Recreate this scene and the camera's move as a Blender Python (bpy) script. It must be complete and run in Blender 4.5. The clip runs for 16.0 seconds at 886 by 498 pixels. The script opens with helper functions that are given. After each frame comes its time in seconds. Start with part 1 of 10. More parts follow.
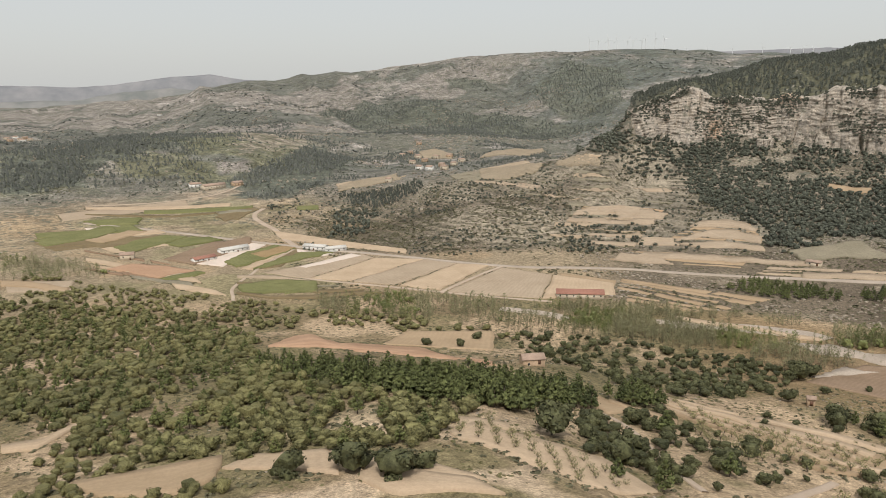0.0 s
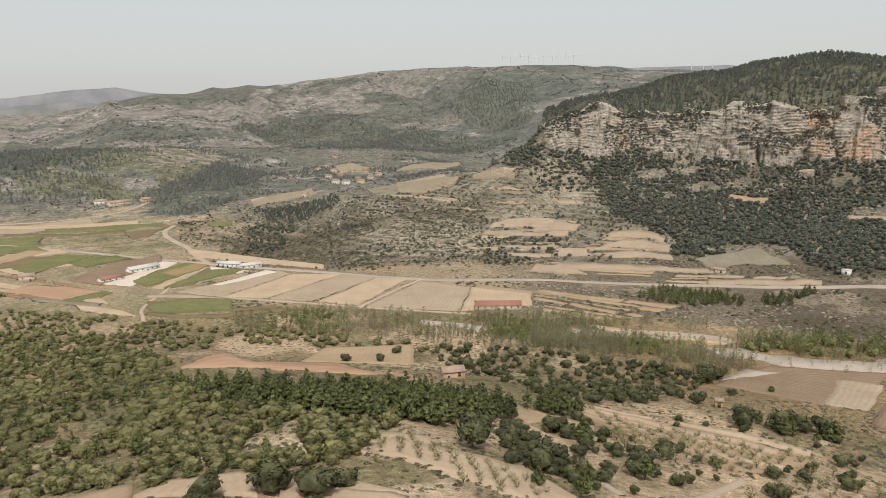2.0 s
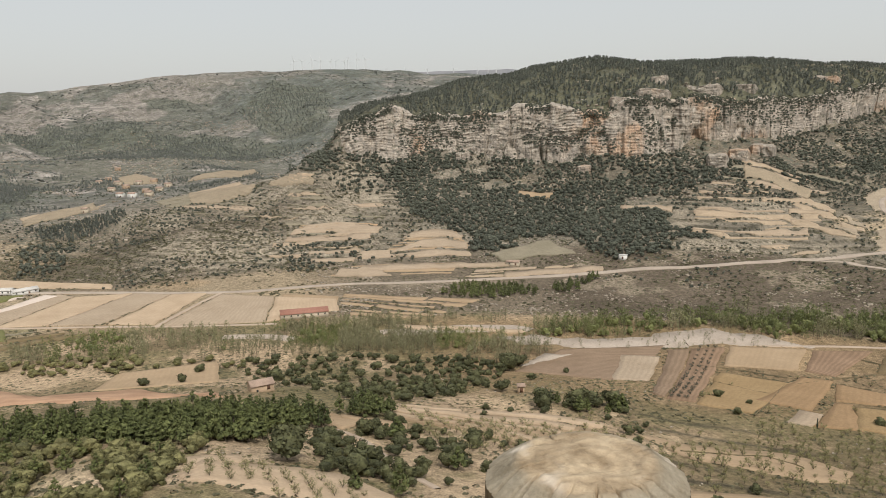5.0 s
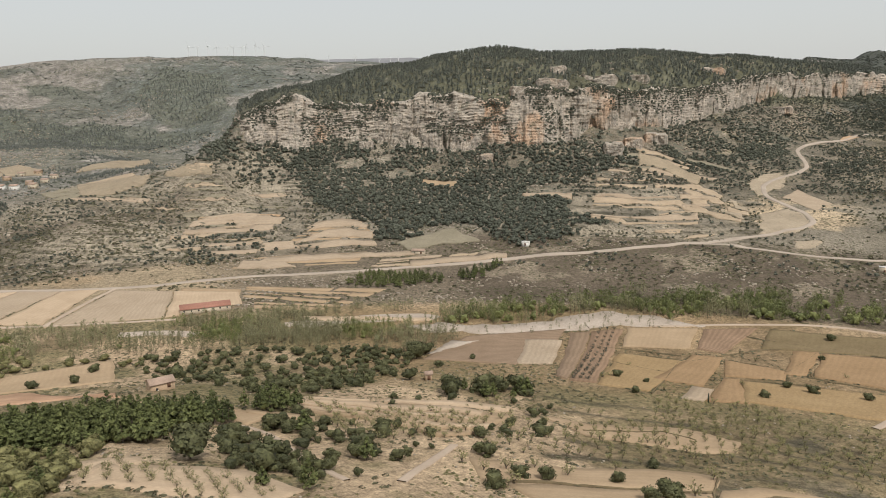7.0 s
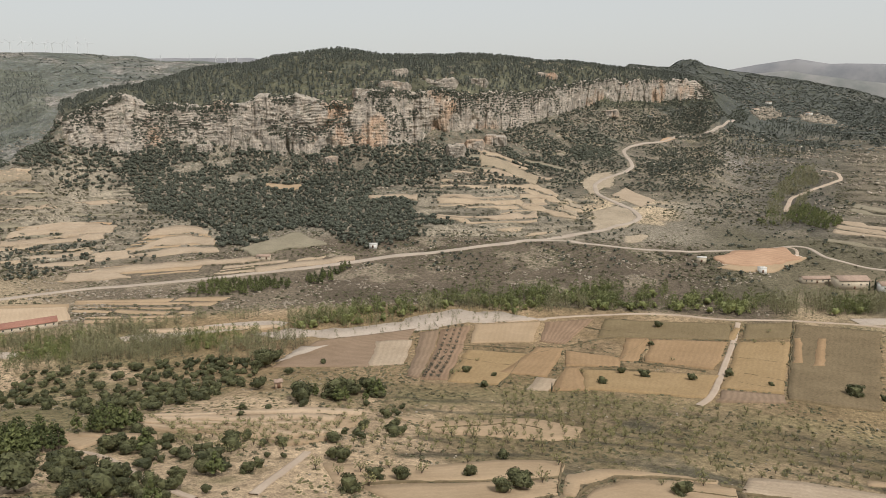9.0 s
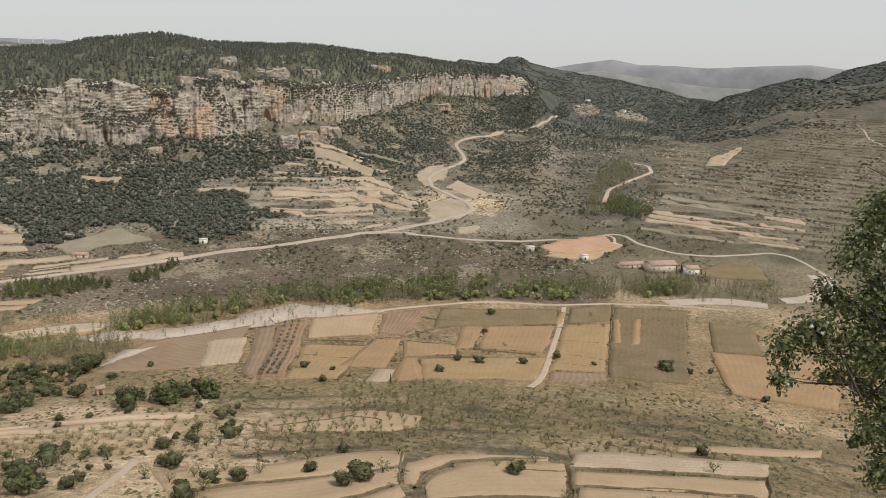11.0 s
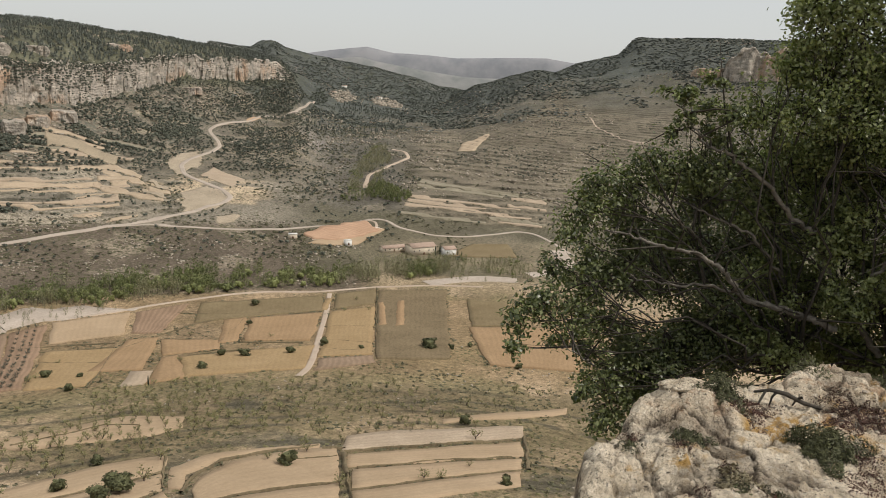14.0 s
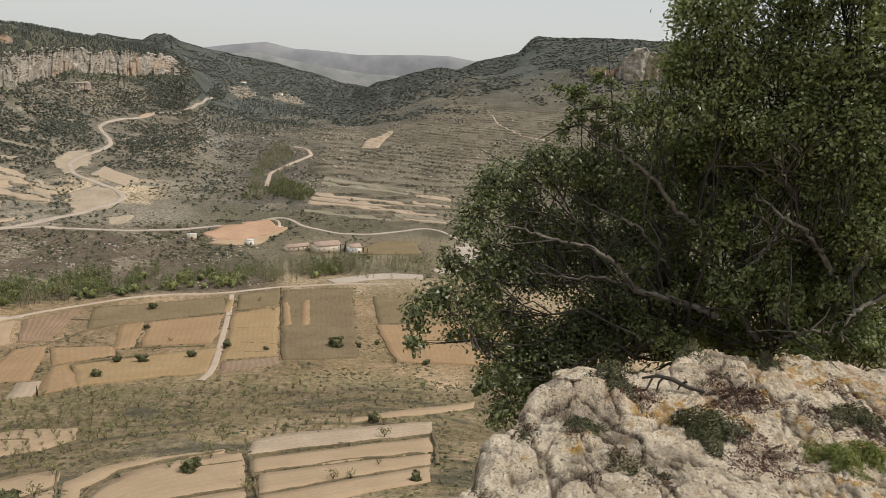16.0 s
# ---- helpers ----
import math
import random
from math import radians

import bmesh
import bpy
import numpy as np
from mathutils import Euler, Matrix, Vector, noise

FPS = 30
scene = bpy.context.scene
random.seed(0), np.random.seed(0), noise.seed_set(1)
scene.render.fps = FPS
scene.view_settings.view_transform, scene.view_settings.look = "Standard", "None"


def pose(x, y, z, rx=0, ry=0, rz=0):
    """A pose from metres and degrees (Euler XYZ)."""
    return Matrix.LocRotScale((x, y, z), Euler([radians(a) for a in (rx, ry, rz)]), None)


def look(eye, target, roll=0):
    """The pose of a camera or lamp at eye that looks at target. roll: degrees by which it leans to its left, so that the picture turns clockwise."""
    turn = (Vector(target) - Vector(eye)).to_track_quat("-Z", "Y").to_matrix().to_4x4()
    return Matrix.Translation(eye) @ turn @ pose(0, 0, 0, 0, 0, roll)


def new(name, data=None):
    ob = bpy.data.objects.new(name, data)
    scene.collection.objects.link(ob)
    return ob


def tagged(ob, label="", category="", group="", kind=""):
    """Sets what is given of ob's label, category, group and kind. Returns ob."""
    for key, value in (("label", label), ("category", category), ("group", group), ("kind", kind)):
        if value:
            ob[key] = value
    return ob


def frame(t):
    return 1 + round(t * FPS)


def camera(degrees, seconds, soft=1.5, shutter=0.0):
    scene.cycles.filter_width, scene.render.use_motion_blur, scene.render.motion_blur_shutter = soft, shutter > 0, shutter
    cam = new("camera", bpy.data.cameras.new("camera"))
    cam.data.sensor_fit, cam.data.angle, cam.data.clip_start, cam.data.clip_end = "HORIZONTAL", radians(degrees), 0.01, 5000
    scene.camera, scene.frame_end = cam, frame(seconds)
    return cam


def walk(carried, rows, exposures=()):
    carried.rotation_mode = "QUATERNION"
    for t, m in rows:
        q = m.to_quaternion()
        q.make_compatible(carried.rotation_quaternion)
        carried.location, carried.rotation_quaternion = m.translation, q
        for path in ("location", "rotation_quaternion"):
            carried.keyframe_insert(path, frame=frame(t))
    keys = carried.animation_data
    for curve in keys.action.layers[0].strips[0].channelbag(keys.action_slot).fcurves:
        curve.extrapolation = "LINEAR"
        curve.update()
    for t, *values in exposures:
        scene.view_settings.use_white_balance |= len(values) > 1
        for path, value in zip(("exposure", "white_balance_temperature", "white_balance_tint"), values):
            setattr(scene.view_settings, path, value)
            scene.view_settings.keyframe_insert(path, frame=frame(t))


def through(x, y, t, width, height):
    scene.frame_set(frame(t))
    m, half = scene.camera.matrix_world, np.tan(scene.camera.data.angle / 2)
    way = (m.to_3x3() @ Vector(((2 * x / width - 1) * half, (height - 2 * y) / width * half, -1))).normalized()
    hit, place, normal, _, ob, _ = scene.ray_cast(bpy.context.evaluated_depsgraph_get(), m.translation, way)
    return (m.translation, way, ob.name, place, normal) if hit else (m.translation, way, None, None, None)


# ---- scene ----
cam = camera(60.0, 16.0, soft=0.9)
# seconds, place, and turn about x, y and z: a phone swung at arm's length
PATH = [
    (0.0, -0.180, -0.170, 1.580, 78.00, 0.49, -0.10),
    (0.5, -0.175, -0.167, 1.580, 78.31, 0.62, -1.57),
    (1.0, -0.168, -0.162, 1.580, 78.70, 0.79, -3.52),
    (1.5, -0.155, -0.157, 1.582, 78.94, 0.64, -5.20),
    (2.0, -0.132, -0.148, 1.585, 78.99, 0.30, -6.29),
    (2.5, -0.051, -0.147, 1.587, 78.96, 0.08, -7.54),
    (3.0, -0.008, -0.130, 1.591, 79.00, 0.07, -9.30),
    (3.5, 0.046, -0.098, 1.605, 79.06, 0.28, -12.07),
    (4.0, 0.093, -0.012, 1.615, 79.24, 0.57, -15.44),
    (4.5, 0.138, 0.019, 1.632, 79.24, 0.85, -18.70),
    (7.0, 0.300, 0.120, 1.710, 78.20, 0.65, -28.40),
    (7.5, 0.315, 0.115, 1.710, 77.98, 0.50, -30.72),
    (8.0, 0.327, 0.097, 1.710, 78.01, 0.49, -33.72),
    (8.5, 0.338, 0.078, 1.710, 78.15, 0.39, -36.83),
    (9.0, 0.350, 0.060, 1.710, 78.29, 0.10, -39.85),
    (11.5, 0.400, -0.050, 1.710, 77.64, -1.68, -54.94),
    (12.0, 0.406, -0.062, 1.710, 77.45, -1.98, -57.87),
    (12.5, 0.415, -0.078, 1.710, 77.40, -2.30, -60.72),
    (13.0, 0.423, -0.093, 1.710, 77.45, -2.61, -63.44),
    (13.5, 0.430, -0.109, 1.710, 77.52, -2.74, -66.39),
    (14.0, 0.437, -0.127, 1.710, 77.48, -2.77, -69.59),
    (14.5, 0.443, -0.144, 1.710, 77.38, -2.86, -72.42),
    (15.0, 0.446, -0.156, 1.710, 77.33, -3.03, -74.46),
    (15.5, 0.448, -0.165, 1.710, 77.47, -3.21, -75.84),
    (16.0, 0.450, -0.170, 1.710, 77.64, -3.26, -76.70),
]
walk(cam, [(row[0], pose(*row[1:])) for row in PATH])

# ---- sky and sun: thin bright haze, the sun high on the right and behind ----
SUN_BEARING, SUN_HEIGHT = 182.0, 55.0
world = bpy.data.worlds.new("world")
scene.world = world
world.use_nodes = True
wn = world.node_tree
wn.nodes.clear()
sky = wn.nodes.new("ShaderNodeTexSky")
sky.sky_type, sky.sun_disc = "NISHITA", False
sky.sun_elevation, sky.sun_rotation = radians(SUN_HEIGHT), radians(SUN_BEARING)
sky.altitude, sky.air_density, sky.dust_density, sky.ozone_density = 900, 1.0, 6.0, 1.0
clear_sky, haze_sky = wn.nodes.new("ShaderNodeBackground"), wn.nodes.new("ShaderNodeBackground")
clear_sky.inputs[1].default_value = 0.03
haze_sky.inputs[0].default_value, haze_sky.inputs[1].default_value = (0.98, 0.985, 0.955, 1), 0.56
both, wout = wn.nodes.new("ShaderNodeAddShader"), wn.nodes.new("ShaderNodeOutputWorld")
wn.links.new(sky.outputs[0], clear_sky.inputs[0])
wn.links.new(clear_sky.outputs[0], both.inputs[0])
wn.links.new(haze_sky.outputs[0], both.inputs[1])
wn.links.new(both.outputs[0], wout.inputs[0])
sun = new("sun", bpy.data.lights.new("sun", "SUN"))
sun.data.energy, sun.data.angle, sun.data.color = 2.9, radians(2.0), (1.0, 0.95, 0.885)
a, e = radians(SUN_BEARING), radians(SUN_HEIGHT)
sun.matrix_world = look((0, 0, 60), (-60 * math.sin(a) * math.cos(e), -60 * math.cos(a) * math.cos(e), 60 - 60 * math.sin(e)))
scene.view_settings.exposure = 0.0

# ---- materials ----
def material(name, rough=0.9, spec=0.2):
    m = bpy.data.materials.new(name)
    m.use_nodes = True
    b = m.node_tree.nodes["Principled BSDF"]
    b.inputs["Roughness"].default_value = rough
    b.inputs["Specular IOR Level"].default_value = spec
    return m, m.node_tree, b


def add(nt, kind, **values):
    n = nt.nodes.new(kind)
    for key, value in values.items():
        if key in n.inputs:
            n.inputs[key].default_value = value
    return n


def coords(nt, scale=(1, 1, 1)):
    c, m = nt.nodes.new("ShaderNodeTexCoord"), nt.nodes.new("ShaderNodeMapping")
    m.inputs["Scale"].default_value = scale
    nt.links.new(c.outputs["Object"], m.inputs["Vector"])
    return m.outputs[0]


def noise_tex(nt, vec, scale, detail=5.0, rough=0.6):
    n = add(nt, "ShaderNodeTexNoise", Scale=scale, Detail=detail, Roughness=rough)
    nt.links.new(vec, n.inputs["Vector"])
    return n.outputs["Fac"]


def ramp(nt, fac, stops):
    r = nt.nodes.new("ShaderNodeValToRGB")
    while len(r.color_ramp.elements) < len(stops):
        r.color_ramp.elements.new(0.5)
    for el, (p, c) in zip(r.color_ramp.elements, stops):
        el.position, el.color = p, (*c, 1) if len(c) == 3 else c
    nt.links.new(fac, r.inputs[0])
    return r.outputs[0]


def mix(nt, fac, a, b, how="MIX"):
    m = nt.nodes.new("ShaderNodeMix")
    m.data_type, m.blend_type = "RGBA", how
    for sock, v in ((m.inputs[0], fac), (m.inputs[6], a), (m.inputs[7], b)):
        if hasattr(v, "links"):
            nt.links.new(v, sock)
        else:
            sock.default_value = v if not isinstance(v, tuple) else (*v, 1)[:4]
    return m.outputs[2]


def maths(nt, op, a, b=0.0):
    m = nt.nodes.new("ShaderNodeMath")
    m.operation = op
    for sock, v in ((m.inputs[0], a), (m.inputs[1], b)):
        if hasattr(v, "links"):
            nt.links.new(v, sock)
        else:
            sock.default_value = v
    return m.outputs[0]


def bump(nt, bsdf, height, strength, distance):
    b = add(nt, "ShaderNodeBump", Strength=strength, Distance=distance)
    nt.links.new(height, b.inputs["Height"])
    nt.links.new(b.outputs[0], bsdf.inputs["Normal"])


def attribute(nt, name):
    n = nt.nodes.new("ShaderNodeAttribute")
    n.attribute_name = name
    return n


GREY = lambda v: (v, v, v)


def ground_material():
    m, nt, b = material("ground", 0.95, 0.1)
    v = coords(nt)
    soil = attribute(nt, "soil")
    wide = ramp(nt, noise_tex(nt, v, 0.018, 6), [(0.3, GREY(0.74)), (0.7, GREY(1.26))])
    fine = ramp(nt, noise_tex(nt, v, 0.35, 6, 0.7), [(0.3, GREY(0.5)), (0.7, GREY(1.5))])
    c = mix(nt, 1.0, soil.outputs["Color"], wide, "MULTIPLY")
    c = mix(nt, 1.0, c, fine, "MULTIPLY")
    c = mix(nt, 1.0, c, ramp(nt, noise_tex(nt, v, 1.6, 4, 0.7), [(0.35, GREY(0.6)), (0.65, GREY(1.4))]), "MULTIPLY")
    # tufts and low bushes, thick or thin by the place
    cells = add(nt, "ShaderNodeTexVoronoi", Scale=0.28)
    nt.links.new(v, cells.inputs["Vector"])
    patch = noise_tex(nt, v, 0.03, 4)
    near = maths(nt, "MULTIPLY", soil.outputs["Alpha"], maths(nt, "MULTIPLY", patch, 1.0))
    dots = maths(nt, "LESS_THAN", cells.outputs["Distance"], near)
    hue = mix(nt, cells.outputs["Color"], (0.05, 0.055, 0.03), (0.115, 0.105, 0.06))
    c = mix(nt, maths(nt, "MULTIPLY", dots, 0.85), c, hue)
    rough = ramp(nt, noise_tex(nt, v, 0.055, 8, 0.72), [(0.34, GREY(0.55)), (0.66, GREY(1.45))])
    c = mix(nt, attribute(nt, "far").outputs["Fac"], c, mix(nt, 1.0, c, rough, "MULTIPLY"))
    # round bushes and pale stones on the hills further off
    far = attribute(nt, "far").outputs["Fac"]
    bushes = add(nt, "ShaderNodeTexVoronoi", Scale=0.105)
    nt.links.new(v, bushes.inputs["Vector"])
    thick = maths(nt, "MULTIPLY", far, ramp(nt, noise_tex(nt, v, 0.012, 6, 0.65), [(0.36, GREY(0.06)), (0.62, GREY(0.52))]))
    c = mix(nt, maths(nt, "MULTIPLY", maths(nt, "LESS_THAN", bushes.outputs["Distance"], thick), 0.75), c, mix(nt, bushes.outputs["Color"], (0.085, 0.09, 0.07), (0.135, 0.135, 0.105)))
    stones = add(nt, "ShaderNodeTexVoronoi", Scale=0.17)
    nt.links.new(v, stones.inputs["Vector"])
    bare = maths(nt, "MULTIPLY", far, ramp(nt, noise_tex(nt, v, 0.02, 6, 0.7), [(0.48, GREY(0.0)), (0.70, GREY(0.4))]))
    c = mix(nt, maths(nt, "MULTIPLY", maths(nt, "LESS_THAN", stones.outputs["Distance"], bare), 0.6), c, (0.40, 0.36, 0.31))
    nt.links.new(c, b.inputs["Base Color"])
    bump(nt, b, noise_tex(nt, v, 0.6, 6, 0.7), 0.6, 0.8)
    return m


def soil_material(name, dark, light, furrow=0.0, speck=0.5):
    """Bare or grassy field: blotches, clods, and faint tractor lines."""
    m, nt, b = material(name, 0.95, 0.1)
    v = coords(nt)
    c = mix(nt, ramp(nt, noise_tex(nt, v, 0.05, 6, 0.65), [(0.3, GREY(0)), (0.7, GREY(1))]), dark, light)
    clod = ramp(nt, noise_tex(nt, v, 0.9, 5, 0.75), [(0.3, GREY(1 - 0.4 * speck)), (0.7, GREY(1 + 0.4 * speck))])
    c = mix(nt, 1.0, c, clod, "MULTIPLY")
    rows = attribute(nt, "across").outputs["Fac"]
    wave = maths(nt, "SINE", maths(nt, "MULTIPLY", rows, 2 * math.pi / 3.2))
    lines = ramp(nt, maths(nt, "ADD", maths(nt, "MULTIPLY", wave, 0.5), 0.5), [(0.2, GREY(1 - furrow)), (0.8, GREY(1 + 0.5 * furrow))])
    c = mix(nt, 1.0, c, lines, "MULTIPLY")
    tuft = noise_tex(nt, v, 0.25, 6, 0.8)
    c = mix(nt, ramp(nt, tuft, [(0.6, GREY(0)), (0.72, GREY(0.7 * speck))]), c, (0.11, 0.105, 0.05))
    nt.links.new(c, b.inputs["Base Color"])
    bump(nt, b, noise_tex(nt, v, 1.2, 5), 0.5, 0.3)
    return m


def leaf_material(name, dark, light, rough=0.6, spec=0.3, through=0.0, grain=0.0):
    """Foliage: each plant has a tint of its own, each clump a little more."""
    m, nt, b = material(name, rough, spec)
    tint = attribute(nt, "tint").outputs["Fac"]
    isle = nt.nodes.new("ShaderNodeNewGeometry").outputs["Random Per Island"]
    whole = nt.nodes.new("ShaderNodeObjectInfo").outputs["Random"]
    f = maths(nt, "ADD", maths(nt, "MULTIPLY", tint, 0.55), maths(nt, "ADD", maths(nt, "MULTIPLY", isle, 0.35), maths(nt, "MULTIPLY", whole, 0.25)))
    c = mix(nt, f, dark, light)
    if grain:
        v = coords(nt)
        c = mix(nt, 1.0, c, ramp(nt, noise_tex(nt, v, grain, 5, 0.75), [(0.34, GREY(0.35)), (0.66, GREY(1.6))]), "MULTIPLY")
        bump(nt, b, noise_tex(nt, v, grain * 0.7, 4, 0.7), 1.0, 1.6 / grain)
    nt.links.new(c, b.inputs["Base Color"])
    if through:
        t, s = nt.nodes.new("ShaderNodeBsdfTranslucent"), nt.nodes.new("ShaderNodeMixShader")
        s.inputs[0].default_value = through
        nt.links.new(mix(nt, 1.0, c, (1.22, 1.5, 0.7), "MULTIPLY"), t.inputs[0])
        nt.links.new(b.outputs[0], s.inputs[1])
        nt.links.new(t.outputs[0], s.inputs[2])
        nt.links.new(s.outputs[0], nt.nodes["Material Output"].inputs[0])
    return m


def plain_material(name, base, rough=0.8, grain=3.0, vary=0.25, spec=0.2, depth=0.05):
    m, nt, b = material(name, rough, spec)
    v = coords(nt)
    c = mix(nt, 1.0, base, ramp(nt, noise_tex(nt, v, grain, 6, 0.65), [(0.3, GREY(1 - vary)), (0.7, GREY(1 + vary))]), "MULTIPLY")
    c = mix(nt, 1.0, c, ramp(nt, noise_tex(nt, v, grain * 0.12, 4), [(0.3, GREY(1 - vary * 0.6)), (0.7, GREY(1 + vary * 0.6))]), "MULTIPLY")
    nt.links.new(c, b.inputs["Base Color"])
    bump(nt, b, noise_tex(nt, v, grain * 2, 5), 0.4, depth)
    return m


def cliff_material():
    """Bedded limestone: grey and cream, rusty washes, dark water streaks."""
    m, nt, b = material("limestone_cliff", 0.9, 0.15)
    v = coords(nt)
    c = mix(nt, ramp(nt, noise_tex(nt, v, 0.09, 8, 0.72), [(0.36, GREY(0)), (0.62, GREY(1))]), (0.29, 0.26, 0.22), (0.51, 0.44, 0.36))
    bedding = noise_tex(nt, coords(nt, (0.05, 0.05, 0.36)), 1.0, 6, 0.7)
    c = mix(nt, 1.0, c, ramp(nt, bedding, [(0.34, GREY(0.78)), (0.64, GREY(1.15))]), "MULTIPLY")
    warm = noise_tex(nt, coords(nt, (0.017, 0.017, 0.011)), 1.0, 4, 0.6)
    c = mix(nt, ramp(nt, warm, [(0.53, GREY(0)), (0.63, GREY(0.75))]), c, (0.50, 0.33, 0.215))
    streak = noise_tex(nt, coords(nt, (0.22, 0.22, 0.018)), 1.0, 6, 0.7)
    c = mix(nt, ramp(nt, streak, [(0.54, GREY(0)), (0.68, GREY(0.65))]), c, (0.20, 0.19, 0.175))
    pale = noise_tex(nt, coords(nt, (0.12, 0.12, 0.03)), 1.0, 5, 0.65)
    c = mix(nt, ramp(nt, pale, [(0.58, GREY(0)), (0.70, GREY(0.6))]), c, (0.66, 0.60, 0.51))
    crack = noise_tex(nt, coords(nt, (0.55, 0.55, 0.16)), 1.0, 6, 0.75)
    c = mix(nt, ramp(nt, crack, [(0.36, GREY(0.85)), (0.44, GREY(0))]), c, (0.11, 0.105, 0.09))
    seam = noise_tex(nt, coords(nt, (0.12, 0.12, 0.8)), 1.0, 6, 0.75)
    c = mix(nt, ramp(nt, seam, [(0.34, GREY(0.6)), (0.40, GREY(0))]), c, (0.13, 0.12, 0.10))
    moss = noise_tex(nt, coords(nt, (0.06, 0.06, 0.09)), 1.0, 7, 0.72)
    c = mix(nt, ramp(nt, moss, [(0.56, GREY(0)), (0.62, GREY(0.65))]), c, (0.11, 0.115, 0.08))
    nt.links.new(c, b.inputs["Base Color"])
    bump(nt, b, noise_tex(nt, coords(nt, (0.5, 0.5, 0.75)), 0.7, 8, 0.8), 0.9, 2.0)
    return m


def mountain_material(name, low, high, grain):
    m, nt, b = material(name, 1.0, 0.0)
    v = coords(nt)
    c = mix(nt, ramp(nt, noise_tex(nt, v, grain, 7, 0.65), [(0.38, GREY(0)), (0.62, GREY(1))]), low, high)
    nt.links.new(c, b.inputs["Base Color"])
    return m


M_GROUND = ground_material()
SOILS = {
    "tan": soil_material("tan_stubble", (0.40, 0.302, 0.205), (0.50, 0.384, 0.27), 0.03, 0.3),
    "dun": soil_material("dun_fallow", (0.335, 0.262, 0.186), (0.41, 0.326, 0.238), 0.05, 0.5),
    "sand": soil_material("pale_fallow", (0.325, 0.238, 0.15), (0.405, 0.301, 0.197), 0.03, 0.3),
    "earth": soil_material("orange_earth", (0.385, 0.262, 0.165), (0.49, 0.345, 0.225), 0.06, 0.35),
    "red": soil_material("red_earth", (0.36, 0.225, 0.145), (0.45, 0.295, 0.195), 0.08, 0.3),
    "rust": soil_material("rust_soil", (0.27, 0.18, 0.10), (0.335, 0.226, 0.13), 0.04, 0.4),
    "ochre": soil_material("ochre_grass", (0.275, 0.19, 0.10), (0.335, 0.238, 0.13), 0.03, 0.5),
    "umber": soil_material("ploughed_umber", (0.225, 0.152, 0.10), (0.295, 0.202, 0.135), 0.12, 0.4),
    "plough": soil_material("grey_plough", (0.215, 0.152, 0.102), (0.28, 0.202, 0.14), 0.10, 0.35),
    "olive": soil_material("thin_pasture", (0.165, 0.125, 0.07), (0.215, 0.166, 0.096), 0.03, 0.6),
    "heath": soil_material("weedy_fallow", (0.145, 0.11, 0.065), (0.205, 0.156, 0.094), 0.04, 0.9),
    "green": soil_material("young_crop", (0.14, 0.145, 0.06), (0.205, 0.20, 0.09), 0.12, 0.4),
    "yard": soil_material("crushed_stone_yard", (0.543, 0.460, 0.385), (0.660, 0.557, 0.480), 0.0, 0.15),
    "gravel": soil_material("river_gravel", (0.330, 0.278, 0.223), (0.453, 0.383, 0.319), 0.0, 0.5),
    "brush": soil_material("bank_brush", (0.12, 0.095, 0.06), (0.21, 0.165, 0.10), 0.0, 0.8),
    "bench": soil_material("bench_soil", (0.335, 0.262, 0.182), (0.445, 0.35, 0.248), 0.03, 0.5),
    "lea": soil_material("bench_grass", (0.205, 0.18, 0.128), (0.28, 0.245, 0.178), 0.03, 0.7),
    "fallow": soil_material("stony_fallow", (0.255, 0.208, 0.145), (0.34, 0.276, 0.195), 0.03, 0.8),
    "cut": soil_material("pale_road_cut", (0.29, 0.238, 0.172), (0.40, 0.33, 0.242), 0.0, 0.9),
    "road": soil_material("pale_road", (0.332, 0.279, 0.228), (0.436, 0.366, 0.299), 0.0, 0.1),
    "track": soil_material("white_track", (0.366, 0.289, 0.221), (0.477, 0.384, 0.301), 0.0, 0.15),
}
M_OAK = leaf_material("holm_oak_leaves", (0.05, 0.055, 0.025), (0.225, 0.208, 0.09), 0.7, 0.2, 0.0, 3.2)
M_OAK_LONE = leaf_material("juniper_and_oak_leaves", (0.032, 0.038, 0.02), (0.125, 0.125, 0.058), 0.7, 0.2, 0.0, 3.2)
# oak wood across the valley, its green greyed to stand in for haze
M_OAK_DARK = leaf_material("evergreen_oak_wood", (0.06, 0.068, 0.052), (0.135, 0.142, 0.106), 0.7, 0.2, 0.0, 0.8)
M_PINE = leaf_material("pine_needles", (0.042, 0.055, 0.022), (0.185, 0.202, 0.075), 0.7, 0.2, 0.0, 3.0)
# distant pines and woods: the air's haze is mixed into both leaf colours
M_PINE_FAR = leaf_material("hazed_pine_needles", (0.074, 0.083, 0.07), (0.142, 0.15, 0.122), 0.7, 0.2, 0.0, 0.8)
M_HAZE_WOOD = leaf_material("haze_grey_wood", (0.105, 0.113, 0.10), (0.165, 0.172, 0.15))
M_POPLAR = leaf_material("budding_poplar", (0.135, 0.13, 0.075), (0.27, 0.26, 0.14))
M_WILLOW = leaf_material("young_willow_leaves", (0.075, 0.09, 0.034), (0.215, 0.23, 0.085))
M_ALMOND = leaf_material("almond_twigs", (0.125, 0.12, 0.055), (0.28, 0.265, 0.115))
M_SHRUB = leaf_material("low_scrub", (0.06, 0.06, 0.032), (0.155, 0.14, 0.08))
M_TUSSOCK = leaf_material("olive_tussock", (0.07, 0.066, 0.03), (0.185, 0.165, 0.075))
M_CYPRESS = leaf_material("cypress_leaves", (0.014, 0.024, 0.014), (0.035, 0.05, 0.028))
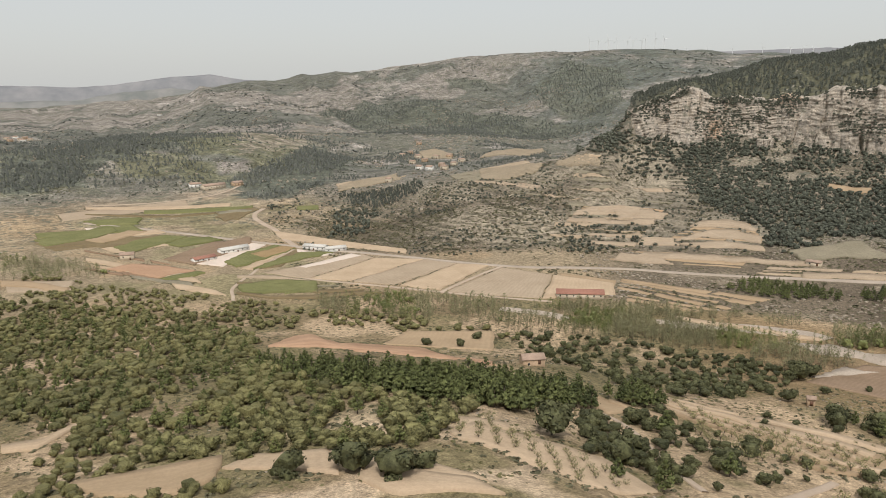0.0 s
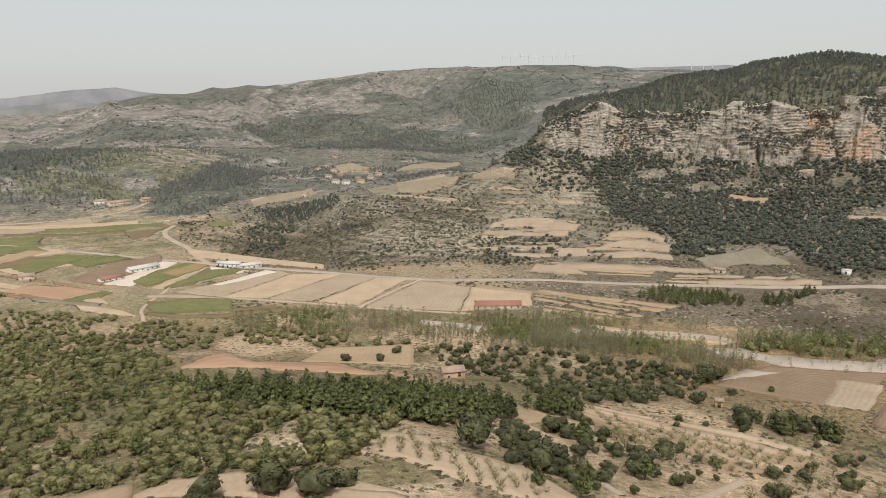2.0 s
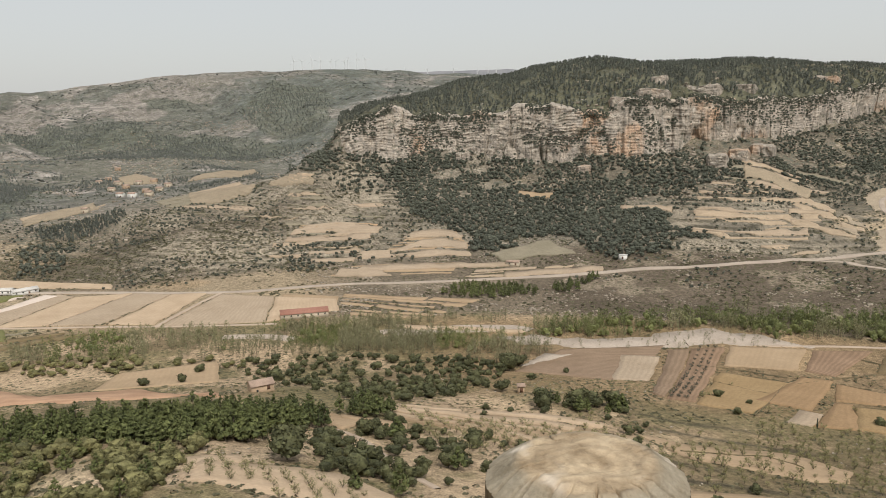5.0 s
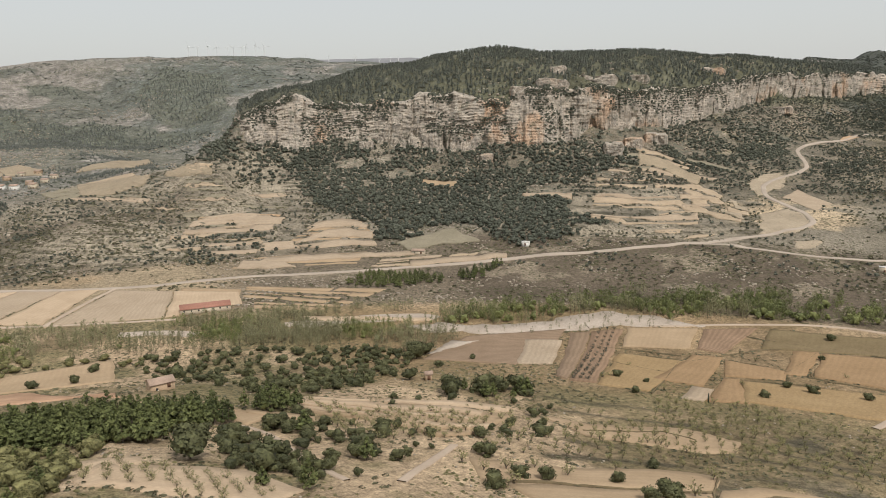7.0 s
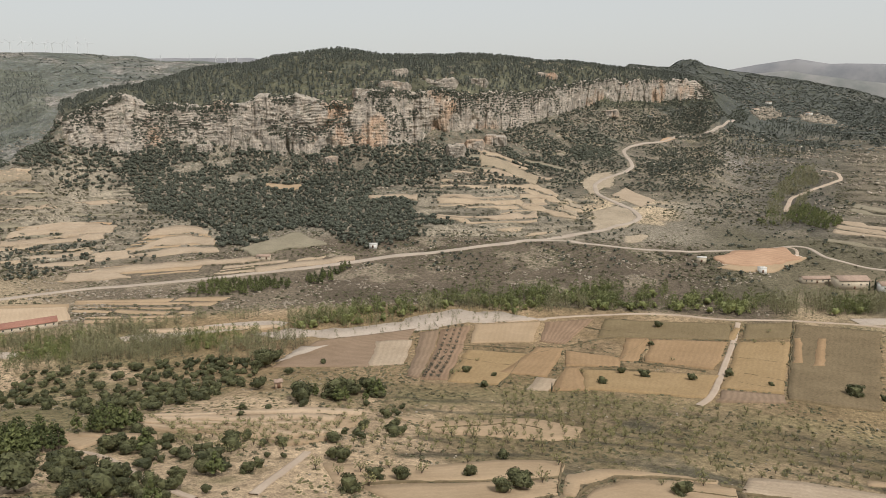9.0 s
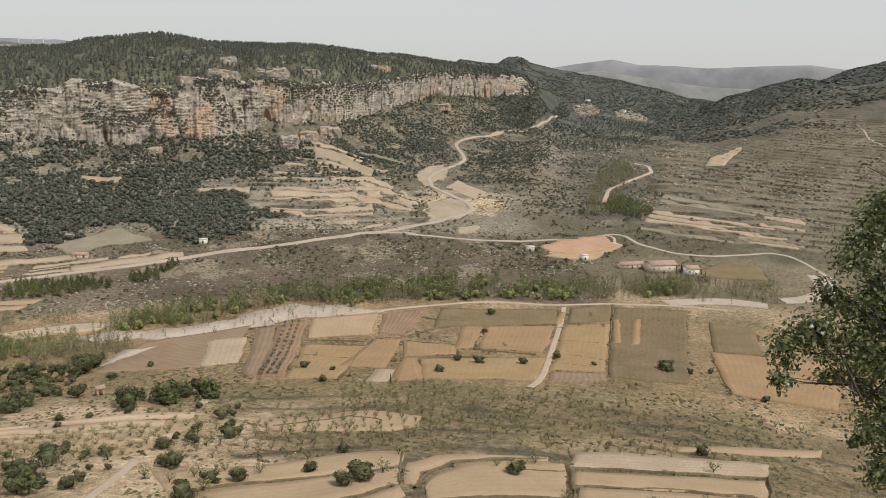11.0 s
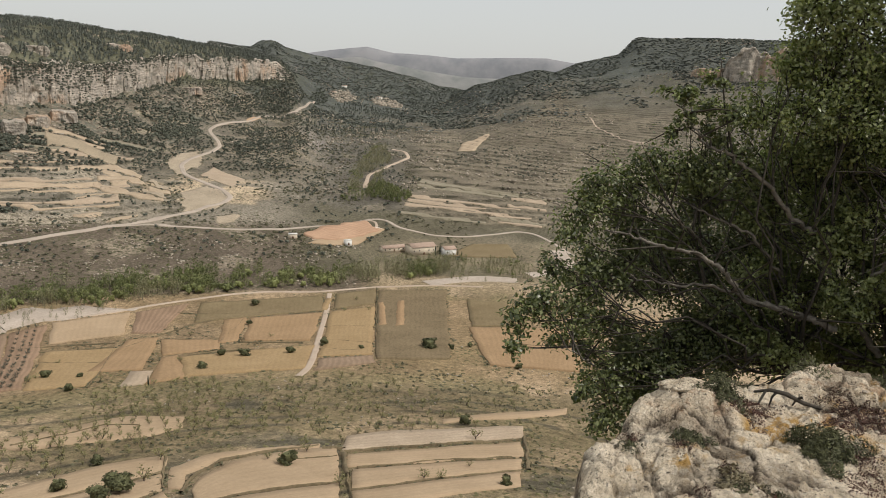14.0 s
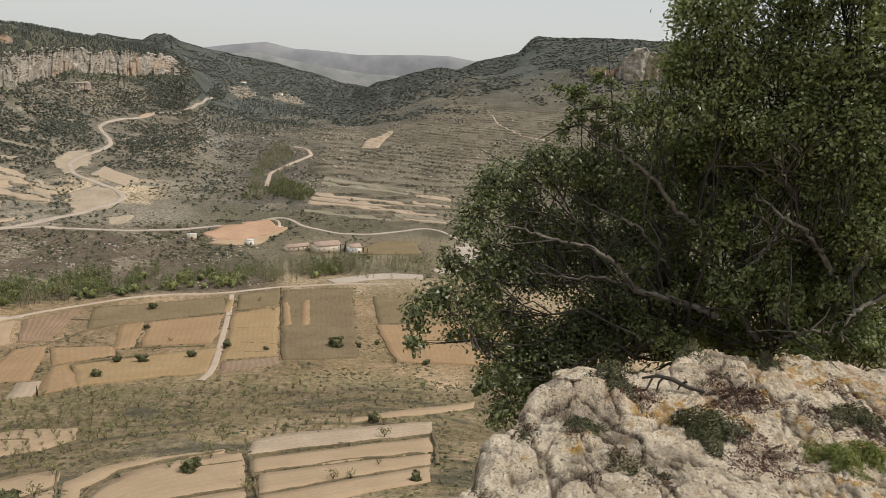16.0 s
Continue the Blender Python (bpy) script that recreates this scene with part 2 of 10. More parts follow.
M_BARK = plain_material("bark", (0.13, 0.105, 0.08), 0.95, 4.0, 0.3)
M_CLIFF = cliff_material()
M_RUBBLE = leaf_material("limestone_rubble", (0.17, 0.145, 0.11), (0.40, 0.345, 0.275), 0.9, 0.1)
# haze put into the base colour of the ridges on the skyline
M_FAR = mountain_material("haze_blue_ridge", (0.195, 0.2, 0.212), (0.262, 0.26, 0.265), 0.006)
M_MID = mountain_material("hazed_wooded_ridge", (0.17, 0.178, 0.17), (0.25, 0.245, 0.235), 0.006)
M_PALE_METAL = plain_material("white_tower_paint", (0.72, 0.73, 0.73), 0.5, 0.5, 0.03)
WALLS = {"white": plain_material("whitewash", (0.72, 0.70, 0.65), 0.9, 1.5, 0.1),
         "cream": plain_material("cream_render", (0.55, 0.47, 0.36), 0.9, 1.5, 0.15),
         "brick": plain_material("ochre_rubble", (0.44, 0.32, 0.215), 0.9, 2.0, 0.25)}
ROOFS = {"redroof": plain_material("red_sheet_roof", (0.33, 0.165, 0.12), 0.6, 1.0, 0.15),
         "tileroof": plain_material("terracotta_tiles", (0.36, 0.265, 0.205), 0.85, 2.5, 0.25),
         "greyroof": plain_material("pale_fibre_roof", (0.55, 0.53, 0.49), 0.8, 1.0, 0.15),
         "whiteroof": plain_material("pale_flat_roof", (0.62, 0.60, 0.56), 0.9, 1.0, 0.1)}
M_DARK = plain_material("dark_opening", (0.03, 0.03, 0.03), 0.4, 1.0, 0.1)
M_DOOR = plain_material("brown_door_paint", (0.15, 0.085, 0.055), 0.6, 1.0, 0.15)

# ---- the lie of the land ----
def lattice(ix, iy, seed):
    n = (ix * 374761393 + iy * 668265263 + seed * 1442695041) & 0xFFFFFFFF
    n = ((n ^ (n >> 13)) * 1274126177) & 0xFFFFFFFF
    return ((n ^ (n >> 16)) & 0xFFFF) / 65535.0


def vnoise(x, y, seed=0):
    """Smooth value noise, -1 to 1, with a period of 1."""
    x, y = np.asarray(x, float), np.asarray(y, float)
    ix, iy = np.floor(x).astype(np.int64), np.floor(y).astype(np.int64)
    fx, fy = x - ix, y - iy
    fx, fy = fx * fx * (3 - 2 * fx), fy * fy * (3 - 2 * fy)
    a, b = lattice(ix, iy, seed), lattice(ix + 1, iy, seed)
    c, d = lattice(ix, iy + 1, seed), lattice(ix + 1, iy + 1, seed)
    return 2 * ((a + (b - a) * fx) * (1 - fy) + (c + (d - c) * fx) * fy) - 1


def fbm(x, y, octaves=4, seed=0):
    out, amp = 0.0, 0.5
    for k in range(octaves):
        out = out + amp * vnoise(x * 2 ** k, y * 2 ** k, seed + 7 * k)
        amp *= 0.5
    return out


def smooth(a, b, v):
    t = np.clip((np.asarray(v, float) - a) / (b - a), 0, 1)
    return t * t * (3 - 2 * t)


# Cross-sections of the valley, by compass degrees from the first view's line: (distance, height) from the viewpoint outwards.
SECTIONS = {}
SECTIONS[-70] = [(170, -60), (290, -70), (500, -90), (800, -100), (1050, -100), (1250, -90), (1400, -80), (1550, -70), (2000, -80), (3000, -70), (4300, -60)]
SECTIONS[-40] = [(165, -91), (300, -118), (560, -152), (900, -153), (1150, -150), (1300, -130), (1400, -115), (1550, -105), (2000, -128), (3200, -122), (4300, -97)]
SECTIONS[-28] = [(165, -90), (300, -115), (560, -152), (950, -154), (1150, -150), (1280, -128), (1380, -112), (1500, -100), (1900, -128), (3000, -120), (4300, -97)]
SECTIONS[-21] = [(165, -90), (300, -117), (540, -152), (920, -155), (1170, -150), (1300, -128), (1400, -104), (1550, -86), (1900, -122), (2900, -100), (3600, -38)]
SECTIONS[-15] = [(165, -90), (300, -117), (510, -152), (880, -155), (1180, -150), (1300, -135), (1420, -110), (1580, -90), (1900, -112), (2600, -50), (3300, 16)]
SECTIONS[-6] = [(165, -90), (290, -110), (470, -151), (740, -155), (1000, -146), (1200, -138), (1500, -138), (1900, -116), (2200, -120), (2700, -50), (3300, 60)]
SECTIONS[2] = [(165, -90), (290, -112), (460, -152), (690, -155), (850, -135), (1120, -128), (1400, -132), (1850, -118), (2100, -122), (2700, -25), (3300, 122)]
SECTIONS[9] = [(170, -93), (300, -120), (450, -153), (660, -154), (800, -138), (1050, -98), (1075, -100), (1300, -135), (1800, -140), (2600, -30), (3300, 144)]
SECTIONS[12.5] = [(179, -97), (300, -124), (450, -154), (660, -154), (782, -138), (1060, -68), (1077, -66), (1250, -92), (1700, -120), (2600, 5), (3300, 138)]
SECTIONS[14] = [(182, -100), (302, -125), (450, -154), (660, -154), (780, -138), (1066, -57), (1087, -29), (1200, -18), (1700, -95), (2600, 10), (3300, 132)]
SECTIONS[16.5] = [(186, -102), (306, -127), (452, -154), (660, -154), (780, -138), (1076, -59), (1097, -7), (1250, -2), (1750, -80), (2600, 20), (3300, 126)]
SECTIONS[20] = [(190, -104), (310, -128), (455, -155), (660, -153), (780, -138), (1084, -58), (1105, -21), (1350, 13), (1850, -40), (2600, 25), (3300, 112)]
SECTIONS[23] = [(194, -106), (314, -129), (457, -155), (649, -153), (761, -139), (1076, -59), (1097, -24), (1380, 34), (1850, -20), (2600, 20), (3300, 105)]
SECTIONS[26] = [(198, -108), (318, -130), (459, -156), (638, -153), (742, -140), (1063, -66), (1084, -24), (1380, 40), (1900, 0), (2600, 20), (3300, 100)]
SECTIONS[28.5] = [(200, -110), (321, -130), (461, -156), (628, -153), (728, -141), (1054, -68), (1075, -16), (1380, 56), (1900, 0), (2600, 20), (3300, 90)]
SECTIONS[32.5] = [(203, -112), (326, -133), (466, -156), (613, -153), (713, -141), (1039, -61), (1060, -23), (1380, 66), (1900, 10), (2600, 20), (3300, 90)]
SECTIONS[36] = [(205, -113), (330, -135), (470, -156), (600, -153), (700, -141), (1029, -61), (1050, -2), (1380, 58), (1900, 10), (2600, 20), (3300, 90)]
SECTIONS[40.5] = [(205, -113), (330, -137), (481, -156), (594, -153), (711, -140), (1094, -46), (1115, -5), (1450, 61), (1950, 15), (2600, 20), (3300, 85)]
SECTIONS[44] = [(205, -113), (330, -138), (490, -156), (590, -153), (720, -140), (1156, -39), (1177, -6), (1500, 60), (2000, 20), (2600, 20), (3300, 80)]
SECTIONS[47] = [(204, -113), (330, -138), (495, -156), (595, -153), (740, -140), (1261, -37), (1282, -3), (1570, 56), (2000, 20), (2600, 20), (3250, 70)]
SECTIONS[50.5] = [(203, -113), (330, -138), (501, -156), (601, -153), (763, -140), (1401, -21), (1422, 7), (1670, 54), (2050, 20), (2600, 20), (3200, 60)]
SECTIONS[53] = [(202, -112), (330, -138), (505, -156), (605, -153), (780, -139), (1526, -12), (1547, 16), (1760, 48), (2325, 17), (2950, 88), (3350, 37)]
SECTIONS[56] = [(200, -112), (330, -138), (510, -156), (610, -153), (800, -138), (1676, -12), (1697, 21), (1850, 38), (2325, 10), (2800, 72), (3350, 21)]
SECTIONS[57.1] = [(200, -112), (330, -138), (512, -156), (613, -153), (806, -138), (1712, -10), (1733, 20), (1865, 29), (2325, 0), (2800, 100), (3350, 50)]
SECTIONS[58.2] = [(200, -112), (330, -138), (513, -156), (616, -153), (811, -139), (1748, -8), (1769, 19), (1880, 20), (2325, -10), (2800, 75), (3350, 26)]
SECTIONS[60.5] = [(200, -112), (330, -138), (515, -156), (620, -153), (820, -140), (1500, -92), (1750, -70), (1900, -62), (2350, -18), (2800, 59), (3350, 9)]
SECTIONS[62.3] = [(200, -112), (330, -138), (522, -156), (635, -153), (820, -143), (1400, -102), (1780, -84), (2000, -74), (2450, -29), (2800, 43), (3350, -7)]
SECTIONS[64] = [(200, -111), (330, -138), (530, -156), (650, -154), (820, -145), (1300, -110), (1800, -88), (2100, -80), (2400, -60), (2800, 31), (3300, -60)]
SECTIONS[67] = [(200, -111), (330, -138), (538, -156), (700, -154), (850, -142), (1200, -118), (1700, -98), (2100, -88), (2450, -70), (2850, 7), (3300, -80)]
SECTIONS[70] = [(200, -111), (330, -138), (545, -156), (760, -154), (880, -140), (1150, -122), (1600, -100), (2000, -86), (2450, -66), (2900, -28), (3400, -90)]
SECTIONS[72.5] = [(200, -111), (330, -138), (552, -156), (775, -154), (890, -139), (1130, -120), (1500, -92), (1900, -60), (2200, -12), (2500, -40), (3400, -90)]
SECTIONS[76] = [(200, -111), (330, -138), (560, -156), (800, -154), (900, -138), (1100, -118), (1400, -80), (1750, -38), (2100, 34), (2500, 10), (3300, -40)]
SECTIONS[80] = [(200, -111), (330, -138), (566, -156), (790, -153), (888, -138), (1085, -114), (1400, -68), (1700, -28), (2000, 22), (2250, 66), (3300, 20)]
SECTIONS[82.2] = [(200, -111), (330, -138), (570, -156), (780, -153), (880, -138), (1080, -112), (1400, -64), (1700, -22), (2000, 38), (2230, 83), (3300, 40)]
SECTIONS[83.6] = [(200, -111), (330, -138), (570, -156), (770, -153), (870, -138), (1075, -111), (1400, -60), (1680, -18), (2000, 50), (2230, 135), (3300, 60)]
SECTIONS[88] = [(200, -111), (330, -138), (570, -155), (740, -152), (850, -136), (1060, -108), (1400, -58), (1650, -10), (1950, 70), (2250, 138), (3300, 80)]
SECTIONS[97] = [(200, -111), (330, -138), (560, -154), (700, -150), (820, -132), (1040, -100), (1350, -50), (1600, 0), (1900, 75), (2200, 132), (3300, 80)]
SECTIONS[112] = [(190, -100), (320, -125), (500, -145), (650, -140), (780, -120), (1000, -85), (1300, -40), (1600, 10), (1900, 80), (2200, 120), (3300, 80)]
SECTIONS[135] = [(150, 0), (300, 2), (500, 4), (650, 5), (800, 6), (1000, 6), (1300, 8), (1600, 10), (2000, 12), (2500, 14), (3300, 16)]
SECTIONS[260] = [(150, 0), (300, 2), (500, 4), (650, 5), (800, 6), (1000, 6), (1300, 8), (1600, 10), (2000, 12), (2500, 14), (3300, 16)]


def cross_section(az, knots):
    brow = 1.0 if az in (135, 260) else 0.0
    rs = [0.0, 0.5, 1.0, 4.0, 16.0, 90.0] + [k[0] for k in knots] + [4600.0, 4900.0]
    zs = [-0.3, -0.4, -1.5, -6.0, -17.0, -70.0 if az > -50 else -50.0]
    if brow:
        zs = [-0.3] * 6
    zs = zs + [k[1] for k in knots] + [min(knots[-1][1] - 60, -60), -80.0]
    return np.array([rs, zs])


def profile(rs, zs):
    # monotone cubic through the knots
    h, s = np.diff(rs), np.diff(zs) / np.diff(rs)
    m = np.zeros(len(rs))
    for i in range(1, len(rs) - 1):
        if s[i - 1] * s[i] > 0:
            w1, w2 = 2 * h[i] + h[i - 1], h[i] + 2 * h[i - 1]
            m[i] = (w1 + w2) / (w1 / s[i - 1] + w2 / s[i])
    m[0], m[-1] = s[0], s[-1]
    i = np.clip(np.searchsorted(rs, RADII) - 1, 0, len(rs) - 2)
    t = np.clip((RADII - rs[i]) / h[i], 0, 1)
    return ((1 + 2 * t) * (1 - t) ** 2 * zs[i] + t * (1 - t) ** 2 * h[i] * m[i]
            + t * t * (3 - 2 * t) * zs[i + 1] + t * t * (t - 1) * h[i] * m[i + 1])


RADII = np.concatenate([np.linspace(0, 20, 80, endpoint=False), np.exp(np.linspace(np.log(20), np.log(4900), 1600))])
SURVEYED = np.array(sorted(SECTIONS) + [290.0])
KNOTS = np.array([cross_section(a, SECTIONS[a]) for a in sorted(SECTIONS)] + [cross_section(-70, SECTIONS[-70])])
BEARINGS = np.concatenate([np.arange(-70, -42, 2.0), np.arange(-42, 115, 0.25), np.arange(115, 290.5, 3.5)])
BEARINGS[-1] = 290.0


def between(az):
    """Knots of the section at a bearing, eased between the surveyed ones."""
    i = int(np.clip(np.searchsorted(SURVEYED, az) - 1, 0, len(SURVEYED) - 2))
    f = (az - SURVEYED[i]) / (SURVEYED[i + 1] - SURVEYED[i])
    f = 0.5 * f + 0.5 * f * f * (3 - 2 * f)
    return KNOTS[i] * (1 - f) + KNOTS[i + 1] * f


TABLE = np.array([profile(*between(a)) for a in BEARINGS])


def terrace(z, step, sharp=0.8):
    """Heights pressed into level benches with steep banks."""
    k = z / step
    f = k - np.floor(k)
    return (np.floor(k) + smooth(sharp, 1.0, f) + 0.1 * f * (f < sharp)) * step


def patchwork(az, r):
    """How far the slope is terraced at a place, 0 to 1."""
    a = smooth(-4, 2, az) * smooth(21, 17, az) * smooth(715, 740, r) * smooth(1080, 1000, r)
    b = smooth(66, 69, az) * smooth(92, 88, az) * smooth(800, 840, r) * smooth(1650, 1400, r + 300 * vnoise(az / 3, r / 300, 12))
    c = smooth(36, 39, az) * smooth(52, 49, az) * smooth(720, 740, r) * smooth(960, 920, r)
    d = smooth(-12, -8, az) * smooth(8, 4, az) * smooth(720, 760, r) * smooth(1000, 900, r) * 0.7
    return np.clip(np.maximum.reduce([a, b, c, d]), 0, 1)


def ground_z(x, y):
    """Height of the ground at a place in plan."""
    x, y = np.asarray(x, float), np.asarray(y, float)
    az, r = np.degrees(np.arctan2(x, y)), np.hypot(x, y)
    az = np.where(az < -70, az + 360, az)
    warp = az + 0.5 * vnoise(x / 160, y / 160, 3) * smooth(250, 900, r)
    i = np.clip(np.searchsorted(BEARINGS, warp) - 1, 0, len(BEARINGS) - 2)
    f = np.clip((warp - BEARINGS[i]) / (BEARINGS[i + 1] - BEARINGS[i]), 0, 1)
    j = np.clip(np.searchsorted(RADII, r) - 1, 0, len(RADII) - 2)
    g = np.clip((r - RADII[j]) / (RADII[j + 1] - RADII[j]), 0, 1)
    low = TABLE[i, j] + (TABLE[i, j + 1] - TABLE[i, j]) * g
    high = TABLE[i + 1, j] + (TABLE[i + 1, j + 1] - TABLE[i + 1, j]) * g
    z = low + (high - low) * f
    floor = smooth(-149, -138, z) + 0.06
    z = z + floor * (smooth(60, 300, r) * 5 * fbm(x / 90, y / 90, 4, 11) + smooth(1150, 2400, r) * (30 - 25 * smooth(48, 58, az)) * fbm(x / 420, y / 420, 5, 23))
    # gullies on the far slopes
    z = z - smooth(1900, 2500, r) * smooth(4200, 3600, r) * 26 * (1 - 0.85 * smooth(53, 58, az)) * np.abs(vnoise(az / 2.6 + z / 160, r / 1700, 5)) * smooth(100, 20, z)
    p = patchwork(az, r)
    return z * (1 - p) + terrace(z + 1.2 * vnoise(x / 60, y / 60, 8), 3.0) * p

# ---- the plan: tracks, fields and woods, in metres from the viewpoint ----
FAR_WOOD_A = [(-691.4, 1202.6), (-639.6, 1335.7), (-917, 2244.9), (-807, 2218.1), (-497, 1287.4), (-540.5, 1194.2), (-538.4, 1111.9), (-612.9, 1056.6)]
FAR_WOOD_B = [(-304.4, 1302.3), (-252.8, 1496.3), (-191.8, 1478.9), (-171.9, 1139.3), (-243.8, 1051.5), (-285.2, 1091.8)]
FAR_WOOD_C = [(-389.5, 2487.2), (-282.1, 2751.5), (4.4, 2638.8), (3.4, 2339.8), (-189.3, 2385.9), (-365.1, 2393)]
FAR_WOOD_D = [(354.8, 2777.3), (472.2, 2933), (636.8, 2784.6), (551.4, 2346.2), (444, 2092.4), (341.3, 2302.5), (306.2, 2485.6)]
FAR_WOOD_E = [(3.7, 2444), (287.9, 2330.3), (418.5, 2017.4), (326.2, 1996.5), (2.5, 1946.9)]
FAR_WOOD_F = [(18.4, 2962.9), (144, 2918.4), (177, 2774.8), (37.7, 2831.5)]
MIDDLE_WOOD = [(-392.6, 2435.1), (-250.7, 2622), (-40.4, 2544.4), (166.4, 2341.1), (321.9, 2126.6), (253.8, 1956.2), (109.5, 1935), (-29.8, 1813.3), (-131.5, 2188.6), (-283.6, 2400.9)]
NEAR_HILL_WOOD = [(-314.6, 1282.7), (-280.2, 1348), (-271.9, 1598.2), (-89, 1460.5), (-162.5, 1549), (-175.7, 1303.6), (-188.4, 1139.9), (-247.6, 1100.4), (-299.4, 1111.1), (-337.4, 1190.9)]
WEST_HILL_WOOD = [(-746.2, 1301.3), (-689.6, 1380), (-600, 1450), (-472.7, 1571.2), (-480.5, 1359.9), (-512.1, 1286.4), (-538.3, 1235.2), (-545.4, 1168.4), (-536.3, 1110.1), (-570.6, 1064.1), (-623.2, 1075.2)]
HILL_PINES = [(-136.7, 1039.8), (-29, 1091.3), (-27.3, 1020.5), (-77.5, 943.1), (-114.5, 979.2)]
HILL_BUSHES = [(-134.7, 944.2), (-76.3, 927.6), (-83, 802.5), (-120.8, 814.3)]
MESA_FOOT_PINES = [(320.1, 1841.1), (243.9, 1028.5), (234.1, 982.7), (195.9, 986.6)]
PALE_HILL = [(-410.3, 1539.6), (-400.8, 2326), (-270.6, 1557.6), (-344.8, 1332.5)]
OAK_SLOPE = [(257.7, 1015.1), (256.8, 982.1), (289.8, 974.5), (284.5, 958.4), (302, 948), (287.6, 901.3), (280.1, 842.7), (286.6, 775), (301.2, 739.4), (310.8, 720.2), (287.4, 678), (321.3, 653.4), (344.5, 683.3), (390.7, 669.4), (383.4, 634.9), (383.2, 603.5), (390.6, 576.4), (410.4, 568.7), (449.2, 576.9), (471.3, 596.7), (496, 583.5), (511.9, 604.4), (490.6, 635.6), (525.7, 681.7), (499.9, 733.2), (509.6, 747.4), (553.9, 724.4), (604.8, 735.4), (669, 721.6), (711.7, 763.8), (671.2, 790), (589.6, 840), (529, 895), (464.2, 950), (375.3, 1012), (304.4, 1030)]
OAK_RIGHT = [(726.7, 769.4), (734.8, 735.8), (748, 699.6), (788.1, 689.9), (840.2, 727.4), (899.2, 702.5), (1007.6, 770.2), (977.8, 818.8), (959.1, 846.9), (834.3, 827.9), (760.6, 795.6)]
OAK_UPPER = [(180.7, 1040.5), (224.7, 1064.4), (391.5, 995.8), (317.1, 975), (288.8, 914.2), (223, 918)]
OAK_HEATH = [(129.2, 787.9), (155.3, 798.2), (209.2, 756.9), (207.5, 719.2), (166.6, 693.8), (111.5, 697.9)]
ROAD_PINES = [(217.4, 573.4), (248.2, 591), (294.5, 552), (289.8, 534.3), (238, 546.8)]
BANK_PINES = [(299, 541.5), (320.4, 550.7), (357.1, 554.8), (349.3, 542.9), (307.9, 529.6)]
POPLARS_WEST = [(73.9, 493.3), (81.5, 534.7), (127.8, 519.8), (174.7, 495.7), (199.8, 445.7), (212.2, 423.6), (237, 410.3), (197.7, 395.6), (150.5, 431.3), (99.1, 471.4)]
POPLARS_EAST = [(223.9, 446.2), (266.4, 459.9), (325.3, 445.2), (382.1, 433.5), (431, 401.6), (485.5, 361.4), (518.5, 307), (548.1, 263.9), (597.9, 208.7), (575.1, 200.1), (494.7, 269.9), (473.4, 301.9), (428.5, 343.1), (375.2, 376.5), (365.4, 402), (313.9, 416.4), (265.2, 428.1)]
POPLARS_LOW = [(-93.1, 544.9), (-29.1, 562.7), (52.9, 528.9), (134.4, 523.9), (209.8, 502.1), (301.9, 449.9), (302.6, 413), (213.9, 424.6), (116.5, 452.5), (11, 482), (-84.1, 511.4)]
POPLARS_FAR = [(-421.4, 713), (-302.6, 662.1), (-272.5, 603.4), (-372.1, 625.7)]
HOUSE_WOOD = [(586.3, 271.4), (625.3, 234.4), (657, 159.2), (595.1, 138.5), (571.7, 174.8), (535.2, 247.4)]
STREAM_WOOD = [(769.4, 404.4), (890.1, 452.1), (1071.9, 520.2), (1154.1, 538.0), (1120.9, 504.7), (1028.3, 453.6), (888.0, 412.9), (791.3, 377.9)]
STREAM_PINES = [(803.2, 387.3), (871.7, 412.9), (892.3, 405.4), (867.9, 372.9), (829.8, 338.2), (793.1, 347.1)]
GORGE_WOOD = [(1394.5, 885.2), (1459.3, 885.3), (1895, 1054.3), (1774.4, 971), (1415.2, 812.9), (1223, 747.9), (1183.1, 768.4), (1128, 809.3), (1194.5, 868)]
GORGE_PINES = [(1622.5, 902.5), (1936.1, 973.1), (1850.3, 801.1), (1440.3, 610.2), (1245.9, 625.1), (1148.3, 670.2), (1221.3, 724.1)]
BEND_PINES = [(946, 670.4), (1039.8, 675.7), (951.1, 613.7), (894.9, 625.6)]
SCRUB_NEAR = [(-365.3, 567.5), (-270.7, 532.5), (-181.2, 508.1), (-117.9, 455.9), (-86.7, 353), (-49.5, 293.9), (3.1, 284.6), (54.7, 298.3), (46.4, 263.5), (11.6, 232), (-2.7, 196.7), (-27.7, 185.4), (-50.3, 186.4), (-72.7, 194.3), (-89.1, 196), (-115.7, 221.3), (-150.3, 261.9), (-173.8, 259.3)]
SCRUB_TOP = [(-355.2, 629.7), (-291.4, 603.5), (-171.6, 556.1), (-98, 526.2), (11, 482), (46.1, 462.9), (45, 451.3), (-68.3, 476.4), (-120.2, 473), (-173.4, 499.5), (-251.8, 516.3), (-309.9, 544.7)]
SCRUB_LOW = [(-152, 230.7), (-115.3, 216.9), (-85.6, 195.2), (-53.4, 181.1), (-44.9, 150.4), (-116.4, 173.4)]
PINE_BELT = [(-90.1, 359.5), (-37.8, 286.6), (5.9, 280.3), (53.6, 300.4), (91, 312.2), (93.5, 303.5), (81.9, 288.5), (47.1, 264), (15.7, 234.8), (-10.1, 239.9), (-45.3, 265.3), (-85.5, 340.5)]
SCRUB_MID = [(46.8, 469), (115.9, 450.1), (189.3, 409.1), (184, 369.6), (118.3, 309.6), (83.8, 323.7), (42.6, 428)]
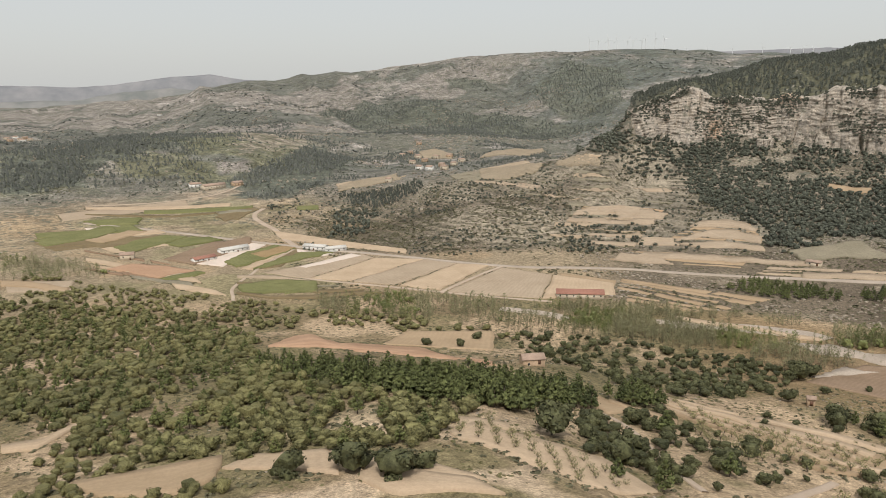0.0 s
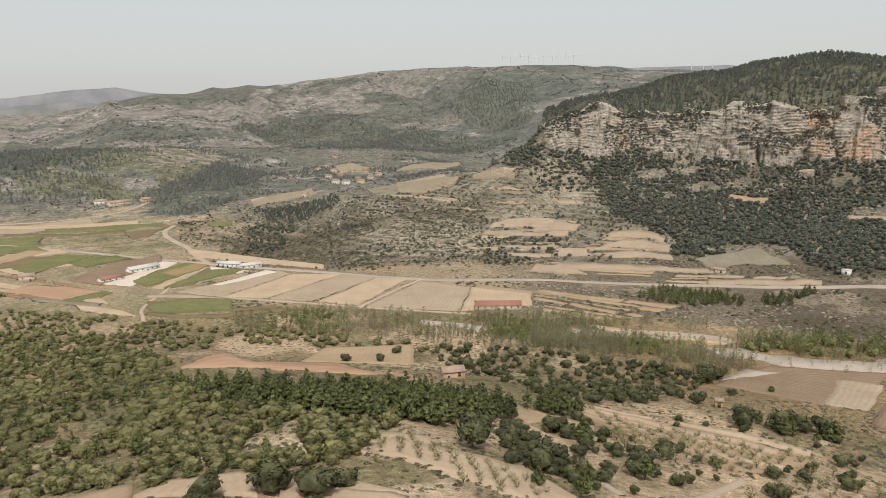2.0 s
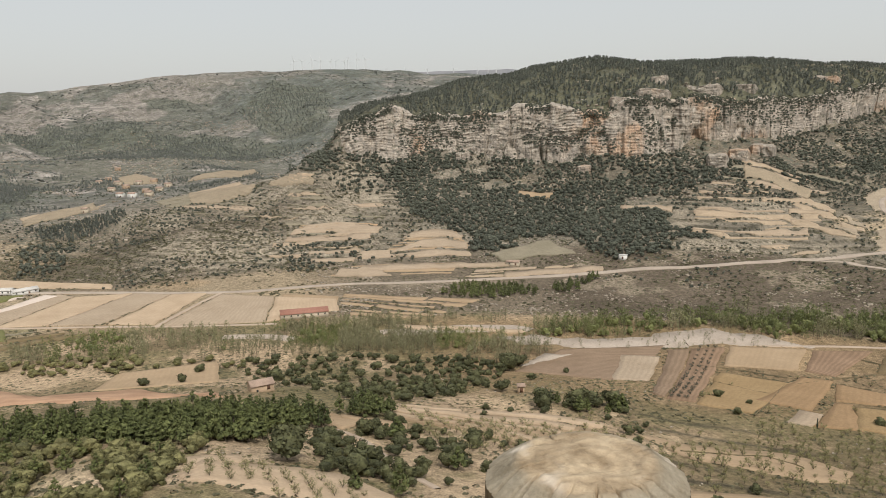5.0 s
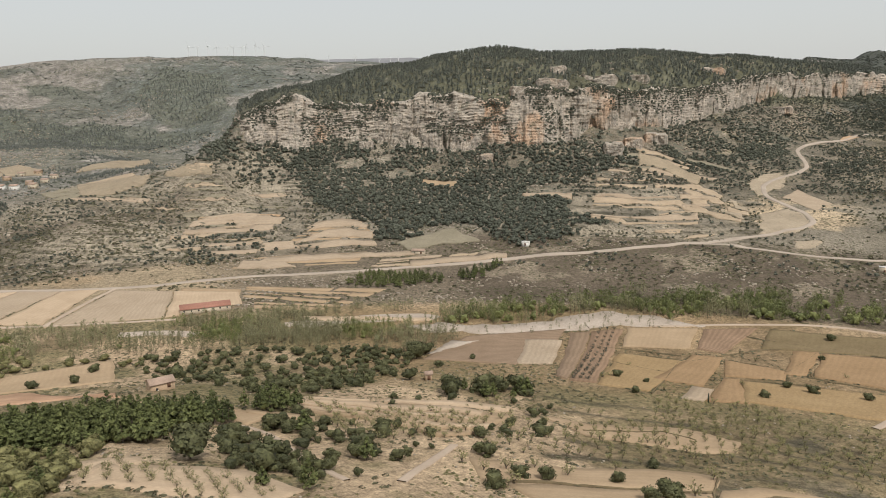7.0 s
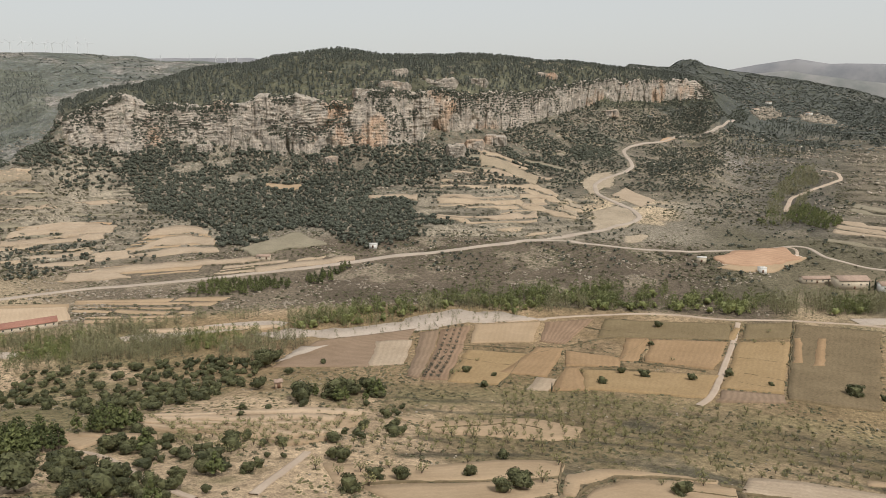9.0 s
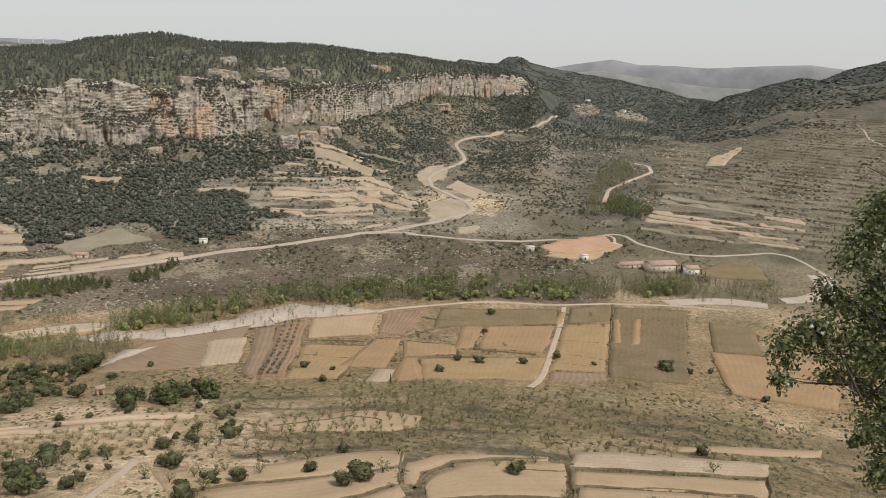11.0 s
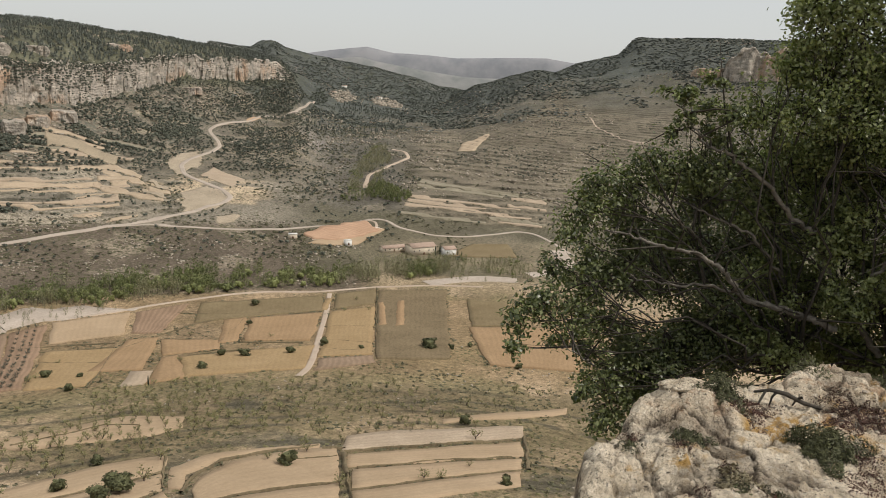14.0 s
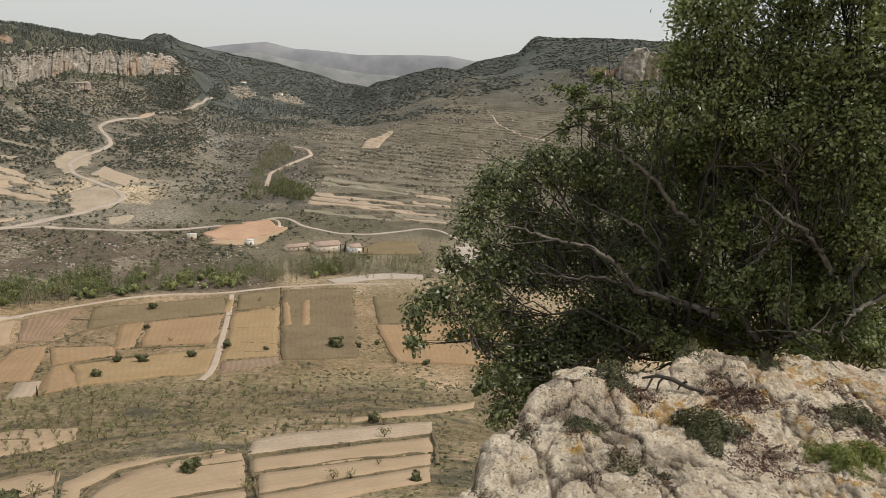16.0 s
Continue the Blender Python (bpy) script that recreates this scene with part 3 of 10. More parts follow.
SCRUB_EAST = [(45.7, 255.7), (83.5, 285.8), (85.2, 236.8), (64, 185.1), (48.8, 186.7), (40.5, 199.2)]
ALMOND_EAST = [(253.5, 252.6), (307, 170.3), (348.3, 69), (271.7, 45.8), (222.1, 101.3), (211.7, 162.1), (226.1, 226.2)]
ALMOND_WEST = [(155.7, 271.5), (247.6, 247.6), (282.8, 207.6), (212.3, 154.7), (157, 183.6), (126, 205.9)]
ORCHARD_STRIP = [(90.9, 303.2), (106.6, 278), (124.7, 266.2), (141.6, 247.1), (159.2, 237.1), (133.4, 221.5), (112, 217.4), (92, 223.6), (88, 244.8)]
ORCHARD_NEAR = [(2.3, 203.8), (10.7, 227.2), (49.7, 184.2), (32.9, 172)]
LONE_OAKS = [(29.4, 240), (73.3, 282.8), (197.6, 289.1), (194.7, 260.4), (158.7, 210.1), (64, 185.1)]

# ---- building helpers ----
def mesh_from(name, verts, faces, mats=(), smooth_faces=False, index=None):
    me = bpy.data.meshes.new(name)
    verts, faces = np.asarray(verts, np.float32), np.asarray(faces, np.int32)
    me.vertices.add(len(verts))
    me.vertices.foreach_set("co", verts.ravel())
    me.loops.add(faces.size)
    me.loops.foreach_set("vertex_index", faces.ravel())
    me.polygons.add(len(faces))
    me.polygons.foreach_set("loop_start", np.arange(0, faces.size, faces.shape[1], dtype=np.int32))
    if smooth_faces:
        me.polygons.foreach_set("use_smooth", np.ones(len(faces), bool))
    for m in mats:
        me.materials.append(m)
    if index is not None:
        me.polygons.foreach_set("material_index", np.asarray(index, np.int32))
    me.update(calc_edges=True)
    return me


def float_attribute(me, name, values):
    at = me.attributes.new(name, "FLOAT", "POINT")
    at.data.foreach_set("value", np.asarray(values, np.float32))


def grid_faces(nu, nv):
    i = np.arange(nu * nv).reshape(nu, nv)
    return np.stack([i[:-1, :-1], i[1:, :-1], i[1:, 1:], i[:-1, 1:]], -1).reshape(-1, 4)


def inside(poly, x, y):
    x, y, hit = np.asarray(x, float), np.asarray(y, float), False
    n = len(poly)
    hit = np.zeros(x.shape, bool)
    for i in range(n):
        (ax, ay), (bx, by) = poly[i], poly[(i + 1) % n]
        if ay == by:
            continue
        cross = ((ay > y) != (by > y)) & (x < (bx - ax) * (y - ay) / (by - ay) + ax)
        hit ^= cross
    return hit


def part(name, me, parent, label=""):
    ob = new(name, me)
    ob.parent = parent
    return tagged(ob, label)


# ---- the ground: one sheet from the viewpoint to the horizon ----
def blend(a, b, f):
    return a + (np.asarray(b) - a) * f[..., None]


def soil_colour(x, y, z):
    """Base colour of the bare ground, and how thick its tufts stand."""
    az, r = np.degrees(np.arctan2(x, y)), np.hypot(x, y)
    n1, n2, n3 = fbm(x / 60, y / 60, 4, 41), fbm(x / 14, y / 14, 3, 57), fbm(x / 28, y / 28, 4, 59)
    c = np.zeros(x.shape + (3,)) + (0.218, 0.168, 0.102)
    tuft = 0.55 + 0.25 * n3
    c = blend(c, (0.20, 0.175, 0.135), smooth(600, 700, r))
    # dry slopes below the viewpoint: pale soil showing through
    near = smooth(620, 520, r)
    c = blend(c, (0.37, 0.28, 0.185), smooth(0.0, 0.25, n1 + 0.5 * n2 + 0.18 * smooth(240, 190, r)) * near)
    c = blend(c, (0.19, 0.162, 0.088), smooth(0.02, 0.22, -n1 + 0.6 * n3) * near * 0.8)
    tuft = tuft * (0.25 + 0.75 * smooth(200, 380, r))
    c = blend(c, (0.43, 0.335, 0.235), smooth(15, 5, az) * smooth(250, 205, r) * smooth(-0.12, 0.08, n1 + 0.4 * n2) * 0.9)
    # worked land between the slope and the river
    farm = smooth(14, 24, az) * smooth(95, 88, az) * smooth(330, 380, r) * smooth(560, 530, r)
    c = blend(c, (0.225, 0.16, 0.09), farm * 0.75)
    low = smooth(38, 46, az) * smooth(180, 200, r) * smooth(350, 320, r)
    c = blend(c, (0.165, 0.13, 0.075), low * 0.85)
    c = blend(c, (0.085, 0.078, 0.056), low * smooth(0.05, 0.2, n1 - 0.3 * n3) * 0.75)
    floor = smooth(-146, -151, z) * smooth(560, 600, r)
    c = blend(c, (0.295, 0.232, 0.152), floor * 0.8)
    c = blend(c, (0.155, 0.16, 0.075), floor * smooth(0.05, 0.25, n1) * smooth(2, -6, az) * 0.4)
    c = blend(c, (0.32, 0.24, 0.152), floor * smooth(0.1, 0.25, -n1) * 0.8)
    tuft = tuft * (1 - 0.45 * floor) * (1 - 0.5 * farm) * (1 - 0.5 * low)
    # brown brushwood and rubble on the banks across the river
    bank = np.maximum(smooth(-9, -3, az) * smooth(12, 8, az) * smooth(705, 730, r) * smooth(1050, 900, r),
                      smooth(9, 15, az) * smooth(66, 62, az) * smooth(545, 565, r) * smooth(760, 715, r))
    c = blend(c, (0.15, 0.123, 0.092), bank * 0.9)
    c = blend(c, (0.115, 0.092, 0.068), bank * smooth(24, 32, az) * 0.9)
    c = blend(c, (0.27, 0.225, 0.165), bank * smooth(0.25, 0.34, n3 + 0.4 * n2) * 0.6)
    tuft = tuft + 0.2 * bank
    # benches of the terraces, with dark grown-over banks
    p = patchwork(az, r)
    c = blend(c, (0.285, 0.245, 0.185), p * smooth(-0.25, 0.1, n1) * 0.9 * smooth(66, 62, az))
    f = z / 3.0 - np.floor(z / 3.0)
    c = blend(c, (0.09, 0.082, 0.06), p * smooth(0.12, 0.18, f) * smooth(1.0, 0.92, f) * 0.9)
    tuft = tuft * (1 - 0.35 * p)
    # quarried pale earth round the road bends
    cut = smooth(47.5, 49, az) * smooth(58, 56, az) * smooth(800, 820, r) * smooth(960, 930, r) * smooth(-0.12, 0.1, n3)
    c = blend(c, (0.47, 0.37, 0.25), cut * 0.85)
    # stony slopes further off, soil greyed with distance in place of haze
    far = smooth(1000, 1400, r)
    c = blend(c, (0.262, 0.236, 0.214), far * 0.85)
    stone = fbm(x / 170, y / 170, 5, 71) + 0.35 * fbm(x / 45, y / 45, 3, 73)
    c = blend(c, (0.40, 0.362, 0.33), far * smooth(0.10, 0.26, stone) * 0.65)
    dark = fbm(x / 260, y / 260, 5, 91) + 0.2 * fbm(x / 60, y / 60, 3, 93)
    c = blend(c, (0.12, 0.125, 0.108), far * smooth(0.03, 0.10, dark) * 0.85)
    ring = z / 13 + 0.5 * n2
    c = blend(c, (0.12, 0.115, 0.10), far * smooth(0.55, 0.75, ring - np.floor(ring)) * smooth(-0.15, 0.15, stone) * 0.6)
    side_hill = smooth(-3, 5, az) * smooth(24, 18, az) * smooth(1300, 1700, r)
    c = blend(c, (0.125, 0.128, 0.11), side_hill * 0.25)
    c = blend(c, (0.118, 0.13, 0.118), smooth(3, 8, az) * smooth(27, 22, az) * smooth(1700, 2100, r) * smooth(-0.25, 0.05, dark + 0.5 * n1 + 0.1) * 0.8)
    tuft = tuft + far * 0.15
    side = smooth(58, 64, az) * smooth(720, 800, r) * smooth(2200, 1600, r) * (1 - p)
    c = blend(c, (0.098, 0.088, 0.072), side * 0.9)
    c = blend(c, (0.27, 0.225, 0.165), side * smooth(0.2, 0.35, n3) * 0.4)
    c = blend(c, (0.112, 0.10, 0.066), smooth(57, 62, az) * smooth(590, 620, r) * smooth(860, 820, r) * (0.85 - 0.3 * smooth(0.0, 0.3, n1)))
    slope = smooth(24, 28, az) * smooth(62, 58, az) * smooth(900, 960, r) * smooth(1750, 1600, r)
    c = blend(c, (0.15, 0.13, 0.098), slope * 0.85)
    c = blend(c, (0.27, 0.225, 0.165), slope * smooth(0.12, 0.3, n3) * 0.7)
    # far right ridge: wooded soil, lifted a little to carry the haze
    peak = smooth(54, 56, az) * smooth(100, 92, az) * smooth(1500, 1650, r + 250 * n1)
    c = blend(c, (0.088, 0.094, 0.082), peak * smooth(-0.7, -0.3, dark) * 0.92)
    c = blend(c, (0.082, 0.088, 0.08), peak * smooth(1700, 1900, r) * 0.8)
    brown = smooth(62, 68, az) * smooth(96, 90, az) * smooth(1000, 1200, r) * smooth(2000, 1700, r + 250 * n1)
    c = blend(c, (0.128, 0.112, 0.086), brown * 0.72)
    east = p * smooth(62, 66, az)
    c = blend(c, (0.165, 0.139, 0.10), east * 0.85)
    c = blend(c, (0.055, 0.05, 0.036), east * smooth(0.12, 0.2, f) * smooth(1.0, 0.9, f) * smooth(-0.3, 0.0, n3) * 0.95)
    # old contour banks and pale bare strips on the slope of almond trees
    grove = smooth(30, 38, az) * smooth(95, 90, az) * smooth(176, 190, r) * smooth(345, 325, r)
    strip = r / 21 + 0.9 * fbm(x / 70, y / 70, 3, 171)
    strip = strip - np.floor(strip)
    c = blend(c, (0.265, 0.20, 0.125), grove * smooth(0.02, 0.22, fbm(x / 34, y / 34, 4, 173)) * 0.75)
    c = blend(c, (0.075, 0.066, 0.046), grove * smooth(0.70, 0.80, strip) * smooth(1.0, 0.95, strip) * smooth(-0.22, 0.05, fbm(x / 30, y / 30, 3, 175)) * 0.85)
    mesa = smooth(13, 14.5, az) * smooth(60, 58, az) * smooth(1040, 1060, r) * smooth(2300, 2100, r) * smooth(-38, -22, z)
    c = blend(c, (0.10, 0.10, 0.066), mesa * 0.9)
    hill = smooth(-36, -32, az) * smooth(-7, -11, az) * smooth(1180, 1240, r) * smooth(1720, 1620, r)
    c = blend(c, (0.155, 0.152, 0.098), hill * smooth(-0.3, 0.0, n1 + 0.1) * 0.9)
    ridge = smooth(-11, -6, az) * smooth(11, 8, az) * smooth(1420, 1500, r) * smooth(2250, 2050, r)
    c = blend(c, (0.15, 0.147, 0.12), ridge * smooth(-0.3, 0.0, n1 + 0.12) * 0.85)
    for poly in (FAR_WOOD_A, FAR_WOOD_B, FAR_WOOD_C, FAR_WOOD_D, FAR_WOOD_E, FAR_WOOD_F, MIDDLE_WOOD, NEAR_HILL_WOOD, WEST_HILL_WOOD):
        c = blend(c, (0.115, 0.122, 0.10), inside(poly, x + 40 * n3, y + 40 * n1) * 0.85)
    c = blend(c, (0.34, 0.285, 0.23), inside(PALE_HILL, x + 40 * n3, y + 40 * n1) * smooth(-0.2, 0.1, n2) * 0.75)
    return c, np.clip(tuft, 0, 1)


fan = np.radians(np.concatenate([np.linspace(-40, 108, 500), np.linspace(108, 320, 40)[1:]]))
rings = np.concatenate([[0.5, 3.0, 5.0, 8.0, 14.0, 30.0, 60.0, 100.0], np.exp(np.linspace(np.log(140), np.log(480), 120, endpoint=False)),
                        np.exp(np.linspace(np.log(480), np.log(1250), 230, endpoint=False)), np.exp(np.linspace(np.log(1250), np.log(1700), 90, endpoint=False)), np.exp(np.linspace(np.log(1700), np.log(4890), 120))])
A, RR = np.meshgrid(fan, rings, indexing="ij")
gx, gy = RR * np.sin(A), RR * np.cos(A)
gz = ground_z(gx, gy)
me = mesh_from("ground", np.stack([gx, gy, gz], -1).reshape(-1, 3), grid_faces(len(fan), len(rings))[:, ::-1], [M_GROUND], True)
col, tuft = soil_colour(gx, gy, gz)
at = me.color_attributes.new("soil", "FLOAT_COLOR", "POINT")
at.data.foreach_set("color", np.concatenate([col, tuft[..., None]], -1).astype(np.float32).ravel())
float_attribute(me, "far", smooth(620, 1000, np.hypot(gx, gy)).ravel() * (1 - 0.7 * smooth(50, 58, np.degrees(np.arctan2(gx, gy))).ravel()) * (1 - 0.8 * patchwork(np.degrees(np.arctan2(gx, gy)), np.hypot(gx, gy)).ravel()))
ground = tagged(new("ground", me), "dry limestone valley floor and scrubby hillsides", "ground", kind="structure")


# ---- far ridges against the sky ----
def far_ridge(name, label, mat, radius, deep, crest, foot, seed, rough=1.0):
    """A mountain chain; crest: (bearing, degrees above level)."""
    az = np.linspace(crest[0][0], crest[-1][0], 260)
    el = np.interp(az, [c[0] for c in crest], [c[1] for c in crest])
    v = np.linspace(0, 1, 26)
    AZ, V = np.meshgrid(np.radians(az), v, indexing="ij")
    up = np.sin(V * math.pi) ** 0.8
    r = radius + deep * (V - 0.5)
    top = radius * np.tan(np.radians(el))[:, None]
    x, y = r * np.sin(AZ), r * np.cos(AZ)
    z = foot + (top - foot) * up + rough * up * (40 * fbm(x / 300, y / 300, 5, seed) * (1 - up) + 5 * fbm(x / 90, y / 90, 3, seed))
    ob = new(name, mesh_from(name, np.stack([x, y, z], -1).reshape(-1, 3), grid_faces(260, 26)[:, ::-1], [mat], True))
    return tagged(ob, label, "backdrop", kind="structure")


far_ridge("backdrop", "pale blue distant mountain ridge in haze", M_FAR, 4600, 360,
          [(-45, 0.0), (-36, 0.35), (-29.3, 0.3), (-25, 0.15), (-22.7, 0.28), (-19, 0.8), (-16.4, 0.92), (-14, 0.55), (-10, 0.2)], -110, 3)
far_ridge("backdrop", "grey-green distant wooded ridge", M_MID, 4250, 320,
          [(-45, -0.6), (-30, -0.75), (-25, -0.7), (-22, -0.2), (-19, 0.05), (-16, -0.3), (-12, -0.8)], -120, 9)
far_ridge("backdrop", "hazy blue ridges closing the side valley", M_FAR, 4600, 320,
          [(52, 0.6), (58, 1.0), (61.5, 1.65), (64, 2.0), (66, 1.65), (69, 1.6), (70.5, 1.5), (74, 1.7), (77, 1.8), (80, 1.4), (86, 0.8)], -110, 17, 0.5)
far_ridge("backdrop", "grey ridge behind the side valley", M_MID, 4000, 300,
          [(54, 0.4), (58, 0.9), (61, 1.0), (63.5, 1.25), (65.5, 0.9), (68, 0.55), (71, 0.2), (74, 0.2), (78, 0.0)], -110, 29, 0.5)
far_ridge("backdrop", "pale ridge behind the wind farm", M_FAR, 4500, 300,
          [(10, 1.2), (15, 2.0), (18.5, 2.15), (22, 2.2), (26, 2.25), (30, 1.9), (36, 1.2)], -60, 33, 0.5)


# ---- the cliff band under the wooded mesa ----
CLIFF_AZ = np.arange(13.3, 58.9, 0.045)
CLIFF_R = np.array([between(q)[0][11] for q in CLIFF_AZ]) + 12
for _ in range(3):
    CLIFF_R = np.convolve(np.pad(CLIFF_R, 12, "edge"), np.ones(25) / 25, "valid")


def build_cliff():
    az, a = CLIFF_AZ, np.radians(CLIFF_AZ)
    sm = lambda q: np.convolve(np.pad(q, 8, "edge"), np.ones(17) / 17, "valid")
    at = lambda off: sm(ground_z((CLIFF_R + off) * np.sin(a), (CLIFF_R + off) * np.cos(a)))
    low, high = at(-46), at(20)
    rows = 96
    v = np.linspace(0, 1, rows)
    s = np.concatenate([[0], np.cumsum(np.hypot(np.diff(CLIFF_R), np.diff(a) * CLIFF_R[:-1]))])
    S, V = np.meshgrid(s, v, indexing="ij")
    ends = smooth(0, 25, S) * smooth(s[-1], s[-1] - 40, S)
    tall = (high - low + 9)[:, None] * (0.99 + 0.10 * fbm(S / 45, S * 0, 3, 5) + 0.09 * fbm(S / 12, S * 0, 3, 6))
    Z = low[:, None] - 6 + tall * V
    # a wall parted by clefts below, beds stepping back above; the west end broken into ledges
    cleft = lambda n, w: smooth(w, 0.0, np.abs(n))
    bend = 0.25 * vnoise(S / 20, V * 2.5, 17)
    butt = 13 * fbm(S / 85, V * 0.2, 2, 13) + 11 * cleft(vnoise(S / 46 + bend, V * 0.35, 19), 0.24) + 7 * cleft(vnoise(S / 17 + bend, V * 0.9, 21), 0.26) + 2.8 * cleft(vnoise(S / 6.5 + bend, V * 1.6, 23), 0.3)
    broken = np.maximum(smooth(24.5, 20.5, az)[:, None] + 0 * S, smooth(-0.02, 0.25, fbm(S / 110, S * 0, 2, 29)))
    ledged = smooth(0.34, 0.62, V + 0.22 * vnoise(S / 38, S * 0, 37) + 0.25 * broken)
    bed = Z / 3.6 + 1.1 * vnoise(S / 42, Z / 30, 31) + 0.5 * vnoise(S / 13, Z / 12, 32)
    k = np.floor(bed)
    fr = bed - k
    # each bed stands in or out by itself, with a sharp lip and a notch under it
    own = vnoise(S / 19 + 7.3 * k, k * 0.61, 33) + 0.6 * vnoise(S / 6 + 3.1 * k, k * 0.43, 35)
    bedded = (1.9 * own + 0.8 * smooth(0.25, 0.0, fr)) * (0.12 + 0.88 * ledged) * (0.35 + 0.65 * smooth(-0.3, 0.2, vnoise(S / 30, V * 2, 39)))
    step = k + smooth(0.55, 1.0, fr) - np.floor(bed[:, :1])
    first = np.argmax(ledged > 0.5, axis=1)
    start = step[np.arange(len(s)), first][:, None]
    back = 0.25 * step + (0.7 + 0.9 * broken) * np.maximum(step - start, 0) * ledged - 4 * smooth(0.2, 0.0, V)
    rock = 1.5 * fbm(S / 5.0, Z / 4.0, 4, 43) + 0.7 * fbm(S / 1.8, Z / 1.5, 3, 45)
    out = np.minimum(0.85 * butt * (1 - 0.25 * ledged) + back + bedded + 6, 27 + 12 * V) + rock
    R = CLIFF_R[:, None] - 42 + out + 30 * smooth(0.96, 1.0, V) + (1 - ends) * 24
    me = mesh_from("cliff", np.stack([R * np.sin(a)[:, None], R * np.cos(a)[:, None], Z], -1).reshape(-1, 3), grid_faces(len(az), rows), [M_CLIFF])
    tagged(new("cliff", me), "weathered grey and ochre limestone cliff band", "cliff", kind="structure")
    # places on the ledges for bushes
    gen = np.random.default_rng(5)
    n = 20000
    i, j = gen.integers(0, len(az), n), np.minimum((rows * (0.2 + 0.8 * gen.uniform(0, 1, n) ** 0.8)).astype(int), rows - 1)
    green = fbm(S[i, j] / 26, V[i, j] * 2.5, 3, 51)
    keep = ((fr[i, j] > 0.5) & (ledged[i, j] > 0.4) & (green > 0.10 - 0.16 * broken[i, j])) | ((V[i, j] > 0.86) & (green > -0.25)) | (gen.uniform(size=n) < 0.03)
    i, j = i[keep], j[keep]
    return np.stack([(R * np.sin(a)[:, None])[i, j], (R * np.cos(a)[:, None])[i, j], Z[i, j] - 0.8], -1)


LEDGE_PLACES = build_cliff()


def outcrop(az0, az1, r, foot, top, seed):
    """A smaller rock face standing out of a hillside, cleft into blocks."""
    nu, nv = 130, 34
    A2, V = np.meshgrid(np.radians(np.linspace(az0, az1, nu)), np.linspace(0, 1, nv), indexing="ij")
    S = (A2 - A2[0, 0]) * r
    ends = np.clip(2.4 * np.sin((A2 - A2[0, 0]) / (A2[-1, 0] - A2[0, 0]) * math.pi), 0, 1) ** 0.6
    tall = top - foot
    Z = foot + tall * V * (0.5 + 0.5 * ends) * (0.9 + 0.25 * fbm(S / 22, S * 0, 3, seed))
    bed = Z / (0.12 * tall + 1.2) + 0.6 * vnoise(S / 25, Z / 20, seed + 5)
    k = np.floor(bed)
    R = r + 0.12 * tall * np.abs(fbm(S / 30, V * 0.4, 3, seed + 1)) + 0.16 * tall * smooth(0.28, 0.0, np.abs(vnoise(S / (0.35 * tall + 3), V * 0.6, seed + 2))) + 0.05 * tall * vnoise(S / 9 + 5 * k, k * 0.6, seed + 3)
    R = R + 0.04 * tall * k * 0.5 + 1.2 * fbm(S / 4, Z / 3, 3, seed + 4) + (1 - ends) * 30 + 60 * smooth(0.95, 1, V)
    me = mesh_from("outcrop", np.stack([R * np.sin(A2), R * np.cos(A2), Z], -1).reshape(-1, 3), grid_faces(nu, nv), [M_CLIFF])
    return tagged(new("outcrop", me), "pale limestone rock face on the hillside", "cliff", kind="structure")


def ledge_face(az0, az1, high, low, seed):
    """A short rock step on the slope, its height taken from the ground under it."""
    mid = math.radians((az0 + az1) / 2)
    for r in np.arange(900, 1700, 4.0):
        if float(ground_z(r * math.sin(mid), r * math.cos(mid))) > low:
            return outcrop(az0, az1, r - 8, low - 5, low + high, seed)


for az0, az1, high, low, seed in ((33.2, 35.2, 10, -4, 71), (35.0, 37.6, 13, 4, 72), (36.0, 37.4, 12, 22, 73), (38.0, 41.0, 14, 8, 74), (41.5, 43.2, 9, 10, 75), (46.0, 48.2, 10, 24, 76), (26.0, 28.0, 8, -16, 77),
                                   (40.0, 41.6, 12, -80, 78), (41.4, 43.0, 10, -74, 79), (42.8, 44.6, 12, -70, 80), (22.0, 23.4, 6, -72, 81), (31.0, 32.2, 6, -86, 82), (51.0, 52.6, 9, -40, 83)):
    ledge_face(az0, az1, high, low, seed)
outcrop(89.2, 96.0, 1760, 20.0, 104.0, 61)
outcrop(87.0, 90.0, 1800, 16.0, 58.0, 67)

# ---- fields and ways laid on the ground ----
FIELD_LABELS = {"tan": "pale tan stubble field", "dun": "dun fallow field with tractor lines", "sand": "sandy fallow field with grassy banks",
                "earth": "bare orange-earth plot", "red": "reddish bare earth field", "rust": "rust-brown tilled field", "ochre": "ochre dry-grass field",
                "umber": "dark ploughed field with furrows", "plough": "grey-brown ploughed field", "olive": "thin olive-green pasture",
                "heath": "weedy grey-green fallow field", "green": "young green crop plot", "yard": "white crushed-stone yard", "gravel": "pale gravel river bank", "bench": "pale stony terrace bench", "lea": "dry grassy terrace bench", "fallow": "stony fallow plot on the hillside", "cut": "pale bare earth of a road cutting"}


def resample(line, n):
    p = np.array(line, float)
    s = np.concatenate([[0], np.cumsum(np.hypot(*np.diff(p, axis=0).T))])
    t = np.linspace(0, s[-1], n)
    return np.stack([np.interp(t, s, p[:, 0]), np.interp(t, s, p[:, 1])], -1)


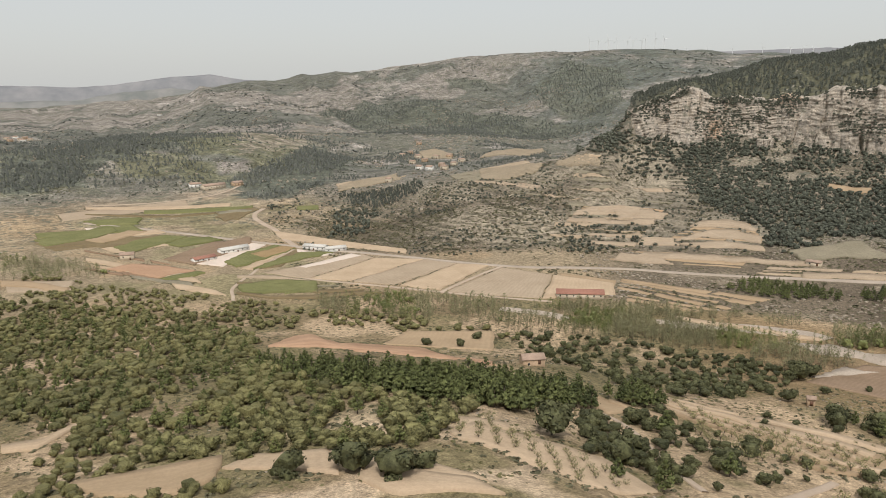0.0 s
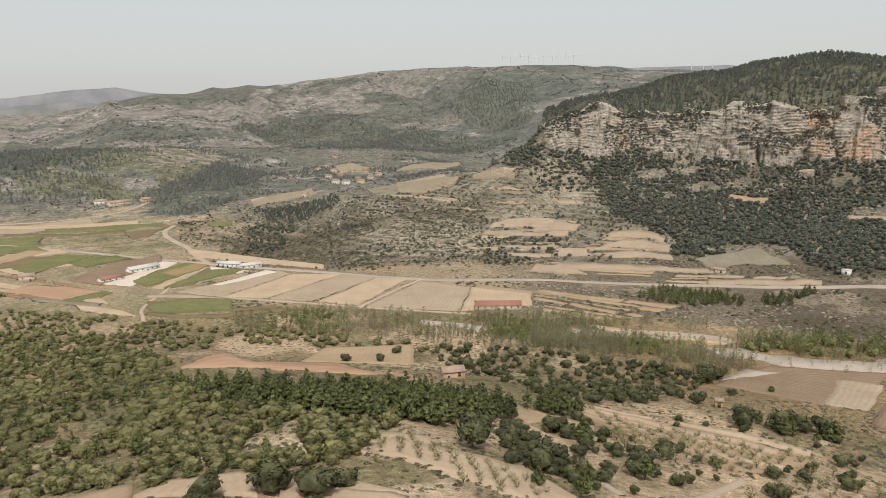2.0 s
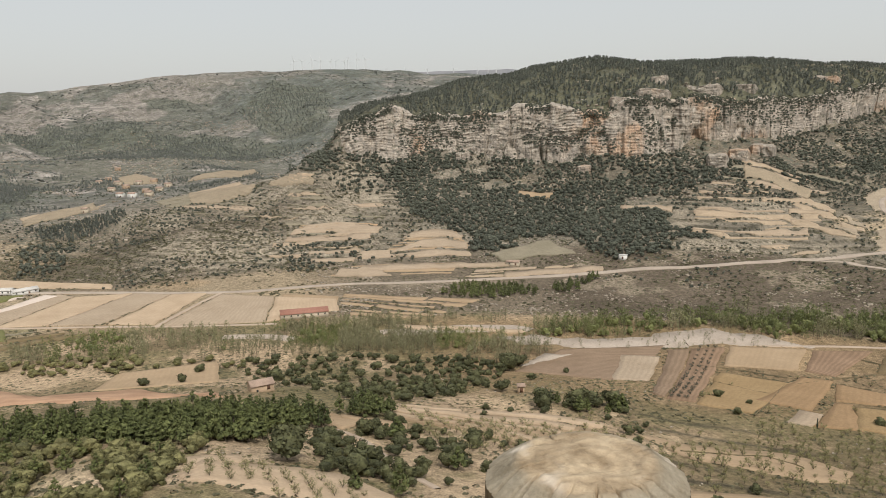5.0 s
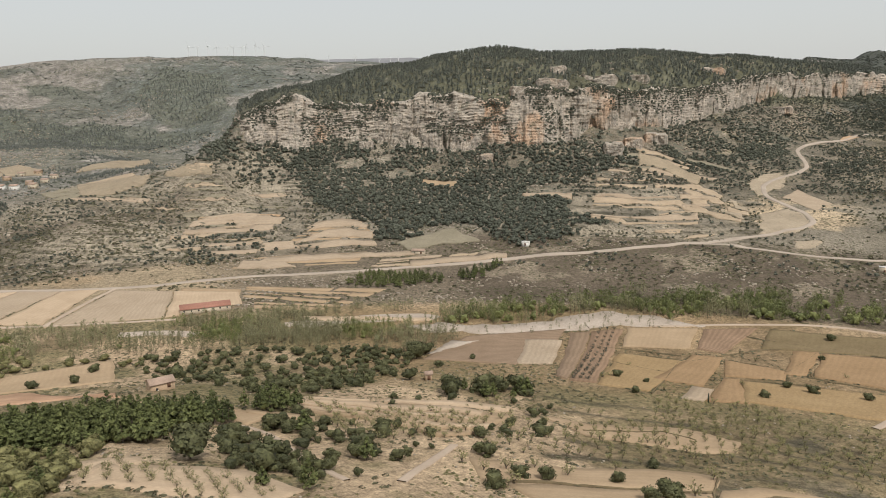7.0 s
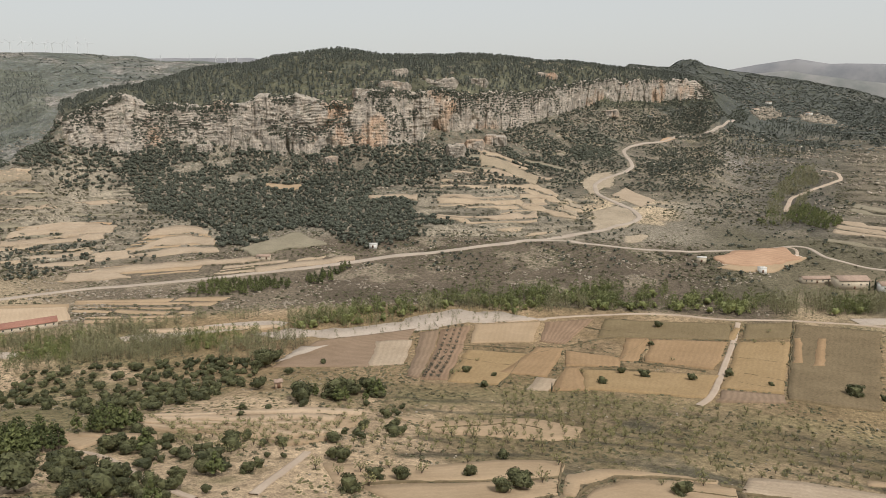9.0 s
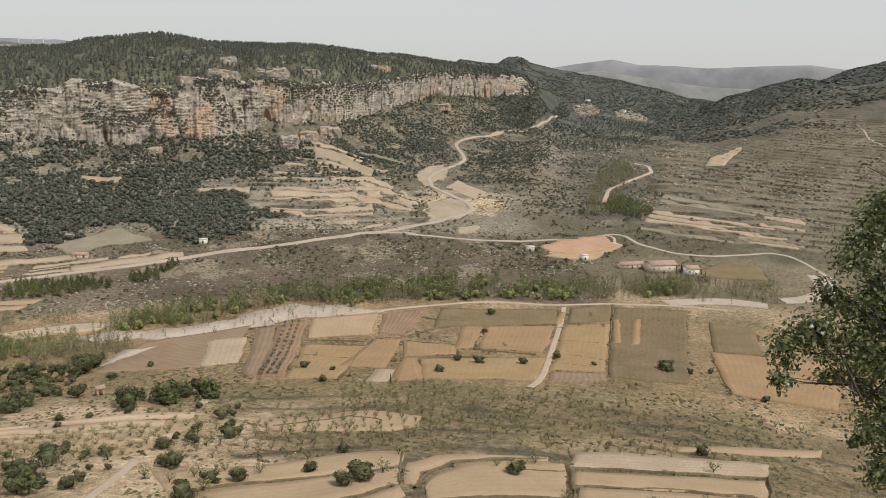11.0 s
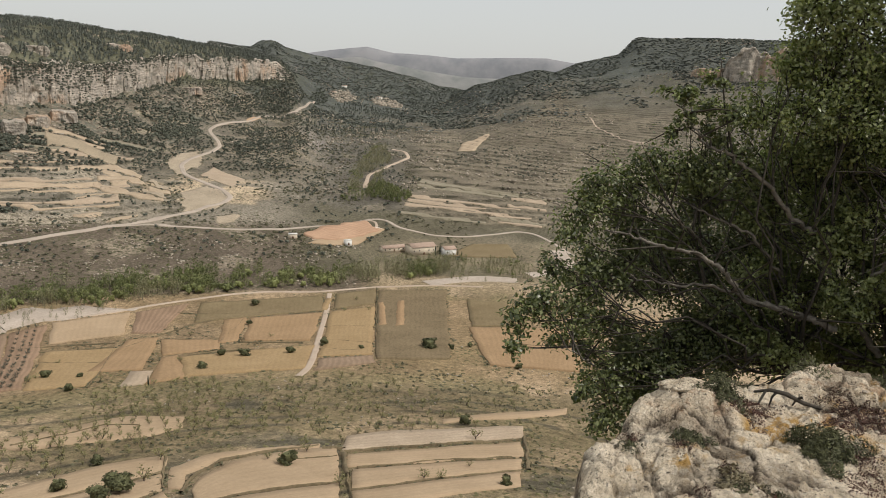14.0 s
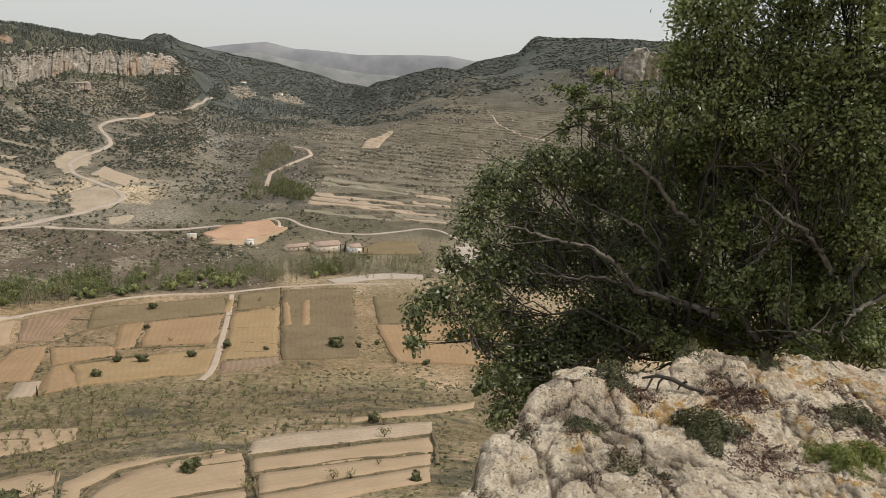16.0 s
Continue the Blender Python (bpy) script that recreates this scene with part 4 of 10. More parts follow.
def drape(name, left, right, mat, lift, wobble):
    """A sheet between two lines in plan, laid on the ground."""
    la, lb = np.hypot(*np.diff(np.array(left), axis=0).T).sum(), np.hypot(*np.diff(np.array(right), axis=0).T).sum()
    wide = np.hypot(*(np.array(left[0]) - np.array(right[0]))) + np.hypot(*(np.array(left[-1]) - np.array(right[-1])))
    nu, nv = int(np.clip(max(la, lb) / 3.0, 4, 120)), int(np.clip(wide / 2 / 3.0, 3, 60))
    a, b = resample(left, nu), resample(right, nu)
    e, nu, nv = min(0.6 / wide, 0.2 / nv), nu + 2, nv + 2
    a = np.concatenate([a[:1], a[:1] * 0.9 + a[1:2] * 0.1, a[1:-1], a[-1:] * 0.9 + a[-2:-1] * 0.1, a[-1:]])
    b = np.concatenate([b[:1], b[:1] * 0.9 + b[1:2] * 0.1, b[1:-1], b[-1:] * 0.9 + b[-2:-1] * 0.1, b[-1:]])
    row = np.concatenate([[0, e], np.linspace(0, 1, nv - 2)[1:-1], [1 - e, 1]])
    t = row[None, :, None]
    p = a[:, None] * (1 - t) + b[:, None] * t
    x, y = p[..., 0], p[..., 1]
    x, y = x + wobble * fbm(x / 12, y / 12, 3, 3), y + wobble * fbm(x / 12 + 50, y / 12, 3, 5)
    z = ground_z(x, y) + lift
    z[0], z[-1], z[:, 0], z[:, -1] = z[0] - lift - 0.5, z[-1] - lift - 0.5, z[:, 0] - lift - 0.5, z[:, -1] - lift - 0.5
    me = mesh_from(name, np.stack([x, y, z], -1).reshape(-1, 3), grid_faces(nu, nv), [mat], True)
    float_attribute(me, "across", (row[None, :] * wide / 2 + 0 * x).ravel())
    if me.polygons[0].normal.z < 0:
        me.flip_normals()
    return me


PLOTS, PLOT_KINDS, WAYS, BANK_LINES = [], [], [], []


def field(kind, left, right, over=0.0):
    PLOTS.append(list(left) + list(right)[::-1])
    PLOT_KINDS.append(kind)
    me = drape(kind + "_field", left, right, SOILS[kind], over + (0.26 if kind in ("bench", "lea") else 0.40) + 0.005 * (len(PLOTS) % 160), 5.0 if over else 1.6 if kind == "sand" else 7.0 if kind == "cut" else 4.0 if kind in ("earth", "red", "bench", "lea") else 7.0 if kind == "gravel" else 1.8)
    return tagged(new("field", me), FIELD_LABELS[kind], "field", kind="structure")


def way(name, label, width, line):
    n = max(6, int(np.hypot(*np.diff(np.array(line), axis=0).T).sum() / 5))
    p = resample(line, n)
    WAYS.append((p, width))
    for _ in range(4):
        p[1:-1] = (p[:-2] + 2 * p[1:-1] + p[2:]) / 4
    d = np.gradient(p, axis=0)
    d /= np.maximum(np.hypot(d[:, 0], d[:, 1])[:, None], 1e-6)
    side = np.stack([d[:, 1], -d[:, 0]], -1) * width / 2
    off = np.array([-1.15, -1.0, -0.5, 0.0, 0.5, 1.0, 1.15])
    q = p[:, None] + side[:, None] * (off[None, :, None] * (1 + 0.12 * vnoise(np.arange(n) / 4, np.zeros(n), 5))[:, None, None])
    z = ground_z(q[..., 0], q[..., 1])
    if name == "road":
        z = 0.5 * z + 0.5 * z.mean(axis=1, keepdims=True) + 0.2
    z = z + np.where(np.abs(off) > 1.1, -0.5, 0.42)[None, :]
    me = mesh_from(name, np.concatenate([q, z[..., None]], -1).reshape(-1, 3), grid_faces(n, 7), [SOILS["gravel" if name == "riverbed" else "road" if name in ("road", "lane") else "track"]], True)
    float_attribute(me, "across", np.zeros(n * 7))
    if me.polygons[2].normal.z < 0:
        me.flip_normals()
    return tagged(new(name, me), label, "river" if name == "riverbed" else "road", kind="structure")


def bank(width, line):
    """A low grown-over earth bank between two fields."""
    n = max(8, int(np.hypot(*np.diff(np.array(line), axis=0).T).sum() / 1.5))
    p = resample(line, n)
    for _ in range(6):
        p[1:-1] = (p[:-2] + 2 * p[1:-1] + p[2:]) / 4
    p = p + 0.5 * np.stack([vnoise(p[:, 0] / 5, p[:, 1] / 5, 2), vnoise(p[:, 0] / 5, p[:, 1] / 5, 3)], -1)
    BANK_LINES.append((p, width))
    d = np.gradient(p, axis=0)
    d /= np.maximum(np.hypot(d[:, 0], d[:, 1])[:, None], 1e-6)
    side = np.stack([d[:, 1], -d[:, 0]], -1) * width / 2
    off = np.array([-1.0, -0.55, 0.0, 0.5, 1.0])
    wide = 1 + 0.5 * vnoise(np.arange(n) / 5, np.zeros(n), 6)
    q = p[:, None] + side[:, None] * off[None, :, None] * wide[:, None, None]
    up = np.array([-0.3, 0.75, 1.0, 0.7, -0.3])[None, :] * (0.35 + 0.2 * width) * (0.75 + 0.5 * vnoise(q[..., 0] / 2.5, q[..., 1] / 2.5, 9))
    z = ground_z(q[..., 0], q[..., 1]) + 0.5 + up
    z[:, 0] -= 0.9
    z[:, -1] -= 0.9
    me = mesh_from("bank", np.concatenate([q, z[..., None]], -1).reshape(-1, 3), grid_faces(n, 5), [SOILS["brush"]], True)
    float_attribute(me, "across", np.zeros(n * 5))
    if me.polygons[1].normal.z < 0:
        me.flip_normals()
    return tagged(new("bank", me), "dark grown-over earth bank between fields", "bank", kind="structure")



# ---- plants ----
rng = np.random.default_rng(7)


def cards(centres, outward, size, gen, jitter=0.8, stretch=1.0):
    """Small bent leaf clumps, one four-cornered piece each."""
    n = len(centres)
    nrm = outward + 0.6 * jitter * gen.normal(size=(n, 3))
    nrm /= np.linalg.norm(nrm, axis=1)[:, None]
    u = np.cross(nrm, gen.normal(size=(n, 3)))
    u /= np.linalg.norm(u, axis=1)[:, None]
    w = np.cross(nrm, u)
    s = (size * gen.uniform(0.6, 1.3, n))[:, None]
    fold = nrm * s * 0.35
    v = np.stack([centres - u * s * stretch - fold, centres - w * s * 0.7, centres + u * s * stretch - fold, centres + w * s * 0.7 + 0.3 * fold], 1)
    return v.reshape(-1, 3), np.arange(4 * n).reshape(n, 4)


def tube(path, radii, sides=5):
    path, radii = np.asarray(path, float), np.asarray(radii, float)
    d = np.gradient(path, axis=0)
    d /= np.linalg.norm(d, axis=1)[:, None] + 1e-9
    ref = np.where(np.abs(d[:, 2:3]) > 0.9, np.array([[1.0, 0, 0]]), np.array([[0, 0, 1.0]]))
    u = np.cross(d, ref)
    u /= np.linalg.norm(u, axis=1)[:, None] + 1e-9
    w = np.cross(d, u)
    t = np.linspace(0, 2 * math.pi, sides, endpoint=False)
    v = path[:, None] + radii[:, None, None] * (np.cos(t)[None, :, None] * u[:, None] + np.sin(t)[None, :, None] * w[:, None])
    n = len(path)
    i = np.arange(n * sides).reshape(n, sides)
    j = np.roll(i, -1, axis=1)
    f = np.stack([i[:-1], j[:-1], j[1:], i[1:]], -1).reshape(-1, 4)
    return v.reshape(-1, 3), f


def weld(parts_list):
    vs, fs, k = [], [], 0
    for v, f in parts_list:
        vs.append(v)
        fs.append(f + k)
        k += len(v)
    return np.concatenate(vs), np.concatenate(fs)


def ball_points(gen, n, centre, radius, squash=0.8, low=-0.35):
    d = gen.normal(size=(n, 3))
    d /= np.linalg.norm(d, axis=1)[:, None]
    d[:, 2] = np.where(d[:, 2] < low, -d[:, 2], d[:, 2])
    rad = radius * gen.uniform(0.55, 1.05, n) ** 0.6
    return centre + d * rad[:, None] * np.array([1, 1, squash]), d


def cube_ball(k):
    """Unit ball of 6 k k quads."""
    g = np.linspace(-1, 1, k + 1)
    u, w = np.meshgrid(g, g, indexing="ij")
    one = np.ones_like(u)
    vs, fs = [], []
    for s in (-1, 1):
        for ax in range(3):
            q = [None] * 3
            q[ax], q[(ax + 1) % 3], q[(ax + 2) % 3] = s * one, (u if s > 0 else w), (w if s > 0 else u)
            fs.append(grid_faces(k + 1, k + 1) + sum(len(v) for v in vs))
            vs.append(np.stack(q, -1).reshape(-1, 3))
    v = np.concatenate(vs)
    return v / np.linalg.norm(v, axis=1)[:, None], np.concatenate(fs)


def clumps(gen, blobs, k, rough=0.22, squash=0.85):
    """Lumpy masses of leaves, one for each (centre, radius)."""
    out = []
    for ctr, rad in blobs:
        v, f = cube_ball(k)
        turn = gen.uniform(0, 50)
        bulge = 1 + rough * (vnoise(v[:, 0] * 2.1 + turn, v[:, 1] * 2.1 + v[:, 2] * 1.7, 3) + 0.6 * vnoise(v[:, 0] * 4.3 + turn, v[:, 1] * 4.3 + v[:, 2] * 3.1, 5))
        out.append((np.array(ctr) + v * (rad * bulge)[:, None] * (1, 1, squash), f))
    return weld(out)


def oak_shape(gen, n, size):
    """Unit tree: crown about 1 wide, top at about 0.95; a dark heart under ragged sprays of leaves."""
    near, far = n >= 70, n < 30
    side = 5 if near else 0 if far else 2
    ks = np.linspace(0, 6.28, side, endpoint=False) + gen.uniform(0, 0.8, max(side, 1))[:side]
    blobs = [((0, 0, 0.46), 0.40 if far else 0.36)] + [((gen.uniform(0.2, 0.36) * math.cos(k), gen.uniform(0.2, 0.36) * math.sin(k), gen.uniform(0.16, 0.66)), gen.uniform(0.18, 0.29)) for k in ks]
    core = weld([clumps(gen, blobs[:1], 2 if near or not far else 1, 0.35)] + [clumps(gen, [(c, r * (0.74 if near else 0.95))], 2 if near else 1, 0.4) for c, r in blobs[1:]])
    m = n if near else 5 if far else 10
    c, o = [], []
    for ctr, rad in blobs:
        q, d = ball_points(gen, max(2, m // len(blobs)), np.array(ctr), rad * 1.16)
        c.append(q)
        o.append(d + 0.5 * (q - np.array([0, 0, 0.3])))
    loose = cards(np.concatenate(c), np.concatenate(o), (0.050 if near else 0.12), gen, 1.0)
    trunk = tube([(0, 0, -0.1), (0.01, 0.01, 0.12), (0.0, 0.03, 0.4)], [0.04, 0.03, 0.012], 4) if near else (np.zeros((0, 3)), np.zeros((0, 4), int))
    return weld([core, loose]), trunk


def pine_shape(gen, n, size):
    """Whorls of needle masses narrowing to a soft point."""
    near = n >= 60
    blobs = [((0, 0, 0.92), 0.06), ((0, 0, 0.80), 0.11)] if near else [((0, 0, 0.42), 0.27), ((0, 0, 0.78), 0.15)]
    for h, wide, count in ((0.66, 0.13, 3), (0.48, 0.19, 4), (0.28, 0.22, 4)) if near else ():
        for k in range(count):
            a = k * 6.28 / count + gen.uniform(-0.4, 0.4)
            blobs.append(((wide * math.cos(a), wide * math.sin(a), h + gen.uniform(-0.06, 0.06)), wide * gen.uniform(0.55, 0.9)))
    core = clumps(gen, [(c, r * (0.72 if near else 0.95)) for c, r in blobs], 2 if near else 1, 0.35, 0.75 if near else 1.4)
    m = n if near else 4
    c, o = [], []
    for ctr, rad in blobs:
        q, d = ball_points(gen, max(1, m // len(blobs)), np.array(ctr), rad * 1.25, 0.8)
        c.append(q)
        o.append(d + (0, 0, 0.3))
    loose = cards(np.concatenate(c), np.concatenate(o), 0.042 if near else 0.09, gen, 0.8, 1.5)
    stem = tube([(0, 0, -0.08), (0.01, 0, 0.4), (0, 0, 0.9)], [0.03, 0.022, 0.006], 4) if near else (np.zeros((0, 3)), np.zeros((0, 4), int))
    return weld([core, loose]), stem


def cypress_shape(gen, n, size):
    h, th = gen.uniform(0, 1, n), gen.uniform(0, 6.28, n)
    wide = 0.085 * np.sin(math.pi * (0.12 + 0.86 * h) ** 0.8) * gen.uniform(0.7, 1.1, n)
    c = np.stack([wide * np.cos(th), wide * np.sin(th), 0.04 + 0.96 * h], -1)
    return cards(c, np.stack([np.cos(th), np.sin(th), 0.4 + 0 * th], -1), size, gen, 0.4), tube([(0, 0, -0.05), (0, 0, 0.5)], [0.02, 0.01], 5)


def poplar_shape(gen, n, size):
    """Upright bare twigs with a thin mist of young leaves."""
    h, th = gen.uniform(0, 1, n) ** 0.9, gen.uniform(0, 6.28, n)
    wide = 0.27 * np.sin(math.pi * np.clip(0.10 + 0.80 * h, 0, 1)) * gen.uniform(0.2, 1.15, n)
    c = np.stack([wide * np.cos(th), wide * np.sin(th), 0.12 + 0.86 * h], -1)
    lean = np.stack([0.6 * np.cos(th), 0.6 * np.sin(th), 1 + 0 * th], -1) + 0.6 * gen.normal(size=(n, 3))
    lean /= np.linalg.norm(lean, axis=1)[:, None]
    w = np.cross(lean, gen.normal(size=(n, 3)))
    w /= np.linalg.norm(w, axis=1)[:, None]
    ln, wd = (size * 0.8 * gen.uniform(0.6, 1.5, n))[:, None], (size * 0.24 * gen.uniform(0.6, 1.5, n))[:, None]
    v = np.stack([c - lean * ln, c + w * wd, c + lean * ln, c - w * wd], 1).reshape(-1, 3)
    crown = (v, np.arange(4 * n).reshape(n, 4))
    return crown, tube([(0, 0, -0.05), (0.005, 0, 0.5), (0, 0.005, 0.96)], [0.013, 0.008, 0.002], 4)


def almond_shape(gen, n, size):
    limbs = [tube([(0, 0, -0.08), (0.01, 0, 0.22)], [0.045, 0.036], 5)]
    tips = []
    for k in range(5):
        a = k * 1.26 + gen.uniform(-0.3, 0.3)
        tip = np.array([0.34 * math.cos(a), 0.34 * math.sin(a), gen.uniform(0.62, 0.9)])
        limbs.append(tube([(0, 0, 0.2), tip * 0.5 + (0, 0, 0.12), tip], [0.026, 0.018, 0.006], 4))
        tips.append(tip)
    tips = np.array(tips)
    c = tips[gen.integers(0, 5, n)] * gen.uniform(0.65, 1.15, (n, 1)) + gen.normal(size=(n, 3)) * 0.10
    return cards(c, c - np.array([0, 0, 0.4]), size, gen, 1.0, 1.4), weld(limbs)


def shrub_shape(gen, n, size):
    p, d = ball_points(gen, n, np.array([0, 0, 0.12]), 0.5, 0.7, 0.0)
    return cards(p, d + (0, 0, 0.3), size, gen, 0.4), (np.zeros((0, 3)), np.zeros((0, 4), int))


def rock_shape(gen, n, size):
    """An angular block; no stem."""
    box = np.array([(x, y, z) for x in (-1, 1) for y in (-1, 1) for z in (-1, 1)], float) * (0.5, 0.38, 0.4)
    box = box * gen.uniform(0.6, 1.15, (8, 3)) + (0, 0, 0.15)
    quads = np.array([(0, 1, 3, 2), (4, 6, 7, 5), (0, 4, 5, 1), (2, 3, 7, 6), (0, 2, 6, 4), (1, 5, 7, 3)])
    return (box, quads), (np.zeros((0, 3)), np.zeros((0, 4), int))


SHAPES = {"rock": rock_shape, "oak": oak_shape, "dark_oak": oak_shape, "pine": pine_shape, "cypress": cypress_shape, "poplar": poplar_shape, "almond": almond_shape, "shrub": shrub_shape}


def scatter(poly, spacing, gen, keep=None, loose=1.0):
    """Places in a wood, about one to each square of the spacing, with gaps."""
    p = np.array(poly)
    lo, hi = p.min(0), p.max(0)
    nx, ny = int((hi[0] - lo[0]) / spacing) + 1, int((hi[1] - lo[1]) / spacing) + 1
    X, Y = np.meshgrid(np.arange(nx), np.arange(ny), indexing="ij")
    x = lo[0] + (X + 0.5 + loose * (gen.uniform(0, 1, X.shape) - 0.5)) * spacing
    y = lo[1] + (Y + 0.5 + loose * (gen.uniform(0, 1, Y.shape) - 0.5)) * spacing
    x, y = x.ravel(), y.ravel()
    ok = inside(poly, x + 5 * vnoise(x / 9, y / 9, 3), y + 5 * vnoise(x / 9, y / 9, 4))
    if keep is not None:
        ok &= keep(x, y)
    return np.stack([x[ok], y[ok]], -1)


def wood(name, label, category, kind, mat, places, height, width, count, size, gen, variants=6):
    """Many plants of one kind as one body."""
    n = len(places)
    if n == 0:
        return None
    protos = []
    for _ in range(variants):
        (cv, cf), (tv, tf) = SHAPES[kind](gen, count, size)
        protos.append((np.concatenate([cv, tv]), np.concatenate([cf, tf + len(cv)]), len(cf)))
    pick = gen.integers(0, variants, n)
    hs = gen.uniform(height[0], height[1], n)
    ws = hs * gen.uniform(width[0], width[1], n)
    turn, tint = gen.uniform(0, 6.28, n), np.clip(0.5 + 0.45 * gen.normal(size=n) * 0.6 + 0.35 * vnoise(places[:, 0] / 40, places[:, 1] / 40, 9), 0, 1)
    z = places[:, 2] if places.shape[1] == 3 else ground_z(places[:, 0], places[:, 1])
    V, F, I, T, base = [], [], [], [], 0
    for k in range(variants):
        pv, pf, nc = protos[k]
        idx = np.nonzero(pick == k)[0]
        if len(idx) == 0:
            continue
        ct, st = np.cos(turn[idx])[:, None], np.sin(turn[idx])[:, None]
        x = (pv[None, :, 0] * ct - pv[None, :, 1] * st) * ws[idx][:, None] + places[idx, 0][:, None]
        y = (pv[None, :, 0] * st + pv[None, :, 1] * ct) * ws[idx][:, None] + places[idx, 1][:, None]
        zz = pv[None, :, 2] * hs[idx][:, None] + z[idx][:, None]
        V.append(np.stack([x, y, zz], -1).reshape(-1, 3))
        F.append((pf[None] + (np.arange(len(idx)) * len(pv))[:, None, None]).reshape(-1, 4) + base)
        I.append(np.tile(np.concatenate([np.zeros(nc), np.ones(len(pf) - nc)]), len(idx)))
        T.append(np.repeat(tint[idx], len(pv)))
        base += len(idx) * len(pv)
    me = mesh_from(name, np.concatenate(V), np.concatenate(F), [mat, M_BARK], False, np.concatenate(I))
    float_attribute(me, "tint", np.concatenate(T))
    return tagged(new(name, me), label, category, kind="stuff")


STOCK = {}


def stock(kind, mat, count, size, variants=4):
    """Crown and trunk meshes of unit trees, shared by the single trees."""
    key = (kind, mat.name)
    if key not in STOCK:
        STOCK[key] = []
        for _ in range(variants):
            (cv, cf), (tv, tf) = SHAPES[kind](rng, count, size)
            crown, trunk = mesh_from("crown", cv, cf, [mat]), mesh_from("trunk", tv, tf, [M_BARK], True)
            float_attribute(crown, "tint", np.full(len(cv), 0.4))
            STOCK[key].append((crown, trunk))
    return STOCK[key]


def tree(name, label, category, group, meshes, x, y, tall, wide, turn):
    root = tagged(new(name), label, category, group)
    root.matrix_world = Matrix.LocRotScale((x, y, float(ground_z(x, y))), Euler((0, 0, turn)), (wide, wide, tall))
    part("crown", meshes[0], root)
    part("trunk", meshes[1], root)
    return root


TREE_KINDS = {
    "oak": ("oak_tree", "round dark-green evergreen oak", "oak", M_OAK, 420, 0.075, 1.05),
    "pine": ("pine_tree", "dark green pine with a pointed crown", "pine", M_PINE, 400, 0.06, 1.0),
    "cypress": ("cypress_tree", "slim dark columnar cypress", "cypress", M_CYPRESS, 260, 0.04, 1.0),
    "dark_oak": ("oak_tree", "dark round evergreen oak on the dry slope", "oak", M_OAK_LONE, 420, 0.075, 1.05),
    "almond": ("almond_tree", "small almond tree with thin spring leaves", "almond tree", M_ALMOND, 110, 0.05, 1.1),
}


def lone_tree(kind, x, y, tall):
    name, label, cat, mat, count, size, wide = TREE_KINDS[kind]
    m = stock(kind, mat, count, size)
    return tree(name, label, cat, "", m[int(rng.integers(len(m)))], x, y, tall, tall * wide * rng.uniform(0.85, 1.15), rng.uniform(0, 6.28))


def single_trees(kind, places, tall, group, most):
    """The plants nearest the viewpoint as things of their own; returns the rest."""
    order = np.argsort(np.hypot(places[:, 0], places[:, 1]))
    name, label, cat, mat, count, size, wide = TREE_KINDS[kind]
    m = stock(kind, mat, count, size)
    for k in order[:most]:
        h = rng.uniform(*tall)
        tree(name, label, cat, group, m[int(rng.integers(len(m)))], places[k, 0], places[k, 1], h, h * wide * rng.uniform(0.85, 1.2), rng.uniform(0, 6.28))
    return places[order[most:]]


def orchard_row(x0, y0, x1, y1, count):
    """A straight row of small dark fruit trees."""
    m = stock("almond", M_OAK_DARK, 110, 0.06)
    for k in range(count):
        t = (k + rng.uniform(-0.15, 0.15)) / (count - 1)
        h = rng.uniform(1.8, 2.8)
        tree("fruit_tree", "small dark fruit tree in a ploughed row", "fruit tree", "fruit rows", m[int(rng.integers(len(m)))], x0 + (x1 - x0) * t, y0 + (y1 - y0) * t, h, h * 1.1, rng.uniform(0, 6.28))

# ---- roads, channels and fields ----
way("road", "pale asphalt valley road on an embankment", 5.4, [(-423.6, 895), (-342.7, 860.1), (-277.8, 825.7), (-209.4, 785.7), (-147, 752.2), (-89.5, 727), (-34.9, 701.6), (16.8, 675.8), (51.3, 660), (80.2, 649.6), (109.8, 648.2), (160.8, 640.4), (219.6, 614.8), (285.2, 594.3), (351.9, 564.9), (399, 545), (448.9, 525.2), (503.3, 506.7), (568.2, 493.4), (612.2, 479.8), (656.6, 478.5), (683.7, 487.6), (705.5, 518.8), (720.6, 558.2), (745.8, 599.8), (778.9, 629.5), (826, 650.7), (869.9, 651.7), (911.5, 668.6), (947, 703.4), (982.1, 740.7), (1013, 750.1), (1085.8, 764.7), (1197.1, 784.7), (1250.6, 751.6), (1625.2, 925.8)])
way("lane", "narrow pale lane above the river bank", 3.6, [(520.8, 501.4), (555.5, 482.3), (576.6, 444.5), (594.9, 413), (623.2, 383.6), (668.4, 352.8), (701.7, 348.1), (724.8, 343.1), (729.8, 329), (707.5, 303.1), (712.3, 268), (726.8, 236.7), (762.2, 210.9), (784.2, 198.4), (779.6, 178.6), (754.1, 157.6), (723.5, 136.6), (700.7, 121.1)])
way("track", "white gravel farm track between the fields", 3.2, [(481.1, 259.3), (446.9, 242.5), (389.8, 216.3), (341.5, 192.8), (313.9, 180.9), (303.4, 179.7)])
way("track", "pale gravel track along the river wood", 2.4, [(345.8, 374.5), (369.5, 359.6), (400, 345.1), (446.2, 316.4), (467.4, 293.3), (472.5, 278.5), (484.1, 263.8), (514.7, 238.8), (513.8, 237.3), (541.4, 202.1), (557.4, 165.6)])
